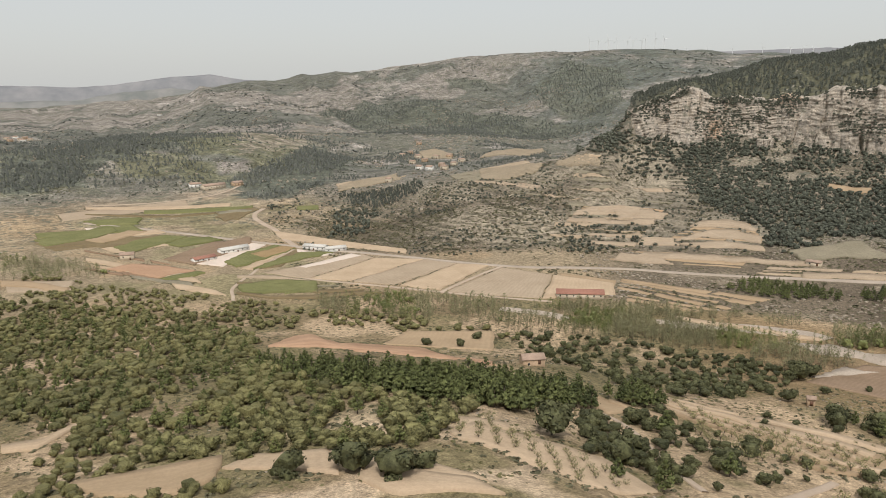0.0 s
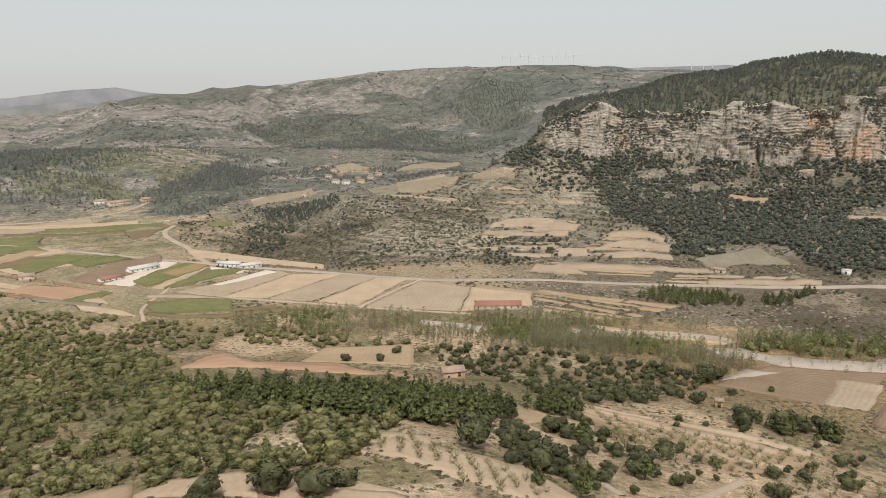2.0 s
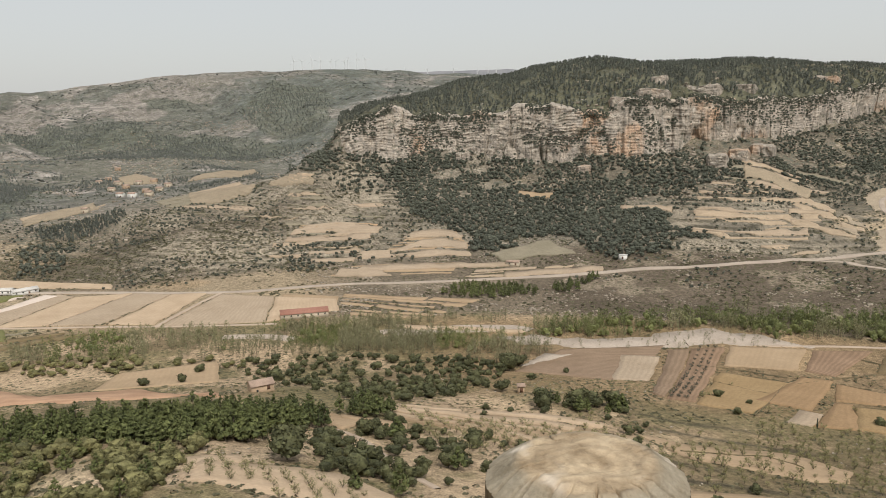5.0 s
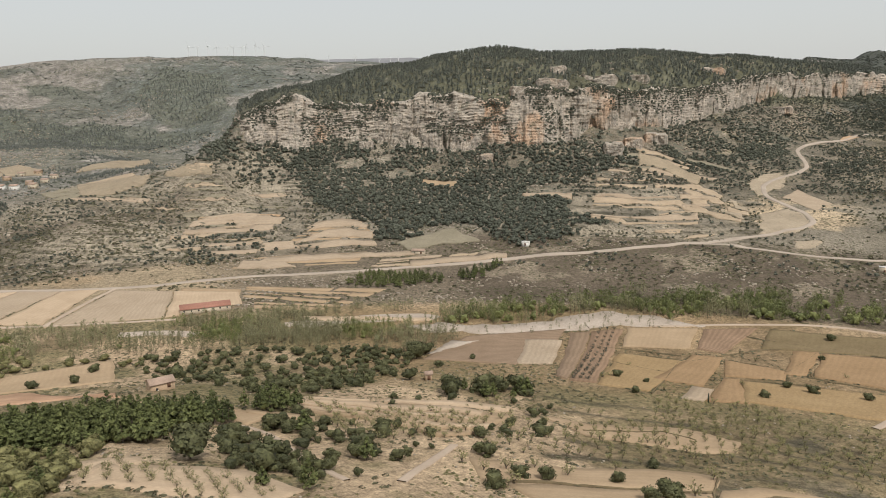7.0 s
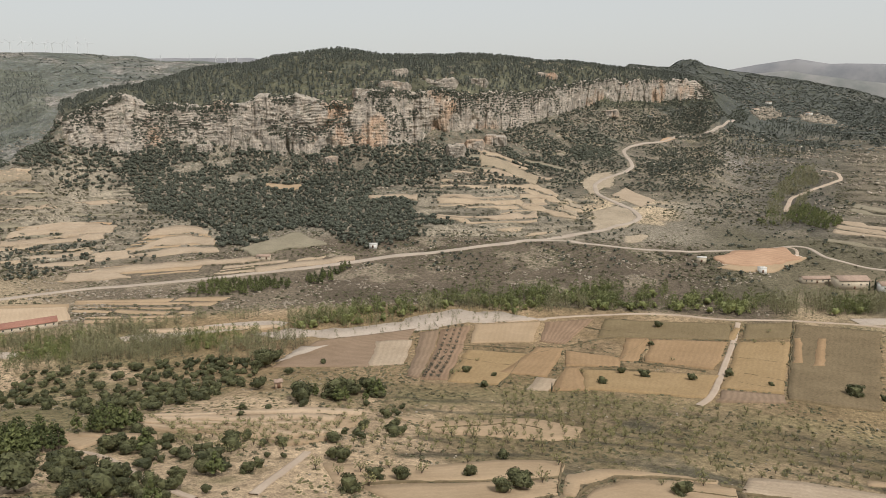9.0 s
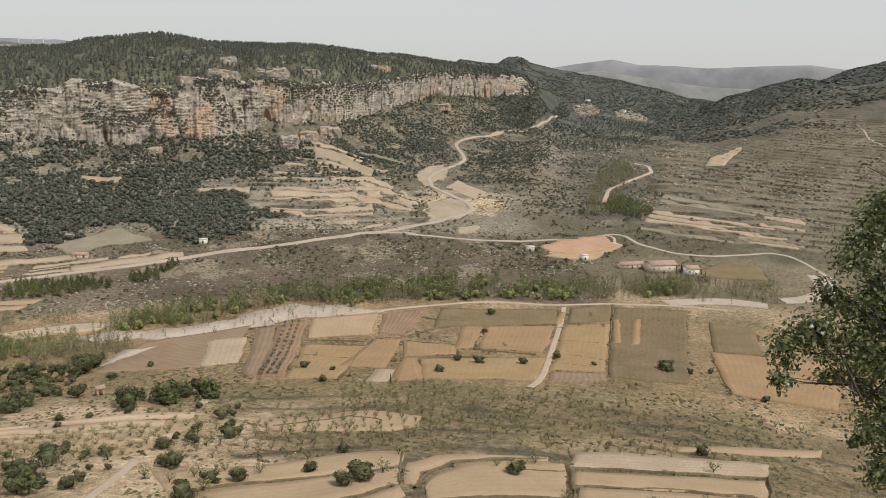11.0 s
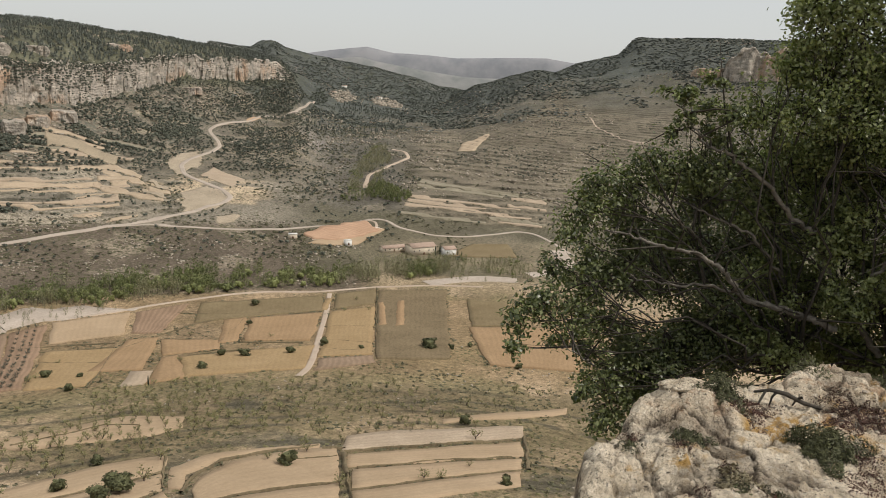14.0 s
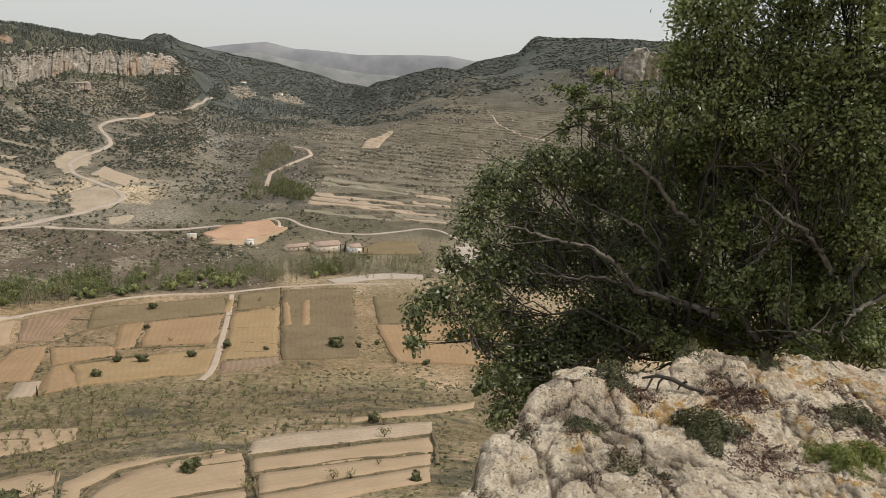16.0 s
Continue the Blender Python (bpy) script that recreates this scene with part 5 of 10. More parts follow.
way("track", "white winding track down to the road", 6, [(-147, 752.2), (-165.4, 790.4), (-176.9, 813.5), (-187.2, 846.1), (-205.3, 875.9), (-229.5, 923.2), (-238.4, 961), (-234.1, 990.9)])
way("track", "pale farm track at the hill foot", 3.5, [(-477.1, 1013.9), (-439.5, 1023.3), (-396.6, 1040.7), (-356.3, 1072.7), (-329.6, 1110.4), (-311.3, 1194.5)])
way("track", "rutted earth track between small plots", 2.6, [(-155.9, 546.6), (-159.3, 562.4), (-166.6, 579.1), (-166.3, 614.5), (-162.7, 632.9), (-163.1, 657.9), (-157.1, 697.3), (-147.3, 739.3)])
way("track", "white gravel track along the tan fields", 2.8, [(-141.7, 635), (-98.8, 610.1), (-47.9, 591.3), (-3.7, 571.9), (21.9, 562.1), (48.5, 551.6), (79.2, 540.8)])
way("track", "white gravel track between tan fields", 3, [(-1.9, 571.9), (14.6, 602.4), (34.8, 635.1), (51.1, 657.8)])
way("track", "pale track up the side valley", 5, [(1136.2, 506.7), (1143, 485.6), (1105, 460.9), (992.6, 447.4), (921.4, 441.5), (848.5, 411.6)])
way("track", "thin pale track across the far slope", 2.6, [(1464.1, 247), (1385.3, 222.3), (1307.2, 175.3), (1255.9, 140.4), (1240.9, 103.3)])
way("track", "pale footpath through the scrub", 2, [(58.8, 268.5), (66.5, 255.8), (66.6, 220.4), (66.6, 197.8), (69, 185.9)])
way("track", "pale track beside the orchard", 2.5, [(117.5, 211.6), (100.2, 196.6), (82.6, 179.3)])
way("track", "white dirt track looping round the earthworks", 2.6, [(611.7, 352.2), (649.6, 354.4), (685.4, 348.6), (717.2, 346.6), (718.5, 335.0), (693.0, 320.4), (680.1, 323.6), (653.7, 326.3), (618.1, 331.4), (608.8, 347.0)])
way("riverbed", "pale dry gravel river channel", 9, [(148.3, 483.1), (176.8, 481.4), (203.9, 471.6), (240.4, 461.2)])
way("riverbed", "pale dry gravel river channel", 9, [(40.2, 523.1), (71, 512), (84.5, 496.9)])
way("riverbed", "pale dry gravel river channel", 9, [(141.8, 491), (164.7, 488.6), (200.8, 479.8), (235.4, 469.4), (240.8, 456.9)])
way("riverbed", "pale gravel river channel by the poplars", 14, [(544.1, 207.9), (566.1, 192.2), (582.6, 173.5), (590.9, 147)])
way("riverbed", "pale gravel river bend", 14, [(716.2, 140.7), (689.2, 129.5), (666, 119.6), (624.7, 131), (613.5, 143.1)])
field("sand", [(173.2, 242.2), (188.6, 226.4), (208.2, 218), (222.7, 209.4), (231.4, 187.8)], [(174.8, 225.2), (174.7, 209.7), (190.4, 196.2), (204.8, 178.6), (217.8, 177.4)])
field("sand", [(263.3, 91.5), (295.6, 70), (321.4, 52.8)], [(258.7, 89.8), (285.3, 67.3), (310.7, 50.8)])
field("tan", [(0.7, 204), (9.4, 218), (19, 210.6), (37, 206.7), (50.5, 199.7), (55.5, 182.9)], [(3.7, 196.8), (10.5, 192.3), (18.1, 184.2), (25, 180.9), (31.1, 173.6), (34.7, 170.4)])
field("tan", [(2.7, 223.4), (19.1, 222.5)], [(4, 206.5), (21, 213.7)])
field("sand", [(115.0, 198.9), (127.6, 189.3), (145.0, 179.0), (170.6, 171.8), (184.5, 157.7)], [(107.6, 176.8), (126.3, 170.2), (141.3, 158.0), (156.3, 150.7), (170.1, 146.8)])
field("sand", [(113.0, 173.1), (126.6, 168.3), (140.9, 156.3), (155.7, 149.6), (168.9, 145.5)], [(113.2, 146.7), (126.0, 137.1), (139.4, 134.4), (152.0, 135.8), (157.4, 136.2)])
field("sand", [(113.0, 144.4), (126.3, 135.4), (139.5, 132.5), (155.5, 134.6)], [(112.2, 125.9), (124.3, 121.8), (135.0, 122.5), (149.2, 126.2)])
field("sand", [(159.0, 135.9), (174.2, 148.0), (186.0, 146.5), (194.6, 138.9), (205.3, 127.7), (215.2, 118.9)], [(160.4, 131.6), (171.9, 139.2), (185.2, 137.7), (196.2, 130.9), (204.2, 122.5), (210.5, 116.2)])
field("sand", [(158.0, 127.3), (169.2, 133.1), (185.6, 134.7), (197.2, 127.0), (216.6, 111.8)], [(147.4, 117.5), (152.1, 116.7), (162.7, 112.0), (169.2, 104.8), (182.0, 93.4)])
field("sand", [(147.3, 115.9), (161.4, 111.1), (170.0, 101.5), (180.0, 92.3)], [(138.7, 112.6), (149.4, 102.7), (158.0, 94.2), (164.9, 84.4)])
field("sand", [(206.3, 105.1), (220.2, 92.2), (232.3, 76.5), (256.1, 57.3)], [(194.3, 98.7), (203.9, 85.0), (214.4, 70.2), (231.6, 50.4)])
field("sand", [(192.3, 95.4), (202.0, 84.2), (212.5, 69.6), (229.1, 49.8)], [(172.7, 85.3), (181.4, 75.2), (196.0, 63.8), (216.2, 47.5)])
field("sand", [(170.6, 84.2), (179.2, 74.2), (193.2, 62.8), (213.9, 46.9)], [(155.7, 76.0), (163.7, 67.5), (176.9, 57.1), (196.8, 42.7)])
field("dun", [(228.4, 115.4), (241.1, 101.4), (252.6, 83.8), (277.5, 62.8)], [(211.2, 107.2), (224.5, 94.0), (236.7, 78.1), (261.2, 58.6)])
field("cut", [(772.3, 648.4), (833.8, 673.5), (860.7, 666.8)], [(728, 593), (757.1, 604.5), (817.2, 625.1)])
field("cut", [(665.5, 539.7), (711.1, 539.5), (683.4, 493.2)], [(603.2, 486.8), (632.8, 469.7), (668.3, 480.6)])
field("dun", [(808.4, 602.9), (777.6, 534.9)], [(750, 579.7), (717.3, 513)])
field("earth", [(1136.8, 780.3), (1173.2, 789.4)], [(1121.2, 767.1), (1173.5, 773.4)])
field("cut", [(610.1, 457.2), (633.4, 442.1)], [(596.6, 446.7), (609.8, 429.6)])
field("sand", [(98.6, 628.9), (140.3, 601.9)], [(93.2, 599.1), (130.8, 574.9)])
field("tan", [(179, 1031.5), (202.7, 971.8)], [(171.2, 993.8), (185.3, 948.4)])
field("olive", [(-421.2, 774.7), (-362.4, 828.6)], [(-379.7, 737.6), (-300.7, 795.2)])
field("umber", [(-283.3, 640.1), (-264.7, 668)], [(-230.4, 613.9), (-214.8, 637.9)])
field("dun", [(-359.4, 611.4), (-304.7, 613.4)], [(-339, 574.7), (-291.9, 581.5)])
field("yard", [(-408.9, 862.6), (-378.4, 874.6)], [(-401, 848.1), (-365.7, 859.5)])
field("olive", [(-281.2, 934.2), (-259.4, 1016.2)], [(-247.9, 913.3), (-242.3, 991.6)])
field("dun", [(-485.9, 954.3), (-358, 1063.9)], [(-457.3, 909.7), (-338.1, 1014.2)])
field("ochre", [(439.8, 246.3), (469.3, 255.4)], [(444.9, 241.4), (470.2, 251.7)])
field("dun", [(255.7, 244.2), (280.5, 259.9)], [(264.4, 236.6), (284.9, 250.1)])
field("gravel", [(214.1, 451), (239.7, 444.3), (270.9, 423), (301.6, 413.1), (330.8, 411.9), (356.4, 404.3), (367.7, 386.4), (386.1, 353.8)], [(218.6, 435.9), (242.3, 419.2), (264.8, 400.3), (292.9, 388.7), (312.5, 383.2), (338.9, 378.4), (355.5, 367.8), (387.1, 349.3)])
field("tan", [(-111.1, 617.3), (-63.2, 698.4)], [(-76.1, 607.9), (-19, 691.9)])
field("dun", [(-75.2, 607.5), (-18, 691.9)], [(-39.3, 594), (11.6, 671.8)])
field("tan", [(-34.8, 593.2), (12.6, 671.8)], [(-3.7, 577.4), (41.7, 666.5)])
field("dun", [(0.6, 571.4), (50.8, 653.8)], [(72, 549.5), (91.3, 622.8)])
field("tan", [(72.8, 549.4), (92.2, 622.6)], [(129.9, 559), (135.5, 593.6)])
field("dun", [(-153.9, 638), (-77.9, 716.8)], [(-112.1, 617.7), (-64.4, 700.7)])
field("tan", [(-190.3, 840.8), (-36.4, 737.3)], [(-170.1, 791.6), (-35.5, 716.4)])
field("umber", [(-284.6, 659.1), (-273.9, 679.3)], [(-231.8, 614), (-206.6, 638.7)])
field("green", [(-230.8, 613.7), (-212.7, 643.6)], [(-219.1, 608.4), (-204.4, 638.8)])
field("plough", [(-260.6, 695.5), (-238.9, 781.7)], [(-225.1, 683.7), (-202.8, 781.6)])
field("tan", [(-176.5, 655), (-159.8, 748.2)], [(-165.9, 649.9), (-148.8, 747.1)])
field("olive", [(-162, 653.3), (-146.3, 733.5)], [(-145, 662.1), (-132.9, 732.7)])
field("green", [(-401.4, 846.1), (-390.3, 888.6)], [(-364.1, 840), (-361.8, 886.1)])
field("olive", [(-369.5, 775.5), (-310.8, 821.1)], [(-343.3, 752.1), (-282.5, 805)])
field("tan", [(-341, 749.2), (-281.5, 805.3)], [(-317, 726), (-251.3, 795.2)])
field("green", [(-287.7, 772), (-270.6, 812.2)], [(-276.3, 762.5), (-246.1, 796.8)])
field("olive", [(-287.3, 961.2), (-249.6, 1002.7)], [(-260.9, 901.9), (-238.3, 984.4)])
field("green", [(-191.1, 995.5), (-162.2, 993.5)], [(-186.3, 969), (-157.8, 964.5)])
field("green", [(-121.1, 565.1), (-122.3, 582)], [(-98.5, 579.2), (-107.3, 607.5)])
field("yard", [(-223.1, 677.1), (-200.7, 772.8)], [(-195.4, 664), (-179.5, 764.5)])
field("yard", [(-127.8, 660.2), (-88.6, 718.8)], [(-120.1, 656.9), (-76.9, 706.9)])
field("yard", [(-145.1, 741.7), (-103.9, 715.4)], [(-141.2, 725.9), (-113.1, 707.1)])
field("red", [(-101.4, 420.3), (-92.3, 453.5), (-85.1, 460.6), (-62.7, 433.5), (-42.9, 431), (-10.1, 420), (24.1, 354)], [(-100.6, 416.6), (-85, 415.9), (-70, 418.7), (-40.1, 400.2), (-14.9, 374.8), (2.4, 377.4), (22.9, 335.9)])
field("sand", [(-36.4, 430.1), (-25.1, 467.8)], [(28.7, 420.2), (32.3, 469.8)])
field("tan", [(-59.6, 184.8), (-52.6, 196.2)], [(-25, 169.7), (-30.7, 191.2)])
field("tan", [(-19.6, 168.2), (-21.3, 185.9)], [(10.7, 163.6), (-3.8, 176.8)])
field("sand", [(53.2, 298), (62.2, 307.3)], [(61.1, 269.2), (74.7, 279)])
field("sand", [(92.8, 309.6), (108.5, 283.2), (128.3, 274.2), (145, 253.3), (161.1, 240)], [(89.2, 297.4), (101.9, 271.6), (105.4, 246.9), (117.6, 228.8), (135.2, 224.7)])
field("plough", [(191.3, 383.2), (227.7, 339.2)], [(238.2, 412.4), (303.9, 390.6)])
field("gravel", [(200.1, 393.1), (228.8, 410.2)], [(203.5, 389.2), (243.6, 400.6)])
field("dun", [(230, 341.5), (267.2, 387.7)], [(247.2, 331.1), (287.2, 375.2)])
field("plough", [(228.5, 303.7), (299.8, 382.9)], [(230.4, 295.2), (313.2, 379.2)])
field("umber", [(230.3, 293.6), (313.8, 378.8)], [(239.8, 285), (334.7, 372.1)])
field("ochre", [(238, 281.9), (297.7, 334.4)], [(251.9, 259.9), (319.8, 299.9)])
field("sand", [(310.6, 344.1), (339.4, 373.2)], [(342.4, 321.5), (377.9, 348.8)])
field("rust", [(273.4, 280.2), (334.7, 310.8)], [(285.4, 256.5), (344.3, 297.1)])
field("umber", [(345.6, 318.6), (379.2, 344.7)], [(352.9, 303.7), (411.5, 329.1)])
field("rust", [(264.8, 236.6), (308.9, 265.3)], [(279.7, 223.7), (315.2, 260.5)])
field("rust", [(313.2, 269), (341, 292.4)], [(335.8, 248.2), (354.5, 262.4)])
field("rust", [(345.2, 257.8), (393.8, 286.9)], [(355.3, 250.3), (405.4, 277.8)])
field("rust", [(357.7, 248.1), (404.6, 275.1)], [(374.7, 213.5), (437.6, 241.1)])
field("ochre", [(279.2, 226.8), (313.2, 256.8)], [(317.5, 184.2), (365.1, 205.5)])
field("olive", [(381.7, 300.1), (416.7, 323.3)], [(442.2, 243.7), (472.8, 260.7)])
field("olive", [(448.4, 238.7), (481.3, 253.9)], [(475.1, 219.3), (509.3, 235.3)])
field("ochre", [(341.9, 190.1), (442.1, 237.5)], [(359.4, 166.1), (467.8, 215.7)])
field("plough", [(315.4, 177.7), (337.7, 187.7)], [(342.7, 158), (355.1, 164)])
field("heath", [(350.1, 160.2), (507, 232.2)], [(371.6, 126.3), (534.5, 187.5)])
field("rust", [(422.8, 192.2), (476.9, 217.6)], [(427, 188.6), (480.3, 214.5)])
field("rust", [(425.8, 182.3), (488, 208.2)], [(431.6, 177.9), (492.1, 204.7)])
field("rust", [(445.3, 140.2), (370.2, 104.6)], [(479.2, 75.3), (383.7, 58.5)])
field("olive", [(516.3, 165.8), (450.1, 139.9)], [(522.6, 137.4), (463.4, 113.3)])
field("sand", [(594.2, 344.2), (635.8, 341.4), (691.5, 339.6)], [(602.4, 323.3), (624.1, 309), (693.3, 312.3)])
field("yard", [(677.2, 338.6), (694, 337.6)], [(695.8, 322.8), (691.6, 314.6)])
field("olive", [(634.8, 227.2), (698.9, 221.4)], [(669, 167.7), (718.2, 189.5)])
field("bench", [(1203.5, 416.1), (1291.3, 436.6), (1316.7, 426.2), (1395, 422)], [(1196, 384.3), (1276.6, 397.6), (1340, 405), (1391.9, 417.9)])
field("tan", [(156.8, 504.5), (236, 459.4)], [(156.9, 492), (236.2, 452.7)])
field("tan", [(-145.5, 231.9), (-131, 229.5), (-127.8, 253.6)], [(-139.6, 221.9), (-127.5, 219.6), (-123.9, 245.3)])
field("sand", [(-100.5, 183.6), (-82.6, 191.2), (-71.7, 195.2), (-62.7, 197)], [(-84, 170.5), (-65.8, 166.3), (-60, 172), (-57.7, 177.6)])
field("tan", [(-21.8, 183.8), (-12.9, 182.8), (-3.9, 168.5), (6.7, 164.3)], [(-19.9, 165.9), (-11.1, 154.1), (2, 156), (13.9, 155.5)])
field("sand", [(423.6, 853.6), (461.9, 821.3)], [(429.3, 823.7), (454.1, 807.7)])
field("bench", [(-161.9, 1154.1), (-147.2, 1159.1), (-132.4, 1164), (-119.6, 1190.2)], [(-152.2, 1116.1), (-140.5, 1139.6), (-127, 1152.3), (-113.9, 1172.1)])
field("bench", [(-151.2, 1115.3), (-131, 1134.7), (-110.4, 1158.1), (-89, 1183.5)], [(-142, 1081.4), (-123.1, 1103), (-104.2, 1133.5), (-83.6, 1158.3)])
field("bench", [(-84.5, 1180.8), (-75.8, 1198), (-65.7, 1195.5), (-55.8, 1198.1)], [(-82.6, 1168.6), (-73.4, 1175.3), (-64.6, 1192.4), (-54.7, 1192.9)])
field("lea", [(9.1, 1144.2), (24.8, 1148), (41.6, 1178.9), (58.1, 1186.5)], [(14.2, 1108.8), (30, 1131.9), (46.1, 1148.3), (62, 1152.6)])
field("bench", [(70.1, 1203.6), (90.8, 1207.5), (110.5, 1200.6), (128.2, 1176.8)], [(73.8, 1156.9), (92.8, 1149.5), (110.5, 1131.9), (125.9, 1099.8)])
field("lea", [(14.2, 1114.6), (48.6, 1146.2), (83, 1153.3), (112.2, 1105.2)], [(20.5, 1074.5), (54.6, 1120.2), (86.9, 1109.4), (115.3, 1068.5)])
field("lea", [(21.5, 1064.2), (54, 1112.4), (85, 1105.6), (111.8, 1064.1)], [(26.8, 1053), (57.7, 1072.2), (87.5, 1066.4), (114.4, 1037)])
field("green", [(-449.5, 829.9), (-419.7, 841.7), (-388.3, 852.2), (-365.4, 885.5)], [(-431.3, 802.1), (-399.7, 814.8), (-368.2, 830.4), (-336.8, 849.5)])
field("tan", [(-368.9, 825.7), (-352.5, 831.1), (-337.4, 839.9), (-323.9, 854.5)], [(-355.5, 809.5), (-339, 816.5), (-323.1, 825.5), (-306.6, 834.2)])
field("olive", [(-411.1, 770.6), (-396.1, 780.1), (-378.1, 784), (-363.7, 796.6)], [(-396.7, 749.4), (-379.8, 757.3), (-362.1, 764.2), (-344.6, 772.3)])
field("tan", [(-471.9, 1002.4), (-411.6, 1010.1), (-348.5, 1014.6), (-289.5, 1038.8)], [(-466.8, 991), (-403.2, 988.1), (-342.4, 995.2), (-284.2, 1017.2)])
field("green", [(-387.3, 981.5), (-342, 986.6), (-298.7, 1001.5), (-253.2, 1014.9)], [(-379.1, 959.3), (-334.4, 962.6), (-292, 976.3), (-249.9, 998)])
field("olive", [(-450.7, 955.1), (-395.3, 952.8), (-337.4, 943.8), (-289.6, 968.7)], [(-447.7, 948.4), (-390.1, 939.5), (-334.4, 934.7), (-286.4, 956.9)])
field("lea", [(-285.8, 969.8), (-275.2, 983), (-262.3, 988.4), (-246.8, 984.1)], [(-281.4, 952.9), (-269.9, 961.7), (-257.5, 967.8), (-244.8, 973.8)])
field("umber", [(-353.8, 740.9), (-326.2, 721.2), (-302, 708), (-279.3, 697.3)], [(-351.1, 735), (-323.9, 717.7), (-298.1, 701.7), (-273.6, 687.7)])
field("umber", [(-271.5, 692), (-264.2, 686.6), (-256.9, 681.1), (-250.6, 678.1)], [(-265.4, 681.3), (-258.9, 678.4), (-252.6, 676), (-245.7, 671.9)])
field("lea", [(-253.8, 669.5), (-247.5, 664), (-243.5, 664.8), (-237, 658.7)], [(-246.4, 658.5), (-241, 655.9), (-235.6, 653.4), (-230.4, 651.4)])
field("tan", [(-336.5, 702.8), (-309.2, 688.9), (-279.7, 668), (-255.2, 657.7)], [(-329, 686.3), (-298.3, 668.2), (-269, 650.9), (-242.3, 638.7)])
field("dun", [(-243.6, 647.8), (-236.2, 645.4), (-228.3, 641.3), (-220.1, 636.1)], [(-233.1, 633.9), (-224.7, 629.5), (-216, 624), (-208.4, 621.7)])
field("tan", [(-323.8, 674.9), (-299.1, 664.4), (-271.7, 645.8), (-247.5, 633.5)], [(-322.8, 672.5), (-295.5, 657), (-269.1, 641.6), (-244.9, 630.1)])
field("tan", [(-239.1, 633.6), (-228.2, 628.9), (-216.9, 623.1), (-206, 617.7)], [(-229.1, 618.7), (-217.6, 613.7), (-205.6, 606.6), (-194.7, 602.6)])
field("umber", [(-317.7, 661.4), (-303.7, 654.7), (-288.3, 643.9), (-275, 637.8)], [(-314.8, 655), (-299.9, 646.8), (-284.5, 636.9), (-270.3, 629.3)])
field("lea", [(-265.5, 632.7), (-244.8, 622), (-225, 612.9), (-206.5, 606.3)], [(-257.9, 620.5), (-236.2, 609.3), (-215, 598), (-195.4, 590.3)])
field("tan", [(-219.7, 600.4), (-206, 594.8), (-192.2, 588.5), (-177.5, 578)], [(-208.1, 582.5), (-193.2, 574.7), (-179.1, 568.8), (-165.1, 562.3)])
field("dun", [(-174.4, 628.6), (-154.6, 628.5), (-133.9, 624), (-112.1, 611)], [(-172.1, 619.8), (-150.5, 618), (-128.7, 614.4), (-106, 603.9)])
field("olive", [(-168.5, 605.9), (-156.8, 604.5), (-144.3, 599.3), (-133.1, 599.7)], [(-166.7, 599), (-153.4, 593.7), (-140.9, 591.3), (-128, 586.7)])
field("lea", [(-128.1, 599.1), (-112.6, 595.2), (-97.3, 592), (-82.4, 591.1)], [(-125.5, 593.7), (-109.9, 591.4), (-94.4, 590.4), (-79, 589.5)])
field("olive", [(-104, 577.7), (-92.1, 578.2), (-80.3, 580), (-68.3, 580.5)], [(-97.9, 567.5), (-85.5, 569.5), (-73, 572.8), (-60.6, 577.8)])
field("olive", [(-160.1, 573.3), (-128.2, 558.4), (-100.2, 559.5), (-73, 569.7)], [(-158.2, 565.9), (-125.3, 551.4), (-95.8, 550.3), (-67.6, 561.9)])
field("olive", [(-71.9, 569.4), (-66.6, 570.5), (-61.2, 570.1), (-55.9, 572.2)], [(-63.3, 559.4), (-57.9, 563.5), (-52.2, 565.5), (-46.6, 568.5)])
field("lea", [(141.2, 845.9), (146, 842.8), (151.1, 840.4), (156.1, 837.9)], [(138.7, 833.5), (146, 832.2), (153.4, 830.9), (160.7, 828.8)])
field("lea", [(135.2, 816.4), (142, 815.2), (148.4, 811.9), (155.5, 811.3)], [(134, 811.4), (141.5, 807.3), (149.7, 806.5), (157.3, 802.2)])
field("lea", [(158.4, 809.2), (163.1, 808.3), (168, 808), (172.2, 804.9)], [(158.9, 797.5), (164.1, 796.4), (169.1, 794), (174.2, 792.1)])
field("dun", [(132.3, 802.3), (144.8, 797.3), (158.2, 794.7), (171.4, 790.6)], [(129.6, 789.3), (144.9, 785.2), (159.3, 776), (174.8, 771.2)])
field("bench", [(181.5, 743.2), (185.3, 742.3), (189.2, 741.3), (193.7, 742.2)], [(183.7, 737.2), (188.3, 738.1), (192.3, 736.4), (196.1, 734)])
field("bench", [(704, 671.7), (706.2, 657.1), (708.8, 643.2), (699.9, 619.6)], [(689.3, 662.7), (687.2, 643.4), (690.2, 629.3), (679.7, 603.8)])
field("cut", [(698.4, 609.2), (686.7, 589.7), (681.6, 576.4), (676.5, 563.3)], [(681.4, 595.9), (670.9, 577), (660.6, 558.6), (656, 545.4)])
field("bench", [(683, 658.5), (680.9, 637), (680.8, 618), (679.7, 599)], [(668.6, 648.7), (658.3, 619), (660.4, 601.7), (662.6, 585.3)])
field("bench", [(671.6, 584.5), (662.6, 567.9), (650.8, 549.3), (655.5, 544.8)], [(644, 561.7), (640.7, 549.7), (642.4, 542.1), (642.3, 533.1)])
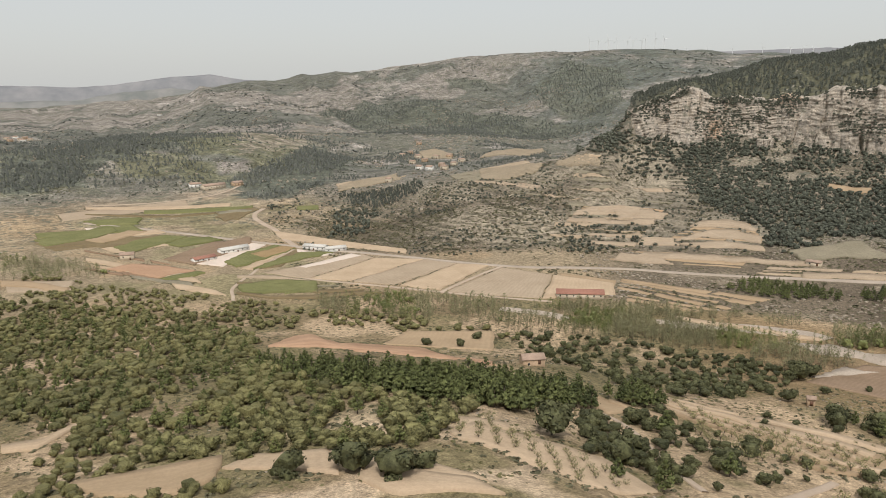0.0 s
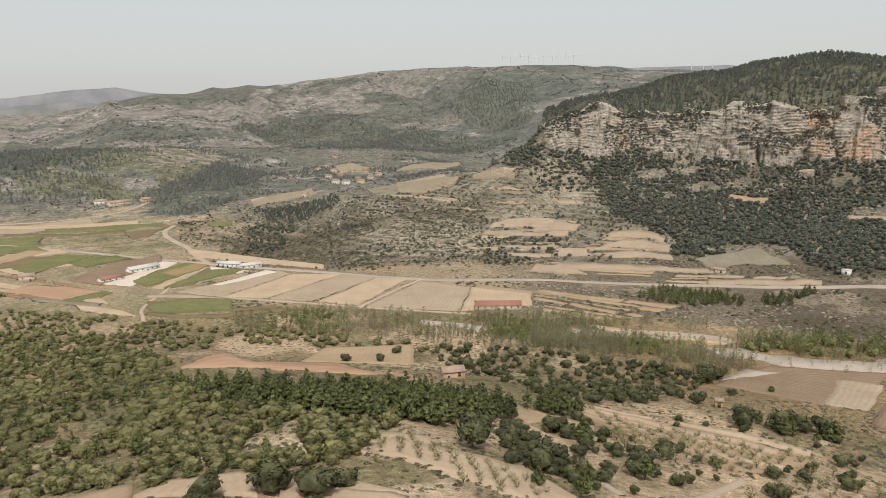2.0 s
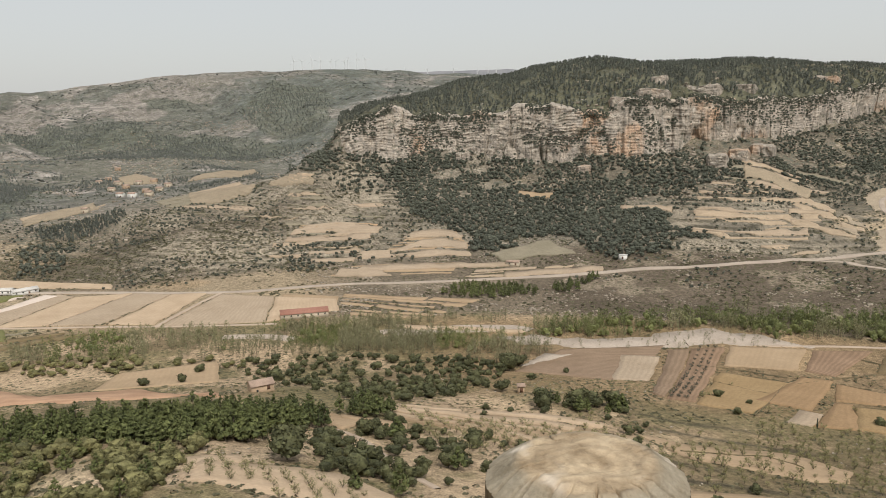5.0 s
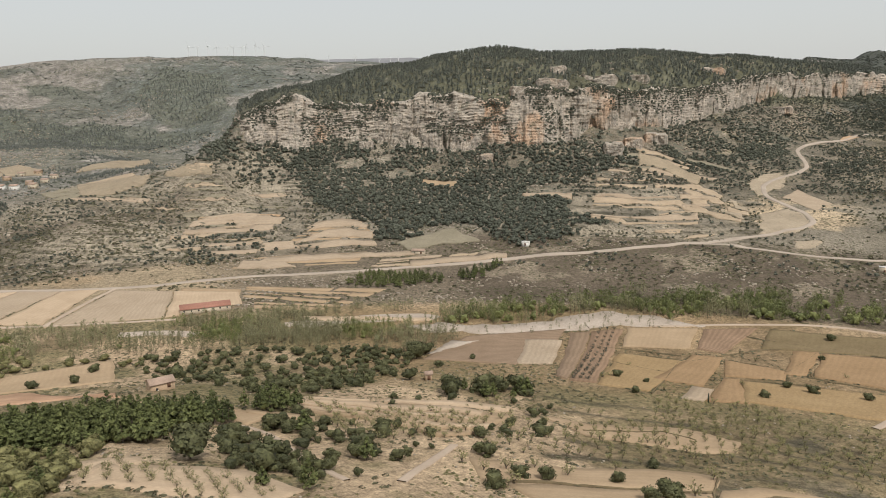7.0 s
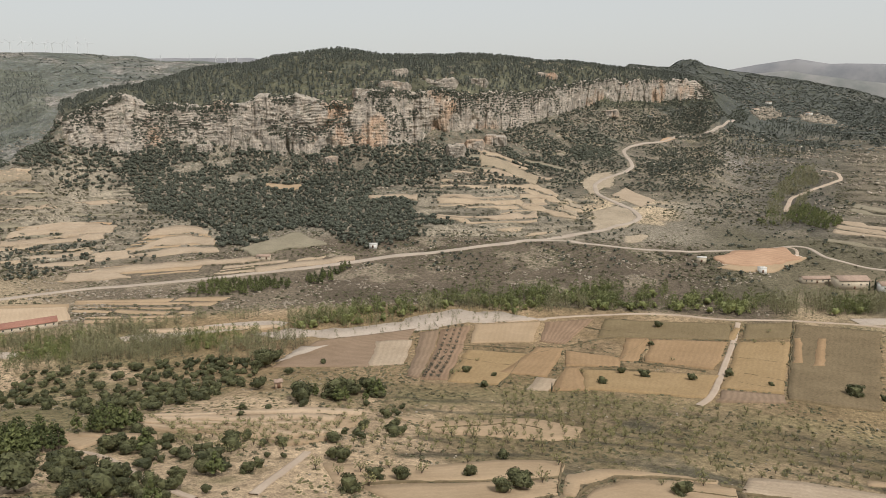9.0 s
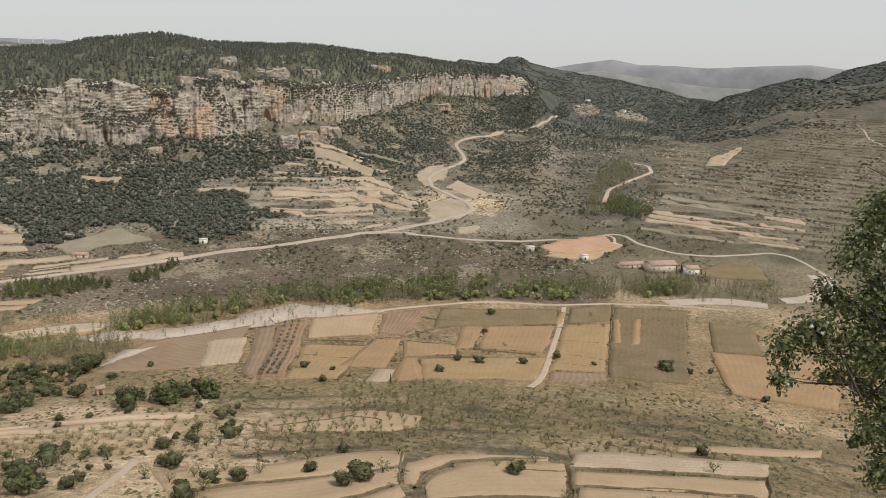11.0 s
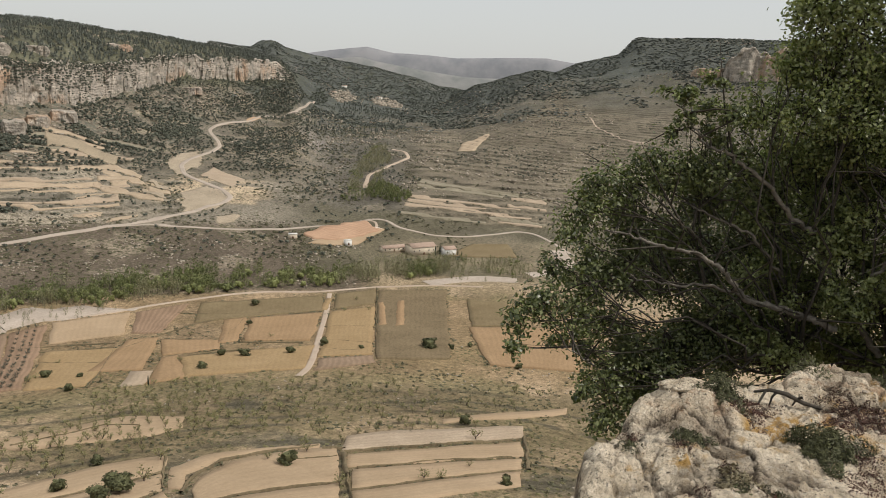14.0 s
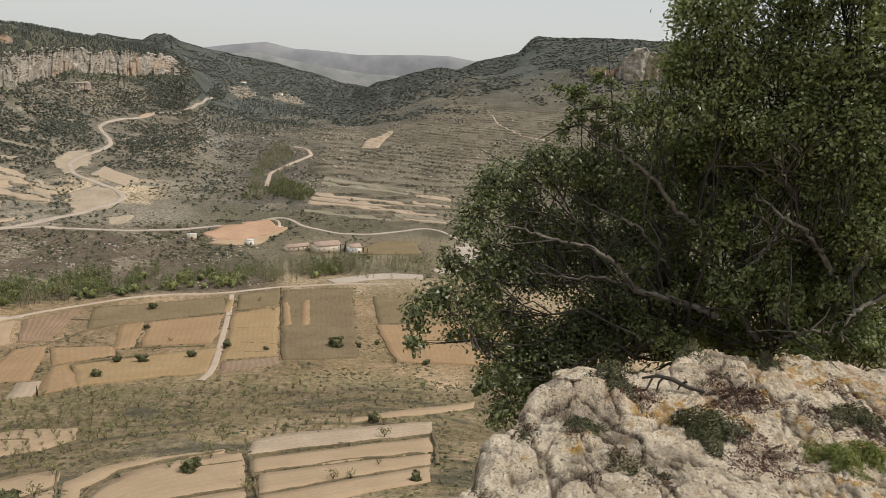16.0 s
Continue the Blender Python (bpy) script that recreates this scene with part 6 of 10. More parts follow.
field("cut", [(649, 575.4), (641, 558.4), (639.6, 547.7), (642.6, 540.7)], [(626.5, 557.1), (629.4, 549.4), (630.5, 540.3), (627.8, 528)])
field("bench", [(631.8, 622.8), (630.7, 590.9), (624.5, 556), (628.4, 531.7)], [(615.2, 611.4), (613.4, 577.9), (613.4, 547.8), (618.1, 522.9)])
field("tan", [(94.5, 306.1), (102.5, 300.3), (109.9, 293), (117.4, 286)], [(93.3, 303.3), (101.1, 297.3), (108.2, 289.9), (115.8, 283.5)])
field("tan", [(124.7, 285.2), (136.9, 270.6), (152.6, 262.7), (167.5, 252.8)], [(122.3, 281.6), (133.9, 266.6), (147.3, 255.8), (162, 246.8)])
field("tan", [(93.3, 303.3), (112.9, 284.3), (132.2, 265.7), (152, 248.6)], [(91.8, 300), (109.9, 279), (126.7, 257.3), (145.6, 241.4)])
field("tan", [(91.5, 299.5), (108.5, 277.9), (124.1, 255.6), (141.3, 238.5)], [(90.5, 297.3), (107.3, 275.8), (121.5, 251.6), (138.1, 234.8)])
field("tan", [(89.6, 295.3), (98.6, 283.2), (106.6, 269.8), (114.5, 257)], [(88.9, 293.6), (97.2, 280.4), (105.3, 267.6), (112.1, 253)])
field("tan", [(118.6, 245.3), (123.8, 233.7), (133.6, 230.9), (145.4, 230.7)], [(116.2, 241.7), (121.4, 230.8), (130, 226.4), (141.7, 226.6)])
field("sand", [(88.1, 291.6), (97.2, 278.2), (105.1, 262.9), (112.4, 247.9)], [(87.5, 290.4), (95.8, 275.4), (103.9, 261.2), (109.9, 243.9)])
field("sand", [(114, 234.6), (118.8, 225.1), (126.7, 221.5), (137, 221.4)], [(112.1, 232), (116.3, 221.7), (124.4, 219), (135.1, 219.9)])
field("sand", [(52.6, 298.7), (56.4, 296.9), (61.1, 299.2), (65.3, 298.9)], [(51.6, 293.8), (55.7, 293.8), (59.9, 294.1), (64, 293.5)])
field("sand", [(67.6, 296.7), (74.3, 287), (82, 281.2), (89.4, 274.4)], [(66.1, 290.6), (72.6, 280.9), (79.9, 274.4), (86.1, 264.8)])
field("bench", [(602.4, 724.5), (618.9, 702.8), (643.6, 690.4), (675.6, 684.9)], [(595.8, 717.2), (617.3, 700.9), (641.6, 687.7), (673.3, 681.4)])
field("bench", [(590.1, 711.4), (599.8, 692.7), (615.3, 681.1), (631.2, 669.7)], [(582.7, 703), (598.1, 691), (609, 673.9), (624.9, 662.5)])
field("bench", [(640.3, 668.8), (666.1, 671), (691.8, 672.2), (709.3, 664.9)], [(633.8, 660.6), (656.7, 659.6), (680.5, 658.7), (701, 654.1)])
field("dun", [(559.6, 677.5), (582.9, 658.6), (604.9, 638.5), (641, 632.4)], [(557.5, 675.3), (576.3, 651.2), (600.9, 633.8), (639.8, 630.3)])
field("bench", [(648.4, 636.1), (656.9, 631.9), (668.3, 630.4), (677.4, 626.5)], [(641.1, 626.7), (647.9, 620.8), (655.3, 615.3), (669.5, 616.2)])
field("bench", [(556.6, 675), (574.6, 647.7), (597.6, 626.5), (635.1, 619.5)], [(542.8, 659.1), (562.3, 633.6), (590.9, 618.4), (624, 606.7)])
field("bench", [(645.9, 615), (651.9, 613.2), (651.7, 605.5), (662.2, 607.8)], [(633.2, 600.5), (635.8, 595.5), (641.2, 593.1), (651.1, 594.7)])
field("bench", [(530.8, 645.2), (558.7, 631.9), (585.4, 616.4), (611.7, 600)], [(527.8, 642), (555.8, 628.6), (578, 608.3), (609.9, 597.6)])
field("dun", [(621.9, 605.6), (631.3, 601.4), (635.6, 592.4), (651, 593.7)], [(613.8, 596.7), (625.3, 594.5), (634, 589.7), (645.5, 587.3)])
field("bench", [(569.9, 585), (598.7, 591.1), (611.6, 580.9), (621, 567.5)], [(566.2, 580.7), (596.9, 588.7), (609.9, 578.5), (619.9, 565.5)])
field("dun", [(513.2, 626.2), (517.8, 611.4), (524.5, 599.2), (531.8, 588.1)], [(506.3, 618.3), (515, 608.3), (519, 593), (531, 587)])
field("dun", [(533.6, 588.3), (553.3, 577.6), (583.3, 576.7), (610.3, 571.6)], [(529.7, 583.5), (546.2, 569.1), (571.6, 563.4), (592.6, 552.7)])
field("bench", [(504.2, 616.4), (519.9, 580.4), (546.9, 557.9), (583.2, 544.3)], [(499.6, 611.3), (514.6, 574.3), (546.2, 556.6), (576.2, 536.6)])
field("bench", [(712.9, 775.5), (721, 761.6), (730.2, 749), (744.2, 741.5)], [(701.3, 771.2), (709.9, 755.9), (721.9, 744.4), (735.5, 734.8)])
field("dun", [(743.3, 738.6), (751.7, 732.7), (759.3, 726.1), (761.6, 714.3)], [(738.8, 735.3), (747, 728.4), (754.4, 720.7), (757.7, 709.3)])
field("lea", [(689.8, 765.8), (700.1, 756.4), (704, 740.4), (717.7, 734.7)], [(675.9, 759.1), (686.9, 749.1), (694.1, 735.1), (704.8, 724.9)])
field("bench", [(720.8, 734.2), (730.2, 729.9), (738.3, 724.3), (747, 719.3)], [(709.9, 726.1), (718.5, 720.1), (727.7, 714.7), (738.1, 710.3)])
field("lea", [(648.5, 743.7), (660, 735.8), (669.8, 725.7), (681.1, 717.5)], [(640.7, 740.2), (653.2, 732.6), (663.9, 723), (674.5, 713.1)])
field("dun", [(629, 734.6), (643.1, 723.5), (658, 713.4), (670.5, 700.5)], [(621.5, 728.9), (638, 720.1), (654.3, 711.1), (667.6, 698.6)])
field("dun", [(679.3, 702.6), (702.5, 699), (719.7, 688.8), (743.1, 684.3)], [(671.1, 696.4), (696.6, 694), (715.5, 684.4), (739.5, 679.2)])
field("sand", [(155.2, 833.6), (170.1, 828.4), (186.2, 827.2), (201.5, 822.1)], [(153.4, 828.7), (167.9, 822.1), (184.9, 826), (200.6, 822.3)])
field("earth", [(208.3, 818.9), (217, 814.3), (226, 810.4), (233.8, 802.1)], [(206.4, 818.6), (215.1, 814.1), (224.1, 810.1), (231.6, 801.2)])
field("sand", [(152, 828.2), (172.2, 819.7), (193.8, 815.7), (214.6, 805.9)], [(149.1, 824.3), (168.9, 814.5), (190.3, 810.5), (209.8, 796.7)])
field("sand", [(146.4, 817.4), (166.8, 809), (189.9, 809.8), (209.8, 795.2)], [(144, 812.6), (165.2, 808.6), (186.9, 803.9), (207.9, 794.2)])
field("sand", [(212.3, 794.6), (216.2, 792.8), (219.8, 790.3), (223.6, 788.5)], [(209.4, 793.1), (213.2, 791.4), (217, 789.6), (220.8, 787.8)])
field("sand", [(265.4, 761.9), (273.8, 754.5), (283, 748.8), (293.8, 746.9)], [(259, 755.3), (270.2, 751.3), (281.2, 746.5), (291.7, 740.3)])
field("sand", [(296.6, 746.6), (297.8, 744.6), (299.5, 743.9), (302.4, 745.7)], [(295.4, 740.3), (297, 738.2), (299.6, 738.6), (302, 738.4)])
field("sand", [(258.1, 754.1), (265, 753.9), (271.2, 751.7), (277.4, 749.4)], [(253.1, 752.1), (260.3, 750.4), (266.7, 746.7), (273.4, 743.5)])
field("sand", [(276.8, 746.7), (285.5, 744.2), (293.4, 739.6), (301.8, 736.2)], [(273.9, 743.3), (282.6, 737.9), (291.6, 732.9), (301.3, 729.7)])
field("sand", [(248.3, 747.2), (262.7, 744.5), (276.1, 738.8), (288.4, 729.7)], [(243.4, 743.1), (258.8, 740), (273.9, 735.3), (288.1, 727.6)])
field("sand", [(292.3, 728.2), (295.4, 727.7), (298.4, 727.2), (301.2, 726)], [(291.5, 724.1), (294.8, 723.5), (297.3, 721), (300.6, 720.4)])
field("sand", [(239.3, 744.4), (250, 738), (260.6, 731.4), (272.7, 728.5)], [(236.2, 740.4), (247.4, 734.6), (259.1, 729.8), (271.2, 725.4)])
field("sand", [(279.3, 728.2), (285.5, 722.8), (293, 720.6), (300.8, 718.8)], [(277.6, 724.4), (285.1, 720.8), (292.1, 715.8), (299.8, 712.6)])
field("sand", [(230.3, 735.9), (245.1, 731.1), (259.9, 725.2), (274.1, 717.1)], [(228.3, 735.1), (243.9, 730.8), (258.2, 722.3), (273.3, 715.3)])
field("sand", [(277.8, 714.3), (283.7, 708.4), (291.8, 707.9), (297.1, 700.7)], [(276.2, 709.9), (282.5, 703.8), (289.1, 698.3), (296.9, 695.7)])
field("sand", [(225.5, 735.3), (239.7, 727.9), (253.5, 719), (267.9, 711.7)], [(219.1, 724.7), (234.5, 719.2), (250.5, 714.5), (265.4, 706.2)])
field("sand", [(273.6, 710.9), (279.1, 701.6), (287.7, 699.6), (295.3, 695)], [(270.3, 703), (278.6, 699), (285.5, 692), (293.7, 687.8)])
field("sand", [(176.2, 691.5), (191.1, 688.8), (206, 685.1), (219.8, 677.5)], [(173.1, 691), (187.6, 686.5), (202.1, 681.1), (217.2, 676.4)])
field("sand", [(225.3, 675.8), (240.8, 670.4), (255.6, 662.2), (271.1, 655.3)], [(221.5, 673.1), (236.8, 665.9), (252.5, 659.5), (268, 652)])
field("sand", [(166.7, 686.2), (194.8, 676.2), (224, 666.4), (253.3, 653.9)], [(165, 685.3), (193.4, 675.9), (222.1, 663.8), (251.4, 651.3)])
field("sand", [(161.2, 683.7), (172.9, 678.3), (185.6, 675.6), (197.9, 670.8)], [(156.1, 679.3), (168.5, 675.7), (181.1, 671.8), (193.7, 667.6)])
field("sand", [(202.4, 670.7), (221.5, 661.5), (241.7, 654.4), (260.4, 642.6)], [(196.7, 666.1), (216, 656.3), (235.6, 646.3), (255.9, 637.3)])
field("sand", [(152.2, 675.2), (168.2, 670.8), (184.4, 665.9), (200.6, 659.9)], [(149, 674), (164.8, 668.5), (180.7, 661.9), (197.5, 657.1)])
field("sand", [(210.4, 653.7), (223.9, 645.4), (239.3, 641.8), (252.7, 632.7)], [(208, 651.3), (222.2, 644.7), (236.9, 638.8), (250.7, 630.4)])
field("lea", [(167.1, 973.3), (181.6, 927.9), (201.3, 912.1), (232.5, 943.1)], [(165.2, 964.1), (181.3, 927.1), (201, 911.3), (230.1, 933.3)])
field("lea", [(165, 963.3), (174.8, 937.6), (185.5, 919.6), (198, 910.3)], [(161.9, 946.7), (172.7, 927.9), (183.6, 910.8), (196.2, 902.4)])
field("bench", [(161.8, 946.7), (173.4, 926.9), (185, 908.9), (197.5, 896.4)], [(160, 937.7), (170.9, 914.9), (182.8, 898.7), (196.3, 890.9)])
field("lea", [(159, 932.8), (174.5, 906), (192.2, 891.8), (215.9, 902.9)], [(156.7, 921.6), (172.3, 895.9), (189.9, 881.8), (215, 899)])
field("lea", [(234.2, 893.3), (245.5, 892.8), (256.1, 889.8), (268.1, 890.5)], [(231.6, 883.2), (243.4, 885), (255.4, 886.6), (264.8, 878.8)])
field("lea", [(152.9, 903.4), (171, 884.1), (190.1, 870.6), (215.2, 881.7)], [(152.7, 902.7), (169.2, 875.7), (188.2, 862.3), (215, 880.9)])
field("dun", [(221, 884.3), (235.9, 884.6), (251.7, 886.9), (265.1, 879.6)], [(220.2, 881.2), (233.9, 876.9), (247.9, 873), (263, 871.9)])
field("dun", [(150.6, 891.8), (166.5, 877.8), (182.1, 862.8), (204.2, 876.2)], [(150.3, 891), (164.6, 868.7), (181.1, 858.3), (201.9, 866.3)])
field("lea", [(147, 874.9), (160.5, 855.4), (175.9, 846.2), (194.9, 852.2)], [(145.4, 866.6), (160.2, 854.7), (175.7, 845.5), (193.7, 847)])
field("lea", [(199.2, 852), (218.6, 854.3), (235.6, 845), (252.2, 833.8)], [(199, 851.2), (216.5, 845.4), (232.9, 834.7), (249.3, 823.6)])
field("sand", [(145.5, 607.3), (165.5, 594.9), (184.6, 579.1), (204.8, 566.2)], [(143.9, 603.2), (161.8, 588.1), (179.5, 572.5), (198.2, 559.7)])
field("sand", [(208.9, 564.6), (219, 556.3), (230.4, 551.2), (240, 541.9)], [(202, 559.4), (211.7, 552.5), (220.8, 543.9), (230.1, 536.2)])
field("sand", [(143, 600.1), (166.4, 584.1), (189.1, 565.5), (211.1, 545)], [(142.3, 598.6), (163.5, 578.9), (184.9, 559.9), (207.3, 543.8)])
field("sand", [(213.7, 546.8), (217.4, 540.9), (223.3, 540.2), (227.5, 535.6)], [(204.7, 539.9), (209, 536.6), (213.5, 533.8), (217.6, 529.9)])
field("sand", [(139.6, 590.5), (159.6, 571.3), (179.9, 553.5), (201.2, 538.5)], [(139.4, 590), (158.8, 571), (178.3, 552.4), (198, 534.9)])
field("sand", [(136.9, 582.5), (144.5, 576.9), (151.3, 568.8), (158.1, 560.6)], [(135.4, 578.6), (141.8, 570.7), (148.3, 563.8), (154.8, 556.8)])
field("sand", [(161.6, 562.8), (171, 552.5), (180.2, 541.7), (190.3, 533.5)], [(157.5, 556.5), (166.1, 546.2), (175.2, 537.6), (184.2, 528.9)])
field("sand", [(195.2, 528.6), (199.1, 528.7), (201.7, 525.6), (203.8, 521.1)], [(190.7, 526.6), (193.4, 524), (195.9, 521.1), (198.7, 518.9)])
field("sand", [(137.7, 556.1), (145.1, 552.1), (152, 546.7), (159, 541.1)], [(137.1, 553.7), (143.6, 547.4), (150.7, 542.9), (157.7, 537.9)])
field("sand", [(163.9, 540.2), (173.5, 533), (183.4, 526.1), (193.5, 519.9)], [(161.4, 535.3), (170.6, 527.8), (180.2, 521.6), (190.4, 516.9)])
field("sand", [(135.9, 549.4), (151.1, 538.3), (166.6, 528.1), (181.8, 516.5)], [(133.7, 541.3), (148.2, 530.6), (163, 520.7), (178.6, 512.5)])
field("dun", [(274.9, 629.9), (290.7, 620.2), (308, 613.1), (325.3, 605.5)], [(270.1, 624.9), (286.2, 616.4), (303.1, 608.9), (320.6, 601.9)])
field("bench", [(331.4, 601.5), (340.3, 599.9), (346.5, 593.6), (354.8, 590.7)], [(327.4, 598.9), (335.1, 595.3), (342.2, 590.6), (350.1, 587.3)])
field("bench", [(267.9, 623.2), (275.5, 617.3), (284.3, 614), (293.3, 611)], [(266, 620.9), (274.5, 617.1), (283, 613.3), (291.6, 609.3)])
field("bench", [(339.8, 592.6), (342.1, 589.2), (346.2, 588.9), (348.2, 585)], [(333.7, 587.3), (337.2, 585.9), (340, 583.6), (343.5, 582.2)])
field("bench", [(260.9, 614.8), (275.7, 610.2), (290.5, 605.2), (304.9, 598.7)], [(257.9, 612.2), (271.9, 606.2), (286.1, 600.2), (300.4, 593.9)])
field("bench", [(308.6, 594.9), (319, 589.4), (330.8, 586.2), (340.8, 579.8)], [(303.9, 591.4), (314.5, 586.5), (325.3, 581.9), (335.8, 576.6)])
field("bench", [(528.5, 547.7), (535.3, 542.9), (545.8, 541.9), (551, 535.5)], [(522.3, 539), (528.8, 535.4), (536.1, 532.7), (544.4, 530.9)])
field("bench", [(544.2, 520.6), (553.5, 518.5), (562.3, 515.9), (569.6, 511.8)], [(529.7, 510.5), (536.9, 508.5), (546, 508.3), (552.3, 505.3)])
field("lea", [(48.3, 1163.4), (77.4, 1070), (103.6, 1002.2), (128.3, 952.7)], [(44.8, 1141.4), (74.6, 1063.7), (101.3, 1000.7), (125.2, 944.7)])
field("lea", [(43.2, 1128.6), (69.5, 1071.5), (92.2, 1006), (113.8, 960.4)], [(39.7, 1111.1), (65.7, 1055), (88.9, 998.4), (110.7, 954.9)])
field("dun", [(37.4, 1078.7), (68.1, 1039.2), (94.4, 977), (119.9, 937.8)], [(34.3, 1068.5), (64.2, 1020.6), (90.7, 965.4), (115.6, 922.7)])
field("lea", [(26.7, 1039.3), (59.8, 990.1), (89.1, 933.8), (117.1, 896.8)], [(24.6, 1031.3), (57.9, 989.3), (87.1, 930.8), (114.5, 889.2)])
field("bench", [(119.1, 893.3), (131.1, 873.6), (143.5, 860), (155.8, 847.9)], [(117.7, 891.9), (129.8, 873), (142.5, 860.9), (154.6, 848.1)])
field("bench", [(166.9, 792.3), (183.7, 790.7), (198.9, 782.7), (215.2, 779.8)], [(165.9, 791.7), (182.2, 788.2), (197.2, 780.2), (212.7, 774.7)])
field("dun", [(197.3, 776.5), (203, 775.8), (207.8, 772.3), (212.7, 768.9)], [(194.7, 770), (199.7, 767.3), (204.7, 764.6), (210.4, 764.5)])
field("bench", [(116.7, 786.3), (130.8, 787.6), (144.2, 784.6), (156.5, 776.6)], [(115, 781), (128.5, 780.3), (141.5, 776.7), (154.2, 772.1)])
field("bench", [(147, 765.2), (163.8, 753.5), (181.2, 746), (199.5, 743.4)], [(146.3, 764.6), (162.8, 751.7), (180, 744.3), (198.4, 742.4)])
field("dun", [(146.6, 752.9), (162.7, 746.2), (179.2, 742.4), (195.6, 738.3)], [(142.8, 739.5), (158.8, 734.9), (174.7, 729.9), (191, 727.2)])
field("bench", [(107.1, 750.2), (117.4, 745.9), (128, 744.2), (138.7, 742.9)], [(105.7, 749), (115.8, 744.2), (126, 740.6), (135.8, 735.5)])
field("dun", [(143.6, 728.1), (157.7, 725.8), (171, 720.1), (185.1, 718)], [(139.6, 715.8), (153.1, 712.4), (166.2, 707.5), (179.4, 703.6)])
field("lea", [(953.7, 378.7), (931, 324.2), (915.7, 275.4), (909.9, 231.4)], [(921, 368.2), (911.2, 319.1), (909.9, 274.6), (895.7, 228)])
field("lea", [(908.1, 228.8), (912.1, 219.1), (903.5, 206.3), (911.2, 197.6)], [(906.5, 228.5), (905.8, 217.6), (900.3, 205.6), (901, 195.2)])
field("lea", [(913.6, 365.8), (905.1, 323.7), (911.9, 287.9), (895.2, 245.8)], [(897.1, 361.4), (896.8, 322.2), (890.4, 282.1), (882.7, 242.9)])
field("dun", [(889.5, 236.2), (894.5, 222.8), (896.3, 208.6), (899.4, 194.7)], [(883.9, 235.2), (889.1, 221.7), (884.7, 205.9), (883.2, 191)])
field("dun", [(859.4, 232.6), (864, 217.9), (867.7, 202.9), (865.7, 186.8)], [(855.6, 231.8), (858.7, 216.7), (854.9, 199.9), (855.3, 184.4)])
field("dun", [(838.7, 344.7), (847.4, 302.1), (843.1, 255.8), (850.7, 214.2)], [(831.5, 343.6), (830.2, 297.2), (837.8, 254.9), (846.9, 213.5)])
field("dun", [(823.7, 342), (823.2, 309.6), (828.2, 279.7), (830.7, 249.3)], [(813.1, 339.3), (816.3, 308.3), (819.3, 277.7), (825.5, 248.4)])
field("dun", [(807.8, 338), (811.6, 288.4), (823.4, 242.4), (833.3, 196.1)], [(791.1, 333), (805.5, 287.6), (816, 240.9), (824.6, 194.1)])
field("lea", [(812.9, 241), (818.8, 220.1), (819.9, 197.9), (819, 175.7)], [(802.2, 238.6), (810.2, 218.2), (812.1, 196.2), (811.9, 174)])
field("lea", [(769.7, 328.6), (774.6, 297.1), (788.6, 269.1), (796.8, 238.9)], [(757.7, 325.2), (767.4, 295.7), (779.4, 266.9), (789.7, 237.4)])
field("dun", [(806.8, 227.8), (807.6, 211), (811.5, 195.3), (809.5, 178.2)], [(799.1, 225.8), (803.3, 210.1), (804.5, 193.6), (803.2, 176.7)])
field("lea", [(776.6, 751), (792.5, 737), (806, 720.7), (813.8, 699)], [(759.7, 737.6), (777.4, 725.7), (788, 707.3), (803.4, 692.6)])
field("dun", [(672.4, 723.3), (694.4, 704.7), (723.4, 691.2), (750.8, 674.5)], [(663.3, 715.4), (686.3, 698.2), (716.2, 686.2), (742.8, 669)])
field("dun", [(258.8, 760.0), (279.0, 759.7), (296.0, 749.8), (306.1, 728.4)], [(246.1, 750.1), (265.4, 744.2), (284.0, 735.9), (301.4, 724.9)], 0.5)
field("dun", [(231.7, 725.4), (260.9, 739.8), (283.8, 729.3), (300.4, 705.1)], [(222.5, 715.0), (251.7, 723.9), (273.1, 707.6), (290.3, 681.9)], 0.5)
field("dun", [(224.0, 711.4), (260.3, 706.0), (287.7, 675.9)], [(234.5, 691.8), (260.8, 682.3), (283.8, 664.3)], 0.5)
field("dun", [(195.7, 725.3), (221.9, 722.1)], [(182.0, 709.8), (220.7, 701.2)], 0.5)
field("dun", [(183.6, 687.3), (228.1, 673.9), (270.2, 652.0), (310.1, 625.2)], [(170.4, 677.3), (216.4, 661.1), (262.2, 641.9), (306.9, 618.8)], 0.5)
field("dun", [(162.7, 687.3), (194.9, 671.8)], [(152.7, 667.9), (198.9, 651.1)], 0.5)
field("dun", [(292.4, 607.0), (334.2, 590.6), (374.1, 570.2)], [(286.8, 595.5), (328.4, 580.3), (369.1, 562.4)], 0.5)
field("lea", [(303.8, 661.1), (335.6, 663.4), (367.5, 663.5)], [(302.6, 633.9), (338.8, 628.9), (371.0, 614.4)], 0.5)
field("dun", [(190.1, 815.7), (215.4, 812.9), (236.3, 794.6)], [(183.1, 787.6), (205.3, 782.8), (228.1, 778.5)], 0.5)
field("fallow", [(701.5, 763.1), (721.2, 726.0), (732.2, 684.4)], [(672.8, 731.0), (698.0, 703.6), (707.3, 664.8)], 0.5)
field("dun", [(498.0, 730.2), (540.9, 696.4)], [(495.1, 720.3), (532.5, 683.4)], 0.5)
field("fallow", [(59.5, 1206.8), (103.0, 1147.0), (136.3, 1046.5)], [(52.8, 1071.1), (89.7, 1028.0), (124.3, 1010.3)], 0.5)
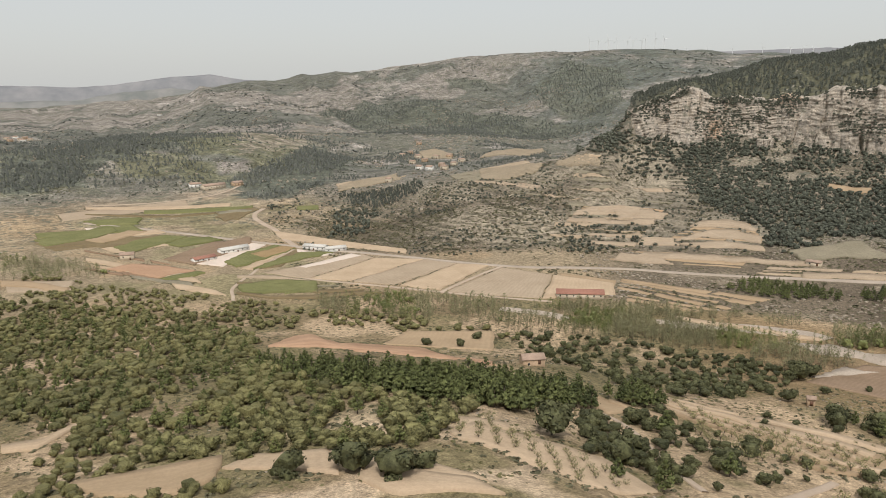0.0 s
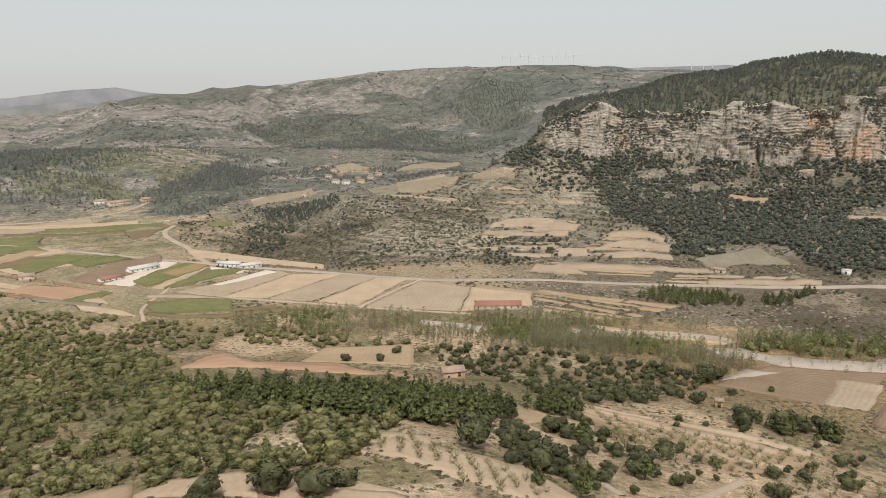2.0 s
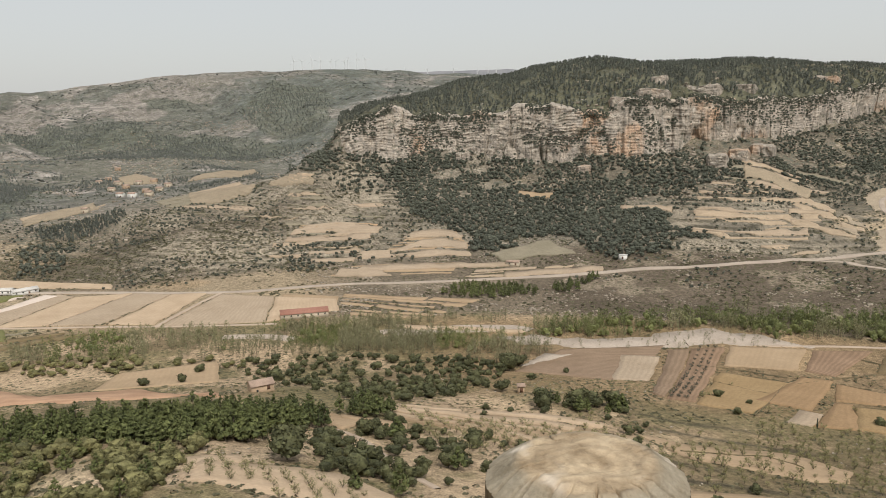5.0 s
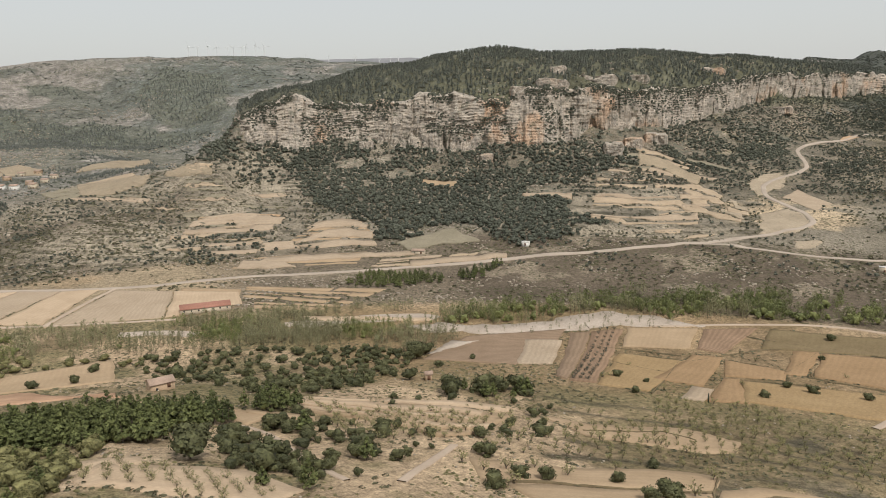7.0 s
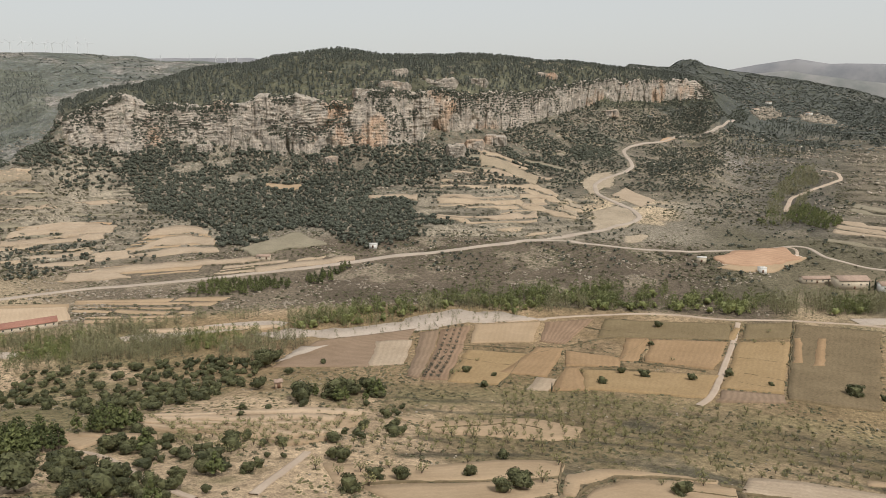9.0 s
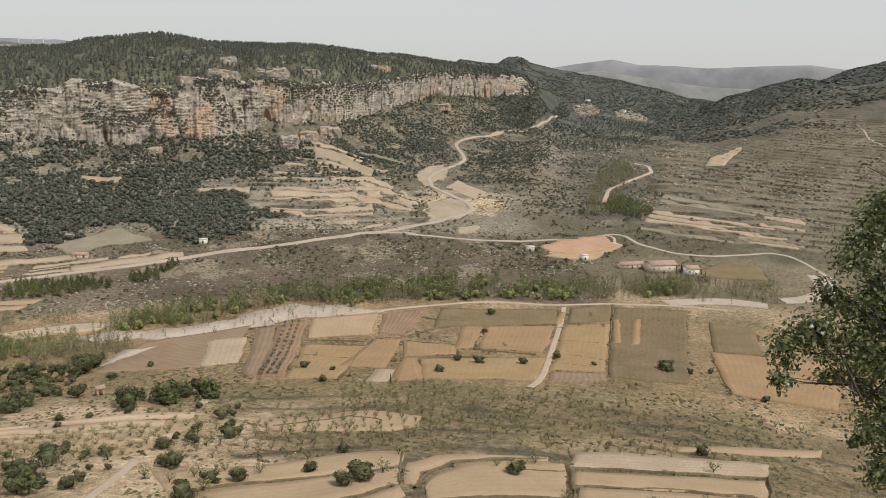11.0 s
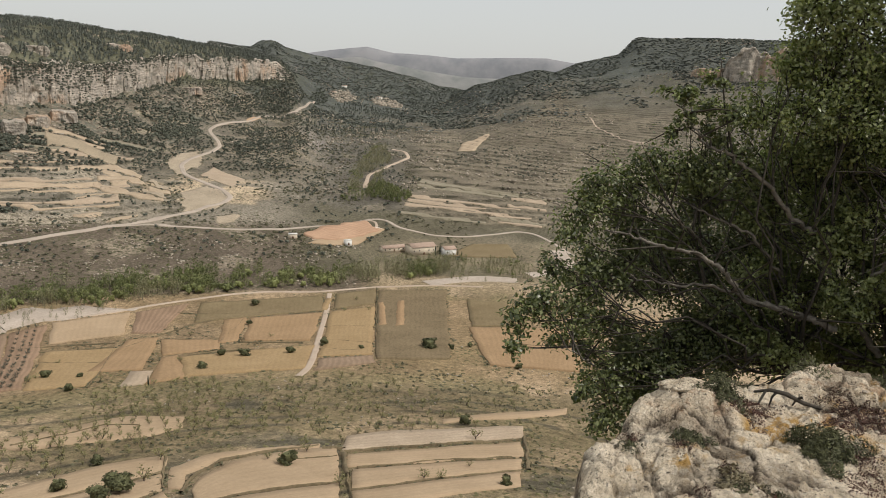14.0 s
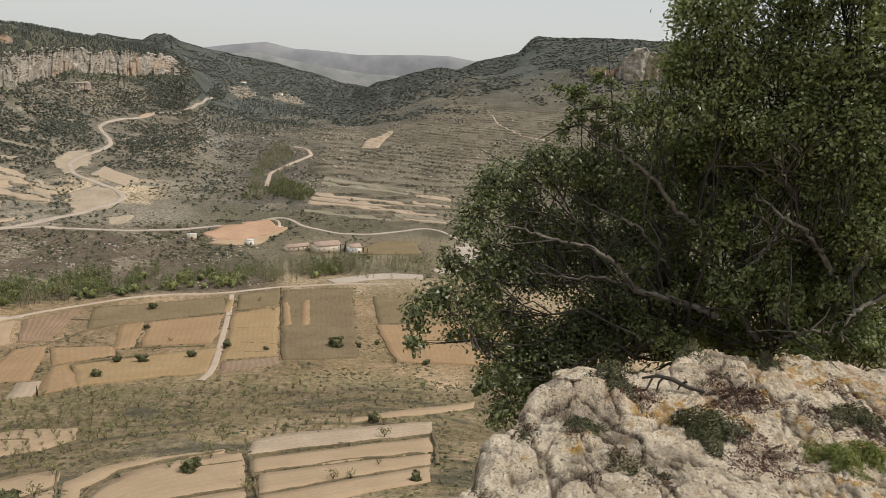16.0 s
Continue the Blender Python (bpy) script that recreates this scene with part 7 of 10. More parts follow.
field("fallow", [(152.9, 1028.9), (173.5, 1034.1), (188.1, 999.6), (197.3, 951.5)], [(150.0, 1008.5), (165.8, 992.0), (177.8, 958.5), (190.5, 934.0)], 0.5)
field("fallow", [(84.6, 1492.8), (146.8, 1578.4), (227.4, 1750.1)], [(70.3, 1425.6), (127.2, 1389.8), (217.4, 1626.3)], 0.5)
field("dun", [(157.5, 825.0), (194.9, 828.1), (225.9, 805.5)], [(136.2, 807.2), (180.7, 803.9), (220.4, 784.4)], 0.5)
field("dun", [(171.7, 789.1), (218.0, 775.6)], [(170.9, 771.6), (215.2, 765.0)], 0.5)
field("fallow", [(-153.3, 1130.3), (-117.8, 1193.8), (-75.7, 1235.4)], [(-145.5, 1070.3), (-106.6, 1121.9), (-62.7, 1158.2)], 0.5)
field("fallow", [(-47.6, 1592.1), (-13.4, 1614.6), (19.2, 1521.6)], [(-41.3, 1483.9), (-11.2, 1474.9), (18.3, 1456.1)], 0.5)
field("green", [(-429.0, 906.3), (-401.9, 922.1), (-370.8, 930.7)], [(-404.5, 881.1), (-381.2, 884.7), (-358.2, 889.2)], 0.5)
field("green", [(-429.2, 789.4), (-403.8, 823.7), (-377.2, 863.1)], [(-400.8, 756.7), (-377.1, 786.5), (-362.1, 842.1)], 0.5)
field("sand", [(-375.6, 788.8), (-350.7, 845.3)], [(-351.5, 774.1), (-327.8, 838.1)], 0.5)
field("green", [(-330.1, 750.7), (-320.3, 790.5), (-302.8, 817.2)], [(-303.2, 725.8), (-289.6, 763.8), (-274.9, 806.7)], 0.5)
field("green", [(-286.3, 770.6), (-250.3, 805.4)], [(-262.8, 752.2), (-230.6, 789.0)], 0.5)
field("plough", [(-252.9, 691.2), (-236.0, 755.0), (-207.5, 803.6)], [(-223.2, 671.6), (-209.3, 713.7), (-196.3, 769.6)], 0.5)
field("green", [(-234.4, 617.6), (-212.8, 646.3)], [(-219.6, 611.3), (-202.5, 639.4)], 0.5)
field("red", [(-294.7, 654.7), (-278.0, 675.2)], [(-236.0, 622.1), (-216.0, 648.7)], 0.5)
field("green", [(-200.8, 682.2), (-188.5, 728.7), (-167.5, 756.4)], [(-181.8, 658.6), (-164.4, 693.6), (-147.8, 742.4)], 0.5)
field("ochre", [(-184.9, 711.8), (-160.7, 750.9)], [(-165.2, 695.7), (-147.8, 742.4)], 0.5)
field("green", [(-165.1, 651.2), (-153.5, 693.7), (-136.1, 723.9)], [(-149.1, 669.0), (-128.2, 694.2), (-105.7, 720.7)], 0.5)
field("green", [(-165.2, 595.1), (-137.3, 611.8), (-103.5, 605.3)], [(-153.8, 568.2), (-125.1, 570.4), (-95.8, 571.3)], 0.5)
field("sand", [(-365.5, 613.4), (-334.4, 607.8), (-296.9, 586.6)], [(-355.8, 596.2), (-325.3, 587.9), (-291.7, 571.2)], 0.5)
field("red", [(619.0, 361.1), (650.1, 358.4), (681.1, 353.1), (709.6, 344.9)], [(605.9, 347.7), (618.3, 329.8), (643.5, 318.0), (685.1, 314.3)], 0.5)
bank(1.2, [(183.3, 156.7), (169.4, 146.0), (157.4, 136.2)])
bank(0.9, [(112.6, 174.9), (126.6, 169.5), (141.2, 157.2), (156.0, 150.1), (169.9, 146.4)])
bank(0.7, [(113.1, 145.5), (126.3, 136.4), (139.5, 133.5), (154.1, 135.5)])
bank(1.6, [(155.7, 128.6), (165.2, 134.3), (172.0, 136.5), (179.3, 136.7), (185.7, 137.0)])
bank(1, [(185.7, 137.0), (196.2, 130.9), (204.7, 122.8), (212.8, 117.6)])
bank(3.2, [(210.6, 115.2), (214.0, 110.4), (213.0, 108.2)])
bank(3, [(209.3, 106.7), (198.3, 100.5), (186.9, 93.7)])
bank(1, [(186.9, 93.7), (173.3, 86.0), (162.9, 79.6)])
bank(0.7, [(194.4, 94.1), (200.8, 87.5), (211.9, 76.8), (218.7, 64.2), (228.1, 54.1)])
bank(0.8, [(148.2, 116.5), (162.3, 111.7), (170.4, 101.8), (181.0, 92.9)])
bank(0.8, [(171.8, 84.5), (180.3, 74.7), (194.6, 63.3), (215.1, 47.2)])
bank(1, [(210.7, 106.9), (223.2, 93.5), (235.4, 77.6), (259.8, 58.2)])
bank(2, [(263.1, 58.0), (237.5, 51.2), (216.5, 45.8)])
bank(0.5, [(193.1, 120.0), (200.7, 111.7), (205.6, 107.0)])
bank(1.8, [(256.6, 56.1), (233, 49.9), (221.1, 47.5)])
bank(0.6, [(177.4, 217.8), (195.7, 211.4), (210.1, 209.9), (214.1, 194.6)])
bank(0.6, [(296.4, 337.1), (309.9, 317.7), (318.2, 304.9)])
bank(0.6, [(280.6, 319.1), (285.8, 298.9), (290.9, 287.3)])
bank(0.6, [(341.5, 293.7), (348, 276), (352.1, 259.4)])
bank(0.6, [(250.5, 256.5), (318.2, 304.9)])
bank(0.6, [(391.8, 322.7), (399.4, 301.6), (420.3, 271.8), (433.8, 244.4)])
bank(0.6, [(353.3, 260.3), (409.8, 280.5)])
bank(0.6, [(353.9, 247.7), (359.2, 231.1), (367.8, 214.9)])
bank(0.6, [(407.5, 222.7), (414.3, 208.8), (418.5, 193.7)])
bank(0.6, [(377.7, 208.1), (380.4, 190.9), (381.8, 177)])
bank(0.6, [(358, 199.1), (361.2, 181.7), (365.3, 169)])
bank(0.7, [(513.6, 236.6), (383.6, 175.8)])
bank(0.6, [(293.8, 352.4), (308.4, 339.1), (326.3, 312.3)])
bank(0.6, [(313.2, 256.8), (332.1, 244.7), (343.9, 223.8), (357.1, 206.5)])
bank(0.6, [(320, 299.7), (348.7, 300), (379.7, 298.5), (402.7, 284.7)])
bank(0.7, [(358.4, 164.2), (369.6, 148.6), (376.1, 128)])
GRAVEL_PLOT = PLOT_KINDS.index("gravel")

# ---- houses and sheds ----
def box_mesh(name, w, d, h, mat, lift=0.0):
    v = np.array([(x, y, z) for z in (lift, lift + h) for y in (-d / 2, d / 2) for x in (-w / 2, w / 2)])
    f = np.array([(0, 2, 3, 1), (4, 5, 7, 6), (0, 1, 5, 4), (1, 3, 7, 5), (3, 2, 6, 7), (2, 0, 4, 6)])
    return mesh_from(name, v, f, [mat])


def roof_mesh(w, d, h, rise, over, mat):
    x, y, t = w / 2 + over, d / 2 + over, 0.18
    ridge = [(-x, 0, h + rise), (x, 0, h + rise)]
    low = [(-x, -y, h - 0.12), (x, -y, h - 0.12), (x, y, h - 0.12), (-x, y, h - 0.12)]
    v = np.array(low + ridge + [(a, b, c - t) for a, b, c in low + ridge])
    f = np.array([(0, 1, 5, 4), (2, 3, 4, 5), (6, 10, 11, 7), (8, 11, 10, 9), (0, 6, 7, 1), (2, 8, 9, 3), (0, 4, 10, 6), (3, 9, 10, 4), (1, 7, 11, 5), (2, 5, 11, 8)])
    return mesh_from("roof", v, f, [mat])


def gable_mesh(w, d, h, rise, mat):
    v = [(s * w / 2, y, z) for s in (-1, 1) for y, z in ((-d / 2, h), (d / 2, h), (0, h + rise))]
    f = np.array([(0, 3, 5, 2), (1, 2, 5, 4), (0, 1, 4, 3), (0, 2, 1, 1), (3, 4, 5, 5)])
    bm = bmesh.new()
    vs = [bm.verts.new(q) for q in v]
    for q in f:
        bm.faces.new([vs[k] for k in dict.fromkeys(q)])
    me = bpy.data.meshes.new("gable")
    bm.to_mesh(me)
    bm.free()
    me.materials.append(mat)
    return me


def building(name, label, x, y, turn, length, deep, high, roof, wall):
    """Front wall towards the viewpoint, deeper side away from it."""
    root = tagged(new(name), label, "house" if "house" in name else "building")
    root.matrix_world = pose(x, y, 0, 0, 0, turn) @ pose(0, deep / 2, 0)
    corners = [root.matrix_world @ Vector((i * length / 2, j * deep / 2, 0)) for i in (-1, 1) for j in (-1, 1)]
    zs = [float(ground_z(c.x, c.y)) for c in corners]
    root.matrix_world = pose(root.matrix_world.translation.x, root.matrix_world.translation.y, min(zs), 0, 0, turn)
    high += min(max(zs) - min(zs), 2.0)
    part("wall", box_mesh("wall", length, deep, high + 1.0, WALLS[wall], -1.0), root)
    if roof == "whiteroof":
        part("roof", box_mesh("roof", length + 0.4, deep + 0.4, 0.3, ROOFS[roof], high), root)
    else:
        rise = min(deep * 0.22, 2.6)
        part("gable", gable_mesh(length, deep, high, rise, WALLS[wall]), root)
        part("roof", roof_mesh(length, deep, high, rise, 0.5, ROOFS[roof]), root)
    n = max(1, int(length / 4.5))
    for k in range(n):
        px = -length / 2 + (k + 0.5) * length / n
        if k == n // 2:
            d = part("door", box_mesh("door", 1.5, 0.16, 2.2, M_DOOR), root)
            d.location = (px, -deep / 2 - 0.05, max(zs) - min(zs))
        else:
            wdw = part("window", box_mesh("window", 1.0, 0.14, 1.1, M_DARK), root)
            wdw.location = (px, -deep / 2 - 0.04, high * 0.5)
            sill = part("sill", box_mesh("sill", 1.3, 0.3, 0.1, WALLS["white"], -0.1), wdw)
            sill.location = (0, -0.05, 0)
    return root



# ---- buildings ----
building("village_house", "small far town house in haze", -1179.5, 2100.6, 57, 13.6, 8, 4.5, "tileroof", "cream")
building("village_house", "small far town house in haze", -1185.0, 2144.8, -1, 14.2, 8, 4.5, "tileroof", "white")
building("village_house", "small far town house in haze", -1149.3, 2106.6, 10, 12.8, 8, 4.5, "tileroof", "cream")
building("village_house", "small far town house in haze", -1157.0, 2150.4, 47, 13.1, 8, 4.5, "tileroof", "brick")
building("village_house", "small far town house in haze", -1136.9, 2039.2, 57, 13.2, 8, 4.5, "tileroof", "brick")
building("village_house", "small far town house in haze", -1117.2, 2097.9, 28, 12.1, 8, 4.5, "tileroof", "cream")
building("village_house", "small far town house in haze", -1009.4, 2789.9, 44, 16.5, 8, 4.5, "tileroof", "white")
building("village_house", "small far town house in haze", -1124.3, 2076.5, 38, 12.2, 8, 4.5, "tileroof", "white")
building("village_house", "small stone village house on the hillside", -80.0, 1526.0, -12, 10.3, 8, 4.5, "tileroof", "cream")
building("village_house", "small stone village house on the hillside", -64.7, 1561.1, -5, 10.2, 8, 4.5, "tileroof", "brick")
building("village_house", "small stone village house on the hillside", -48.8, 1482.0, -28, 11.2, 9, 5, "tileroof", "cream")
building("village_house", "small stone village house on the hillside", -30.3, 1413.7, 29, 10.5, 9, 5, "tileroof", "brick")
building("village_house", "small stone village house on the hillside", -13.2, 1472.5, -21, 10.4, 9, 5, "tileroof", "cream")
building("village_house", "small stone village house on the hillside", 11.6, 1478.9, -30, 11.2, 9, 5, "tileroof", "brick")
building("village_house", "small stone village house on the hillside", 33.3, 1398.3, -31, 10.7, 9, 5, "tileroof", "cream")
building("village_house", "small stone village house on the hillside", 18.1, 1349.0, -31, 10.3, 9, 5, "tileroof", "cream")
building("village_house", "small stone village house on the hillside", -2.6, 1336.8, -22, 9.5, 9, 5, "tileroof", "brick")
building("village_house", "small stone village house on the hillside", -56.2, 1388.5, -28, 10.5, 9, 5, "tileroof", "cream")
building("village_house", "small stone village house on the hillside", -81.7, 1136.8, -26, 8.5, 9, 5, "tileroof", "cream")
building("village_house", "small stone village house on the hillside", -51.4, 1703.9, -6, 11.2, 8, 4.5, "tileroof", "brick")
building("barn", "long low barn with a red metal roof", 101.2, 547.8, -6, 34.6, 11, 4, "redroof", "cream")
building("farm_shed", "long white farm shed beside the yard", -200.7, 726.2, 45, 29.8, 9, 4, "greyroof", "white")
building("farm_shed", "red-doored low farm shed beside the yard", -217.5, 686.5, 48, 22.0, 8, 3.5, "redroof", "white")
building("farm_shed", "white flat farm building by the road", -127.1, 735.7, -20, 24.1, 8, 4, "greyroof", "white")
building("farm_shed", "white low farm building by the road", -103.8, 729.2, 25, 20.4, 8, 3.5, "greyroof", "white")
building("farmhouse", "cream farmhouse with a tiled roof among the fields", -293.8, 695.2, 14, 12.3, 9, 5, "tileroof", "cream")
building("hut", "white block hut beside the road", 394.3, 573.2, -45, 6.9, 5, 3.2, "whiteroof", "white")
building("hut", "small stone hut with a red roof", 306.9, 619.3, -41, 11.7, 6, 3, "tileroof", "cream")
building("hut", "small ochre brick hut in the scrub", 160.2, 313.4, -16, 3.1, 4, 3.2, "tileroof", "brick")
building("ruin", "ruined stone farmhouse among the oaks", 43.6, 352.5, 8, 10.8, 8, 4, "tileroof", "brick")
building("country_house", "large country house with terracotta roofs", 632.5, 245.3, -39, 24.6, 14, 7, "tileroof", "cream")
building("country_house", "white house beside tall cypresses", 643.0, 223.6, -41, 11.8, 10, 6, "tileroof", "white")
building("outbuilding", "long low outbuilding with a tiled roof", 626.3, 272.0, -37, 23.3, 8, 3.5, "tileroof", "cream")
building("hut", "small concrete hut in a dirt yard", 599.6, 361.8, -55, 8.0, 5, 4, "whiteroof", "cream")
building("hut", "small concrete hut on the earthworks", 614.8, 312.6, -40, 6.1, 5, 4, "whiteroof", "white")
building("village_house", "white village house on the hillside", -22.3, 1222.9, -27, 11.2, 10, 6, "tileroof", "white")
building("village_house", "cream village house on the hillside", 0.6, 1222.6, -30, 10.3, 10, 6, "tileroof", "cream")
building("village_house", "small white village house", -39.7, 1253.2, -28, 10.5, 10, 5, "tileroof", "white")
building("farm_shed", "long stone farm range at the hill foot", -342.9, 1153.1, 47, 36.2, 12, 5, "tileroof", "cream")
building("farm_shed", "low stone farm building at the hill foot", -373.5, 1155.7, 29, 17.2, 10, 4, "tileroof", "white")
building("farm_shed", "small stone barn at the hill foot", -314.8, 1180.3, 45, 16.3, 10, 4, "tileroof", "brick")
building("village_house", "far white house below the hills", 1922.3, 1033.2, -32, 17.3, 8, 4.5, "tileroof", "cream")
building("village_house", "far cream house below the hills", 2142.4, 1000.7, -95, 17.3, 8, 4.5, "tileroof", "white")
building("village_house", "far white house beside the road end", 2135.3, 1111.5, -33, 17.3, 8, 4.5, "tileroof", "white")

# ---- wind turbines on the skyline ----
def turbine(az, r, tall, turn):
    a = radians(az)
    x, y = r * math.sin(a), r * math.cos(a)
    root = tagged(new("wind_turbine"), "white three-bladed wind turbine on the ridge", "wind turbine", "wind farm")
    root.matrix_world = pose(x, y, float(ground_z(x, y)) - 2, 0, 0, turn - az)
    v, f = tube([(0, 0, 0), (0, 0, tall)], [tall * 0.036, tall * 0.024], 8)
    part("tower", mesh_from("tower", v, f, [M_PALE_METAL], True), root)
    hub = part("nacelle", box_mesh("nacelle", tall * 0.045, tall * 0.12, tall * 0.05, M_PALE_METAL), root)
    hub.location = (0, 0, tall)
    spin = rng.uniform(0, 2.1)
    for k in range(3):
        b = spin + k * 2.0944
        d = np.array([math.cos(b), 0, math.sin(b)])
        c = np.array([0, -tall * 0.07, tall * 1.02])
        v, f = tube([c, c + d * tall * 0.15, c + d * tall * 0.5], [tall * 0.012, tall * 0.018, tall * 0.007], 5)
        part("blade", mesh_from("blade", v - (0, 0, tall), f, [M_PALE_METAL], True), hub)


for az, r, tall in ((10.6, 3330, 46), (11.2, 3330, 42), (11.9, 3320, 50), (12.5, 3310, 46), (13.2, 3320, 42), (13.6, 3320, 42), (14.2, 3320, 40), (14.45, 3320, 44), (15.1, 3320, 48), (15.7, 3320, 46),
                    (17.2, 3500, 30), (18.6, 3500, 30), (20.2, 3500, 30), (22.1, 3400, 32), (23.8, 3400, 34), (24.6, 3400, 34), (25.2, 3400, 34)):
    turbine(az, r, tall, rng.uniform(-30, 30))

# ---- woods and scrub ----
ON_WAY = np.zeros((900, 900), bool)
for line, width in WAYS:
    reach = width / 2 + 1.5
    for sx in (-1, 0, 1):
        for sy in (-1, 0, 1):
            fine = resample(line, len(line) * 3)
            ON_WAY[np.clip(((fine[:, 0] + sx * reach + 800) / 3).astype(int), 0, 899), np.clip(((fine[:, 1] + sy * reach + 400) / 3).astype(int), 0, 899)] = True


def off_fields(x, y):
    ok = np.ones(np.shape(x), bool)
    x, y = np.asarray(x, float), np.asarray(y, float)
    for poly in PLOTS:
        q = np.array(poly)
        k = np.nonzero(ok & (x > q[:, 0].min()) & (x < q[:, 0].max()) & (y > q[:, 1].min()) & (y < q[:, 1].max()))[0]
        ok[k] = ~inside(poly, x[k], y[k])
    i, j = np.clip(((x + 800) / 3).astype(int), 0, 899), np.clip(((y + 400) / 3).astype(int), 0, 899)
    return ok & ~ON_WAY[i, j]


# oak scrub and pines below the viewpoint
p = scatter(SCRUB_NEAR, 5.1, rng, lambda x, y: off_fields(x, y) & ~inside(PINE_BELT, x, y) & (fbm(x / 25, y / 25, 3, 61) > -0.2))
p = single_trees("oak", p, (3.2, 5.6), "oaks on the near slope", 150)
wood("oak_scrub", "dense grey-green evergreen oak scrub", "oak scrub", "oak", M_OAK, p, (2.0, 6.0), (0.95, 1.35), 130, 0.09, rng, 10)
p = scatter(SCRUB_TOP, 6.2, rng, lambda x, y: off_fields(x, y) & (fbm(x / 22, y / 22, 3, 64) > -0.22))
wood("oak_scrub", "loose oak scrub down to the river", "oak scrub", "oak", M_OAK, p, (2.4, 5.0), (0.95, 1.4), 80, 0.115, rng)
p = scatter(SCRUB_NEAR, 15, rng, off_fields)
wood("pine_wood", "single pines among the oak scrub", "pine wood", "pine", M_PINE, p, (5, 8), (0.8, 1.05), 120, 0.085, rng)
p = scatter(SCRUB_LOW, 5.0, rng, lambda x, y: off_fields(x, y) & (fbm(x / 16, y / 16, 3, 6) > 0.0))
wood("oak_scrub", "broken oak scrub between pale clearings", "oak scrub", "oak", M_OAK, p, (2.6, 4.6), (0.95, 1.35), 112, 0.105, rng)
p = scatter(PINE_BELT, 4.9, rng, off_fields)
p = single_trees("pine", p, (7, 11), "pines of the belt", 80)
wood("pine_wood", "belt of bright dark-green pines", "pine wood", "pine", M_PINE, p, (6.0, 10.5), (0.75, 1.0), 84, 0.085, rng)
p = np.concatenate([scatter(SCRUB_MID, 7.0, rng, lambda x, y: off_fields(x, y) & (fbm(x / 30, y / 30, 3, 5) > -0.15)), scatter(SCRUB_EAST, 5.6, rng, lambda x, y: off_fields(x, y) & (fbm(x / 18, y / 18, 3, 8) > -0.05))])
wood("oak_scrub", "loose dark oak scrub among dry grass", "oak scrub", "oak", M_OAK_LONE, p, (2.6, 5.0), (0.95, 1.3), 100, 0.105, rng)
p = scatter(LONE_OAKS, 17, rng, off_fields)
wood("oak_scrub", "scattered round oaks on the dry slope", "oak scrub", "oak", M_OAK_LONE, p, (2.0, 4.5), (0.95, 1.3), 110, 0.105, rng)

p = np.concatenate([scatter(SCRUB_MID, 10.0, rng, off_fields), scatter(LONE_OAKS, 13.0, rng, off_fields), scatter(SCRUB_EAST, 12.0, rng, off_fields)])
p = single_trees("dark_oak", p, (2.4, 6.0), "dark oaks on the dry slope", 110)
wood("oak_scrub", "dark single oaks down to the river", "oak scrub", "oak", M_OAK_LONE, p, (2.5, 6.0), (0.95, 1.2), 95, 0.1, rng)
# orchards
p = scatter(ORCHARD_NEAR, 4.8, rng, None, 0.3)
p = single_trees("almond", p, (2.0, 3.0), "young almond orchard", 70)
wood("almond_orchard", "young almond trees in bare earth", "orchard", "almond", M_ALMOND, p, (1.6, 2.6), (1.0, 1.3), 60, 0.07, rng)
p = scatter(ORCHARD_STRIP, 5.6, rng, None, 0.25)
p = single_trees("almond", p, (2.6, 3.6), "almond orchard on the slope", 60)
wood("almond_orchard", "rows of almond trees on a slope", "orchard", "almond", M_ALMOND, p, (2.4, 3.6), (1.0, 1.3), 60, 0.07, rng)
p = np.concatenate([scatter(ALMOND_EAST, 7.4, rng, lambda x, y: off_fields(x, y) & (fbm(x / 40, y / 40, 2, 15) > -0.2)), scatter(ALMOND_WEST, 6.6, rng, lambda x, y: fbm(x / 40, y / 40, 2, 16) > -0.2, 0.35)])
wood("almond_grove", "grey half-bare almond trees in weeds", "orchard", "almond", M_ALMOND, p, (1.7, 3.3), (0.75, 1.1), 90, 0.062, rng)

# river wood
for poly, spacing in ((POPLARS_WEST, 4.0), (POPLARS_LOW, 4.0), (POPLARS_EAST, 3.7), (POPLARS_FAR, 6.0), (HOUSE_WOOD, 4.0), (STREAM_WOOD, 4.6)):
    p = scatter(poly, spacing, rng, off_fields)
    p = p[fbm(p[:, 0] / 16, p[:, 1] / 16, 3, 79) > -0.2]
    k = 1.35 if poly is POPLARS_EAST else 0.8 if poly is HOUSE_WOOD else 1.0
    green = fbm(p[:, 0] / 50, p[:, 1] / 50, 3, 77) + (0.12 if poly in (POPLARS_EAST, HOUSE_WOOD) else -0.12) > 0.0
    wood("poplar_wood", "thin budding poplars along the river", "poplar wood", "poplar", M_POPLAR, p[~green], (5 * k, 10 * k), (0.7, 1.15), 84, 0.075, rng)
    bushy = green & (rng.uniform(size=len(p)) < (0.3 if poly is POPLARS_EAST else 0.14))
    wood("poplar_wood", "young poplars in fresh green leaf by the river", "poplar wood", "poplar", M_WILLOW, p[green & ~bushy], (4 * k, 9 * k), (0.7, 1.2), 84, 0.08, rng)
    wood("willow_wood", "round fresh green willows by the river", "willow wood", "oak", M_WILLOW, p[bushy], (2 * k, 6.5 * k), (0.55, 0.95), 100, 0.11, rng)

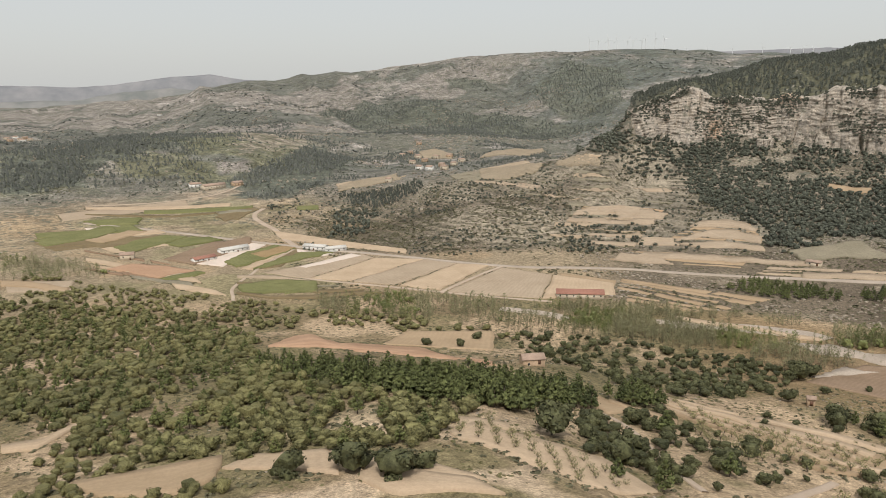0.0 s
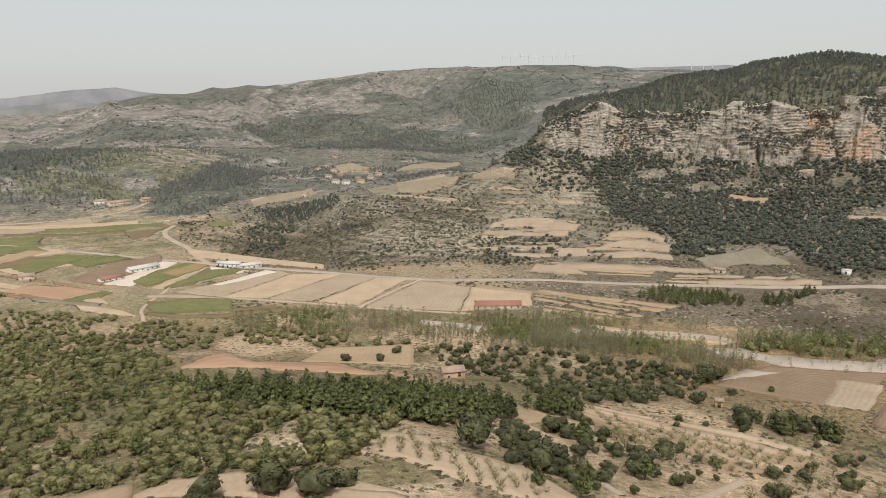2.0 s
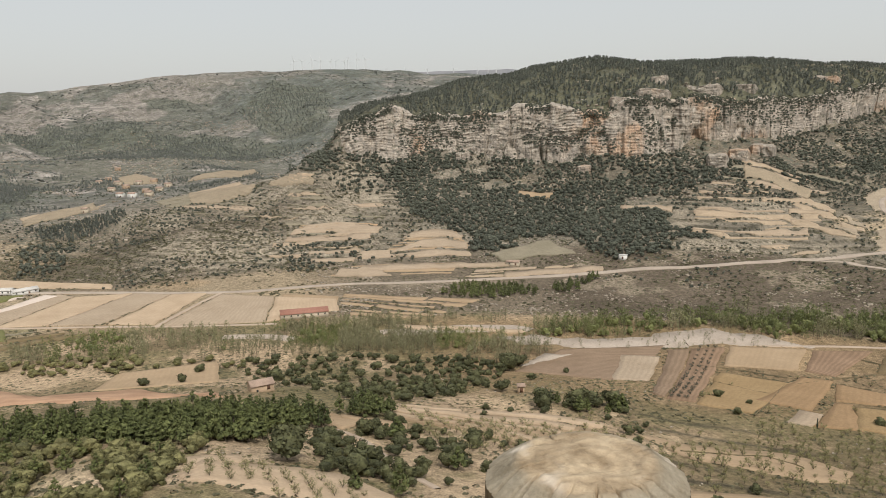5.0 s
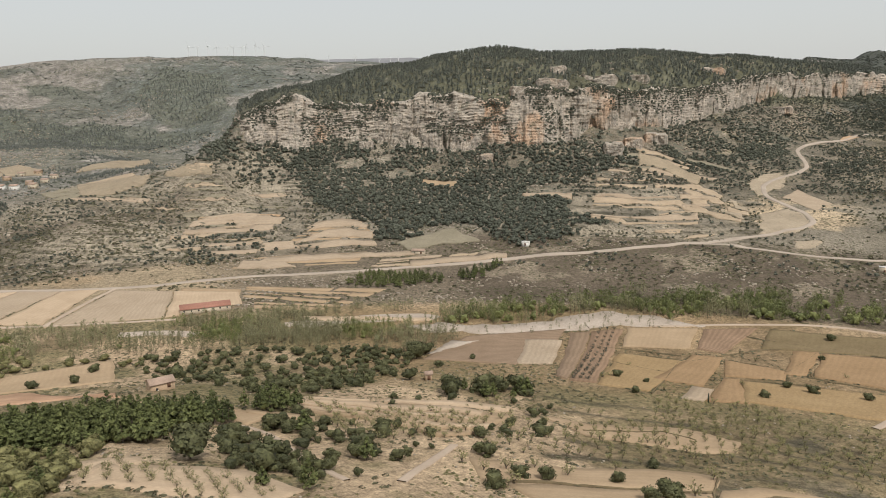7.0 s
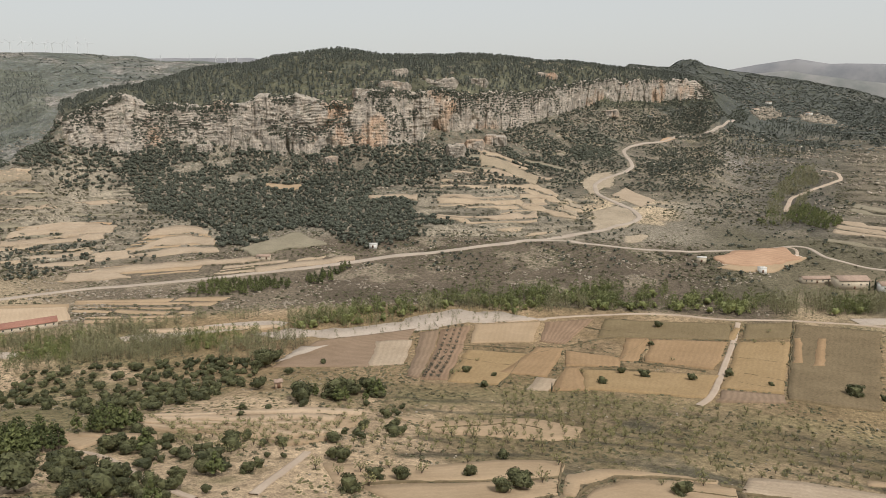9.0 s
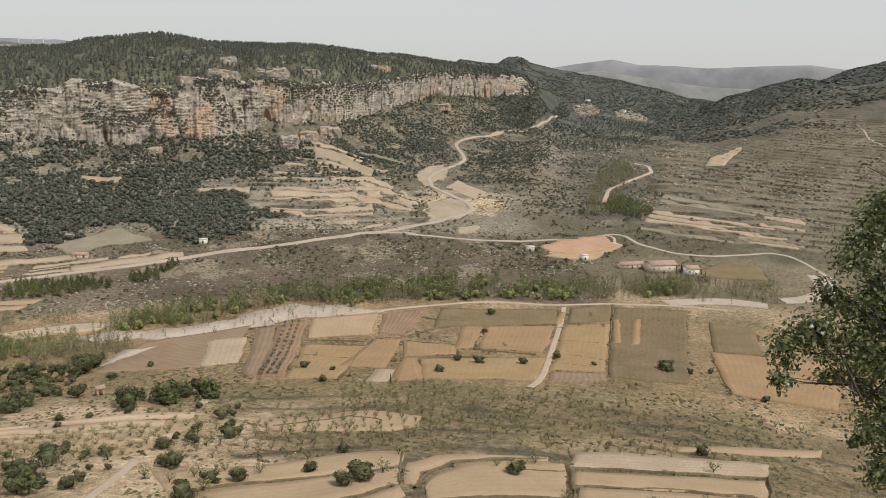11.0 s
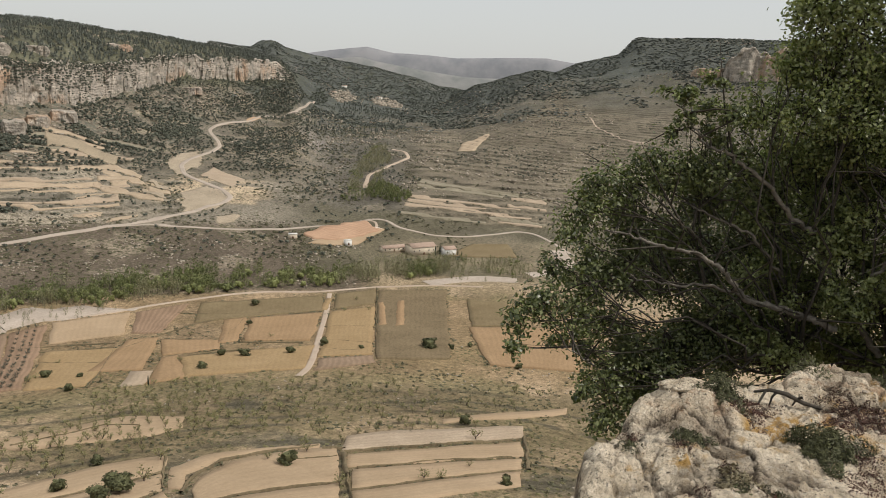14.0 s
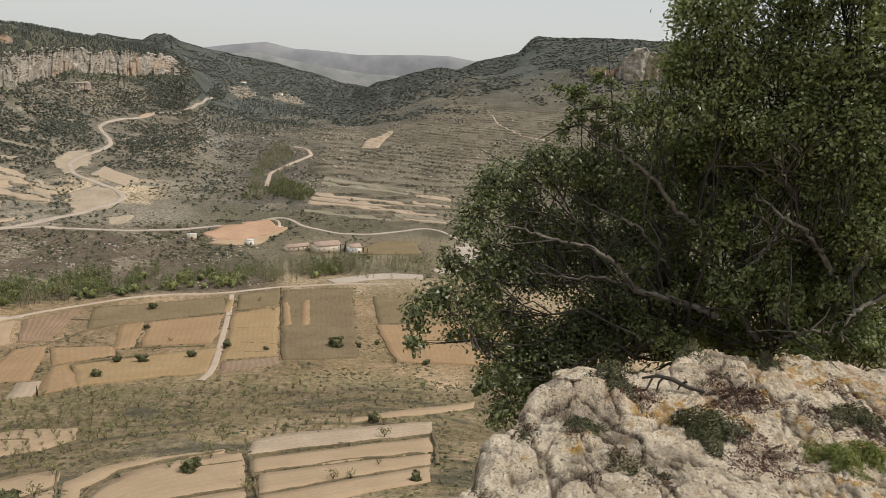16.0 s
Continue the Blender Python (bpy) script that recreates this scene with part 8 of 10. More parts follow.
p = scatter(PLOTS[GRAVEL_PLOT], 8, rng)
wood("poplar_wood", "thin bare saplings on the river gravel", "poplar wood", "poplar", M_POPLAR, p, (2, 6), (0.7, 1.1), 50, 0.1, rng)
# across the valley
brow = lambda x, y: np.interp(np.degrees(np.arctan2(x, y)), CLIFF_AZ, CLIFF_R) - np.hypot(x, y)
p = scatter(OAK_SLOPE, 4.7, rng, lambda x, y: off_fields(x, y) & (fbm(x / 30, y / 30, 4, 33) > -0.52 + 0.30 * smooth(190, 90, brow(x, y))))
wood("oak_wood", "dense dark evergreen oak wood below the cliffs", "oak wood", "oak", M_OAK_DARK, p, (2.6, 6.2), (0.95, 1.35), 42, 0.165, rng)
p = scatter(OAK_RIGHT, 5.4, rng, lambda x, y: off_fields(x, y) & (fbm(x / 50, y / 50, 4, 36) > -0.22))
wood("oak_wood", "dark oak wood below the eastern cliffs", "oak wood", "oak", M_OAK_DARK, p, (3.0, 5.5), (1.0, 1.4), 42, 0.165, rng)
p = scatter(OAK_UPPER, 8.5, rng, off_fields)
wood("oak_wood", "loose oak wood below the cliff end", "oak wood", "oak", M_OAK_DARK, p, (3.5, 6.5), (0.95, 1.25), 40, 0.17, rng)
p = scatter(OAK_HEATH, 6.5, rng, lambda x, y: off_fields(x, y) & (fbm(x / 30, y / 30, 3, 3) > -0.1))
wood("oak_wood", "dark broken oak heath above the road", "oak wood", "oak", M_OAK_DARK, p, (2.5, 4.5), (0.95, 1.3), 36, 0.18, rng)
for poly in (ROAD_PINES, BANK_PINES, STREAM_PINES):
    p = scatter(poly, 5.0, rng)
    wood("pine_row", "row of small dark pines on the bank", "pine wood", "pine", M_PINE, p, (5, 8), (0.8, 1.0), 60, 0.1, rng)


def ring_places(az0, az1, r0, r1, spacing, test):
    """Places over a wide stretch of hillside, kept where test says."""
    n = int(math.radians(az1 - az0) * (r1 * r1 - r0 * r0) / 2 / spacing ** 2)
    a, r = np.radians(rng.uniform(az0, az1, n)), np.sqrt(rng.uniform(r0 * r0, r1 * r1, n))
    x, y = r * np.sin(a), r * np.cos(a)
    ok = test(np.degrees(a), r, x, y) & off_fields(x, y)
    return np.stack([x[ok], y[ok]], -1)


edge = lambda az: np.interp(az, CLIFF_AZ, CLIFF_R)
# the mesa's pine forest
p = ring_places(13.6, 58.6, 1040, 2150, 6.4, lambda az, r, x, y: (r > edge(az) + 6) & (r < edge(az) + 420) & (fbm(x / 50, y / 50, 3, 1) > -0.34 + 0.2 * smooth(70, 10, r - edge(az))))
wood("pine_forest", "dark pine forest on the mesa top", "pine forest", "pine", M_PINE_FAR, p, (5, 8.5), (0.85, 1.15), 16, 0.2, rng)
# bushes on the ledges and the talus
p = ring_places(13, 57, 1000, 1800, 6.5, lambda az, r, x, y: (np.abs(r - edge(az) + 52) < 20) & (fbm(x / 18, y / 18, 3, 2) > -0.05))
wood("oak_wood", "dark oaks at the cliff foot", "oak wood", "oak", M_OAK_DARK, p, (3, 6), (0.9, 1.3), 20, 0.18, rng)
wood("oak_wood", "bushes on the cliff ledges", "oak wood", "oak", M_OAK_DARK, LEDGE_PLACES, (1.6, 4.0), (0.9, 1.4), 20, 0.19, rng)
# woods on the slopes below the right part of the cliffs
p = ring_places(38, 60, 820, 1900, 5.0, lambda az, r, x, y: (r < edge(az) - 25) & (r > 880 + 8 * (az - 40)) & (fbm(x / 70, y / 70, 4, 12) > -0.2))
wood("oak_wood", "dark brush on the far slope", "oak wood", "oak", M_OAK_DARK, p, (2, 4.6), (1.0, 1.5), 14, 0.27, rng)
# pines on the dark hill to the left, and on the middle hills
p = ring_places(-34, 8, 1180, 2300, 9.5, lambda az, r, x, y: (fbm(x / 150, y / 150, 4, 72) > 0.10) & (ground_z(x, y) > -141))
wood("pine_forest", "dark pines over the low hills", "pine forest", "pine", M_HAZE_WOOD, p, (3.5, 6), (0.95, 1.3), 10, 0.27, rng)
# scattered bushes and small trees over all the open slopes
p = ring_places(-32, 95, 620, 1500, 11.0, lambda az, r, x, y: (fbm(x / 60, y / 60, 4, 22) > -0.02 + 0.12 * smooth(54, 62, az)) & (ground_z(x, y) > -150))
wood("hillside_scrub", "scattered bushes on the dry terraces", "scrub", "oak", M_OAK_DARK, p, (1.6, 4.2), (0.95, 1.3), 18, 0.22, rng)
p = ring_places(-32, 95, 1500, 3200, 21.0, lambda az, r, x, y: fbm(x / 120, y / 120, 4, 25) > -0.02)
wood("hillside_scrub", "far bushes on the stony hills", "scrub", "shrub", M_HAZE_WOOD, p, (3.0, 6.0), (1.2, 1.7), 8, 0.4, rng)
p = ring_places(-32, 85, 170, 480, 4.4, lambda az, r, x, y: fbm(x / 20, y / 20, 4, 29) > 0.0)
wood("low_scrub", "low grey tufts and brush on dry ground", "scrub", "shrub", M_SHRUB, p, (0.5, 1.4), (1.3, 2.0), 12, 0.26, rng)
p = ring_places(-32, 85, 165, 420, 3.3, lambda az, r, x, y: fbm(x / 26, y / 26, 4, 28) > -0.04)
wood("low_scrub", "olive tussocks and dry grass on the slope", "scrub", "shrub", M_TUSSOCK, p, (0.3, 0.9), (1.4, 2.2), 9, 0.32, rng)
p = ring_places(-12, 64, 548, 900, 5.4, lambda az, r, x, y: (fbm(x / 24, y / 24, 4, 39) > -0.02) & (ground_z(x, y) > -154.6) & (r < 560 + 320 * smooth(40, 5, az) + 190))
wood("low_scrub", "grey-brown brushwood on the river banks", "scrub", "shrub", M_SHRUB, p, (1.0, 2.4), (1.2, 1.8), 12, 0.28, rng)

# dark woods over the far right hills
p = ring_places(53, 95, 1550, 3000, 9.0, lambda az, r, x, y: (fbm(x / 180, y / 180, 4, 92) > -0.05 - 0.3 * smooth(1850, 2100, r)))
wood("pine_forest", "dark woods over the far hills", "pine forest", "shrub", M_PINE_FAR, p, (3.0, 5.0), (1.3, 1.8), 8, 0.36, rng)
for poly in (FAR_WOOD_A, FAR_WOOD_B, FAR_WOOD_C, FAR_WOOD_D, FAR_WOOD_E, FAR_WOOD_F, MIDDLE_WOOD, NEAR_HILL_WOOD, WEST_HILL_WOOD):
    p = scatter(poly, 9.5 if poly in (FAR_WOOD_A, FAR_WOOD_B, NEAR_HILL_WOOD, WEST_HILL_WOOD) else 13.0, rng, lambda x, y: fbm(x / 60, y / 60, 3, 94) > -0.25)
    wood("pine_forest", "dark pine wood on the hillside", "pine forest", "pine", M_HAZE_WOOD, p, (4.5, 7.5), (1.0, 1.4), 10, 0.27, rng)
p = scatter(HILL_PINES, 6.0, rng)
wood("pine_wood", "young green pines on the terraces", "pine wood", "pine", M_PINE_FAR, p, (4, 7), (0.9, 1.2), 20, 0.2, rng)
p = np.concatenate([scatter(HILL_BUSHES, 8.0, rng), scatter(MESA_FOOT_PINES, 7.0, rng)])
wood("oak_wood", "dark trees on the old terraces", "oak wood", "oak", M_OAK_DARK, p, (4, 7), (0.9, 1.2), 40, 0.2, rng)
# bushes along the terrace banks
def on_bank(az, r, x, y):
    z = ground_z(x, y)
    f = z / 3.0 - np.floor(z / 3.0)
    return (patchwork(az, r) > 0.3) & (f > 0.12) & (f < 0.95) & (fbm(x / 24, y / 24, 3, 17) > -0.12)


p = ring_places(-12, 90, 715, 1250, 3.6, on_bank)
wood("bank_scrub", "dark brush along the terrace banks", "scrub", "shrub", M_SHRUB, p, (0.8, 2.0), (1.1, 1.7), 8, 0.36, rng)
# brown brush over the slope above the tan fields
p = ring_places(-13, 15, 705, 1080, 5.5, lambda az, r, x, y: fbm(x / 40, y / 40, 4, 155) > 0.02)
wood("hillside_scrub", "brown leafless brush over the old terraces", "scrub", "shrub", M_SHRUB, p, (1.2, 2.8), (1.1, 1.6), 10, 0.32, rng)
p = ring_places(-13, 22, 705, 1080, 10.5, lambda az, r, x, y: fbm(x / 55, y / 55, 4, 157) > -0.02)
wood("hillside_scrub", "dark round bushes over the old terraces", "scrub", "oak", M_OAK_DARK, p, (1.8, 4.2), (1.0, 1.4), 20, 0.22, rng)
# brush in the side valley
p = ring_places(56, 72, 640, 1700, 6.5, lambda az, r, x, y: (fbm(x / 45, y / 45, 4, 55) > 0.0) & (patchwork(az, r) < 0.3))
wood("hillside_scrub", "brown and green brush in the side valley", "scrub", "shrub", M_SHRUB, p, (1.2, 3.0), (1.1, 1.6), 10, 0.32, rng)
p = ring_places(56, 72, 640, 1700, 13, lambda az, r, x, y: (fbm(x / 80, y / 80, 4, 56) > 0.0) & (patchwork(az, r) < 0.3))
wood("hillside_scrub", "dark bushes in the side valley", "scrub", "oak", M_OAK_DARK, p, (2.0, 4.5), (1.0, 1.4), 18, 0.24, rng)
# darker woods round the bend of the side valley
p = np.concatenate([scatter(GORGE_WOOD, 8.0, rng, lambda x, y: off_fields(x, y) & (fbm(x / 50, y / 50, 3, 161) > -0.3)), scatter(BEND_PINES, 8.0, rng, off_fields)])
wood("oak_wood", "dark evergreen wood round the valley bend", "oak wood", "oak", M_OAK_DARK, p, (3.5, 7.0), (1.0, 1.4), 16, 0.24, rng)
p = scatter(GORGE_PINES, 17.0, rng, lambda x, y: off_fields(x, y) & (fbm(x / 90, y / 90, 3, 163) > -0.12))
wood("pine_wood", "scattered dark pines over the side valley", "pine wood", "pine", M_PINE_FAR, p, (5.0, 9.0), (0.7, 1.0), 16, 0.2, rng)
# brambles and tufts along the field banks
edges = []
for plot, kind in zip(PLOTS, PLOT_KINDS):
    for (ax, ay), (bx, by) in zip(plot, plot[1:] + plot[:1]):
        n = int(math.hypot(bx - ax, by - ay) / 1.5)
        for t in rng.uniform(0, 1, n):
            q = (ax + (bx - ax) * t + rng.normal() * 0.9, ay + (by - ay) * t + rng.normal() * 0.9)
            if float(fbm(q[0] / 18, q[1] / 18, 3, 99)) > (-0.12 if kind in ("bench", "lea", "cut") else 0.26 if kind == "sand" else 0.10):
                edges.append(q)
edges = np.array(edges)
wood("bank_scrub", "brown brush and tufts along the field banks", "scrub", "shrub", M_SHRUB, edges, (0.5, 1.5), (1.2, 2.0), 12, 0.28, rng)
# brush on the banks between the fields
on_banks = np.concatenate([line[rng.integers(0, len(line), int(len(line) * (0.6 + 0.5 * width)))] + rng.normal(size=(int(len(line) * (0.6 + 0.5 * width)), 2)) * 0.3 * width for line, width in BANK_LINES])
on_banks = on_banks[fbm(on_banks[:, 0] / 14, on_banks[:, 1] / 14, 3, 98) > -0.12]
wood("bank_scrub", "dark brambles on the field banks", "scrub", "shrub", M_SHRUB, on_banks, (0.6, 1.5), (1.1, 1.8), 16, 0.24, rng)


# loose rocks below the cliffs, on the river bank and on the stony hills
def rubble(label, places, size):
    wood("limestone_rubble", label, "rocks", "rock", M_RUBBLE, places, size, (0.9, 1.8), 0, 0, rng, 8)


rubble("pale fallen rocks below the cliffs", ring_places(13, 58, 850, 1780, 7.0, lambda az, r, x, y: (r < edge(az) - 30) & (r > edge(az) - 190) & (fbm(x / 40, y / 40, 4, 131) > 0.12)), (1.2, 4.2))
rubble("pale stones on the river bank", ring_places(8, 64, 550, 760, 4.6, lambda az, r, x, y: fbm(x / 26, y / 26, 4, 133) > 0.12), (0.5, 1.8))
rubble("pale stones on the hillsides", ring_places(-34, 95, 900, 2700, 15.0, lambda az, r, x, y: (fbm(x / 130, y / 130, 4, 135) > 0.1) & (ground_z(x, y) > -147)), (1.2, 3.6))
rubble("pale field stones heaped along the terraces", ring_places(-12, 30, 715, 1080, 6.5, lambda az, r, x, y: fbm(x / 26, y / 26, 4, 167) > 0.1), (0.8, 2.2))
rubble("pale quarry rubble above the valley road", np.concatenate([scatter([(1879.5, 1025.3), (2106.2, 1087), (1995.7, 999.6), (1789.2, 946.8)], 9.0, rng), scatter([(2107.2, 1013.1), (2195.8, 998.8), (2106.2, 903.6), (1996.3, 864.7), (1955.1, 914.1)], 9.0, rng)]), (3.0, 8.0))
rubble("pale rock outcrops over the side valley", ring_places(58, 80, 850, 1700, 13.0, lambda az, r, x, y: fbm(x / 55, y / 55, 4, 165) > 0.16), (1.5, 4.0))
rubble("pale stones on the dry slopes", ring_places(-20, 85, 180, 420, 6.5, lambda az, r, x, y: fbm(x / 22, y / 22, 4, 137) > 0.12), (0.2, 0.7))

# ---- single trees ----
lone_tree("almond", 249.8, 291.3, 3.4)
lone_tree("almond", 255.8, 293.6, 3)
lone_tree("almond", 283.2, 308.8, 2.6)
lone_tree("almond", 262.5, 260.6, 3)
lone_tree("almond", 330.4, 309.1, 2.6)
lone_tree("almond", 305.9, 250.8, 3)
lone_tree("almond", 355.9, 283.7, 3)
lone_tree("almond", 371.2, 238.3, 3)
lone_tree("almond", 447.3, 229.3, 3)
lone_tree("almond", 475.4, 234.6, 3.4)
lone_tree("almond", 456.5, 215.6, 3)
lone_tree("almond", 209.2, 121.3, 4)
lone_tree("almond", 191.2, 118.0, 4.5)
lone_tree("almond", 176.7, 206.7, 4)
lone_tree("almond", 182.9, 201.6, 4)
lone_tree("almond", 187.9, 187.5, 3.5)
lone_tree("almond", 191.9, 197.7, 3.5)
lone_tree("almond", 195.7, 177.6, 3.5)
lone_tree("almond", 121.0, 184.8, 4.5)
lone_tree("almond", 115.6, 172.2, 4.5)
lone_tree("almond", 131.1, 183.8, 3.5)
lone_tree("almond", 113.1, 185.2, 4)
lone_tree("almond", 110.6, 194.3, 4.5)
lone_tree("almond", 136.3, 173.5, 4)
lone_tree("almond", 155.9, 173.9, 4)
lone_tree("almond", 161.0, 145.6, 5)
lone_tree("almond", 190.5, 211.0, 4)
lone_tree("almond", 195.4, 194.3, 4)
lone_tree("almond", 197.8, 183.9, 3.5)
lone_tree("almond", 203.3, 205.2, 3)
lone_tree("almond", 192.0, 124.2, 3)
lone_tree("almond", 177.6, 91.2, 4)
lone_tree("almond", 189.3, 70.2, 3.5)
lone_tree("almond", 191.6, 65.8, 3)
lone_tree("almond", 246.8, 72.4, 5)
lone_tree("almond", 204.8, 117.6, 4)
lone_tree("almond", 180.1, 155.9, 5)
lone_tree("almond", 209.9, 63.0, 2.5)
lone_tree("dark_oak", 194.4, 398.1, 10)
lone_tree("dark_oak", 198.8, 393.3, 9)
lone_tree("dark_oak", 168.4, 399.4, 7)
lone_tree("dark_oak", 158.4, 364.0, 7)
lone_tree("dark_oak", 154.1, 322.3, 7)
lone_tree("dark_oak", 186.9, 353.8, 5)
lone_tree("dark_oak", 154.5, 281.7, 11)
lone_tree("dark_oak", 170.3, 279.3, 11)
lone_tree("dark_oak", 181.6, 284.6, 8)
lone_tree("dark_oak", 187.9, 278.0, 10)
lone_tree("dark_oak", 189.8, 273.5, 8)
lone_tree("dark_oak", 32.8, 218.0, 12)
lone_tree("dark_oak", 51.1, 205.7, 9)
lone_tree("dark_oak", 56.7, 217.3, 9)
lone_tree("dark_oak", 49.1, 242.0, 6)
lone_tree("dark_oak", 68.7, 260.2, 8)
lone_tree("dark_oak", 76.9, 258.9, 5)
lone_tree("dark_oak", 63.9, 205.6, 6)
lone_tree("dark_oak", 68.3, 198.0, 5)
lone_tree("dark_oak", 85.4, 213.9, 8)
lone_tree("dark_oak", 83.9, 232.9, 5)
lone_tree("dark_oak", 65.7, 200.2, 4)
lone_tree("dark_oak", -10.3, 429.2, 6)
lone_tree("dark_oak", 9.5, 429.3, 6)
lone_tree("dark_oak", 20.5, 452.3, 6)
lone_tree("dark_oak", 57.9, 417.6, 8)
lone_tree("dark_oak", -11.6, 166.3, 9)
lone_tree("dark_oak", -22.8, 173.1, 10)
lone_tree("dark_oak", -9.2, 171.6, 6)
lone_tree("dark_oak", -5.1, 172.1, 6)
lone_tree("dark_oak", -38.7, 172.4, 8)
lone_tree("dark_oak", 259.2, 290.6, 5)
lone_tree("dark_oak", 264.3, 275.0, 3.5)
lone_tree("dark_oak", 245.0, 261.7, 4)
lone_tree("dark_oak", 215.4, 365.4, 4)
lone_tree("dark_oak", 295.0, 228.6, 5)
lone_tree("dark_oak", 323.6, 238.3, 5)
lone_tree("dark_oak", 327.0, 226.3, 5.5)
lone_tree("dark_oak", 342.8, 207.7, 5)
lone_tree("dark_oak", 368.6, 201.6, 5)
lone_tree("dark_oak", 430.4, 288.8, 6)
lone_tree("dark_oak", 392.7, 268.0, 4)
lone_tree("dark_oak", 389.5, 145.4, 7)
lone_tree("dark_oak", 108.4, 171.6, 6)
lone_tree("dark_oak", 127.8, 172.8, 6)
lone_tree("dark_oak", 120.9, 176.9, 5)
lone_tree("dark_oak", 146.8, 162.5, 5)
lone_tree("dark_oak", 189.1, 385.9, 12)
lone_tree("dark_oak", 150.9, 275.1, 9)
lone_tree("dark_oak", 182.2, 382.6, 8)
lone_tree("dark_oak", 142.8, 144.5, 6)
lone_tree("dark_oak", 386.6, 143.9, 7)
lone_tree("dark_oak", 190.8, 116.1, 6)
lone_tree("dark_oak", 392.0, 132.9, 3.5)
lone_tree("dark_oak", 401.5, 124.9, 3.5)
lone_tree("dark_oak", 373.7, 88.4, 4)
lone_tree("dark_oak", 367.2, 177.4, 3.5)
lone_tree("dark_oak", 261.7, 81.6, 5)
lone_tree("dark_oak", 150.3, 144.5, 7)
lone_tree("dark_oak", 172.0, 173.8, 4)
lone_tree("dark_oak", 195.0, 47.3, 4)
lone_tree("pine", 187.5, 269.8, 9)
lone_tree("pine", 185.8, 272.7, 8)
lone_tree("pine", 166.7, 271.0, 8)
lone_tree("pine", 170.2, 271.1, 7)
lone_tree("pine", 163.2, 284.2, 6)
lone_tree("pine", 178.2, 266.9, 5)
lone_tree("pine", 78.1, 252.5, 9)
lone_tree("pine", 81.3, 290.5, 10)
lone_tree("pine", 88.2, 293.8, 9)
lone_tree("pine", 46.7, 190.7, 6)
lone_tree("pine", 57.4, 184.0, 9)
lone_tree("pine", 82.9, 205.1, 8)
lone_tree("cypress", 263.9, 234.3, 5)
lone_tree("cypress", 643.0, 234.1, 9)
lone_tree("cypress", 636.6, 236.0, 9)
lone_tree("cypress", 647.4, 218.1, 6)
lone_tree("cypress", 647.4, 214.3, 5)
orchard_row(234.1, 295.6, 321.2, 378.7, 15)
orchard_row(237.1, 293.6, 325.5, 376.7, 15)
orchard_row(240.3, 291.5, 329.6, 374.9, 15)

# ---- the viewpoint: rock, fence post and oak bush ----
def weathered_rock_material():
    """Chalky limestone: grey crusts, dark pits, orange lichen, litter in the hollows."""
    m, nt, b = material("lichen_limestone", 0.95, 0.1)
    v = coords(nt)
    c = mix(nt, ramp(nt, noise_tex(nt, v, 4.5, 8, 0.72), [(0.36, GREY(0)), (0.62, GREY(1))]), (0.54, 0.435, 0.305), (0.90, 0.775, 0.60))
    c = mix(nt, ramp(nt, noise_tex(nt, v, 28.0, 6, 0.75), [(0.52, GREY(0)), (0.62, GREY(0.8))]), c, (0.93, 0.82, 0.66))
    crust = noise_tex(nt, coords(nt, (1.0, 1.15, 1.0)), 9.0, 8, 0.78)
    c = mix(nt, ramp(nt, crust, [(0.60, GREY(0)), (0.66, GREY(0.6))]), c, (0.27, 0.24, 0.19))
    c = mix(nt, ramp(nt, noise_tex(nt, v, 24.0, 7, 0.8), [(0.385, GREY(0.95)), (0.42, GREY(0))]), c, (0.065, 0.052, 0.038))
    c = mix(nt, ramp(nt, noise_tex(nt, v, 70.0, 4, 0.7), [(0.355, GREY(0.9)), (0.40, GREY(0))]), c, (0.13, 0.105, 0.08))
    gold = maths(nt, "MULTIPLY", ramp(nt, noise_tex(nt, v, 1.7, 4, 0.6), [(0.48, GREY(0)), (0.56, GREY(1))]), ramp(nt, noise_tex(nt, v, 13.0, 6, 0.75), [(0.50, GREY(0)), (0.57, GREY(0.85))]))
    c = mix(nt, gold, c, (0.52, 0.30, 0.075))
    rusty = maths(nt, "MULTIPLY", ramp(nt, noise_tex(nt, coords(nt, (1.0, 0.9, 1.2)), 2.1, 4, 0.6), [(0.54, GREY(0)), (0.62, GREY(1))]), ramp(nt, noise_tex(nt, v, 9.0, 6, 0.75), [(0.48, GREY(0)), (0.58, GREY(0.7))]))
    c = mix(nt, rusty, c, (0.40, 0.24, 0.13))
    # dark litter and moss lying in the joints
    low = attribute(nt, "hollow").outputs["Fac"]
    c = mix(nt, maths(nt, "MULTIPLY", low, ramp(nt, noise_tex(nt, v, 14.0, 5, 0.7), [(0.35, GREY(0.35)), (0.52, GREY(0.95))])), c, (0.075, 0.055, 0.04))
    nt.links.new(c, b.inputs["Base Color"])
    pits = add(nt, "ShaderNodeTexVoronoi", Scale=46.0)
    nt.links.new(v, pits.inputs["Vector"])
    h = maths(nt, "ADD", noise_tex(nt, v, 16.0, 8, 0.78), maths(nt, "MULTIPLY", pits.outputs["Distance"], 0.35))
    h = maths(nt, "ADD", h, maths(nt, "MULTIPLY", noise_tex(nt, v, 75.0, 5, 0.75), 0.4))
    bump(nt, b, h, 0.95, 0.042)
    return m


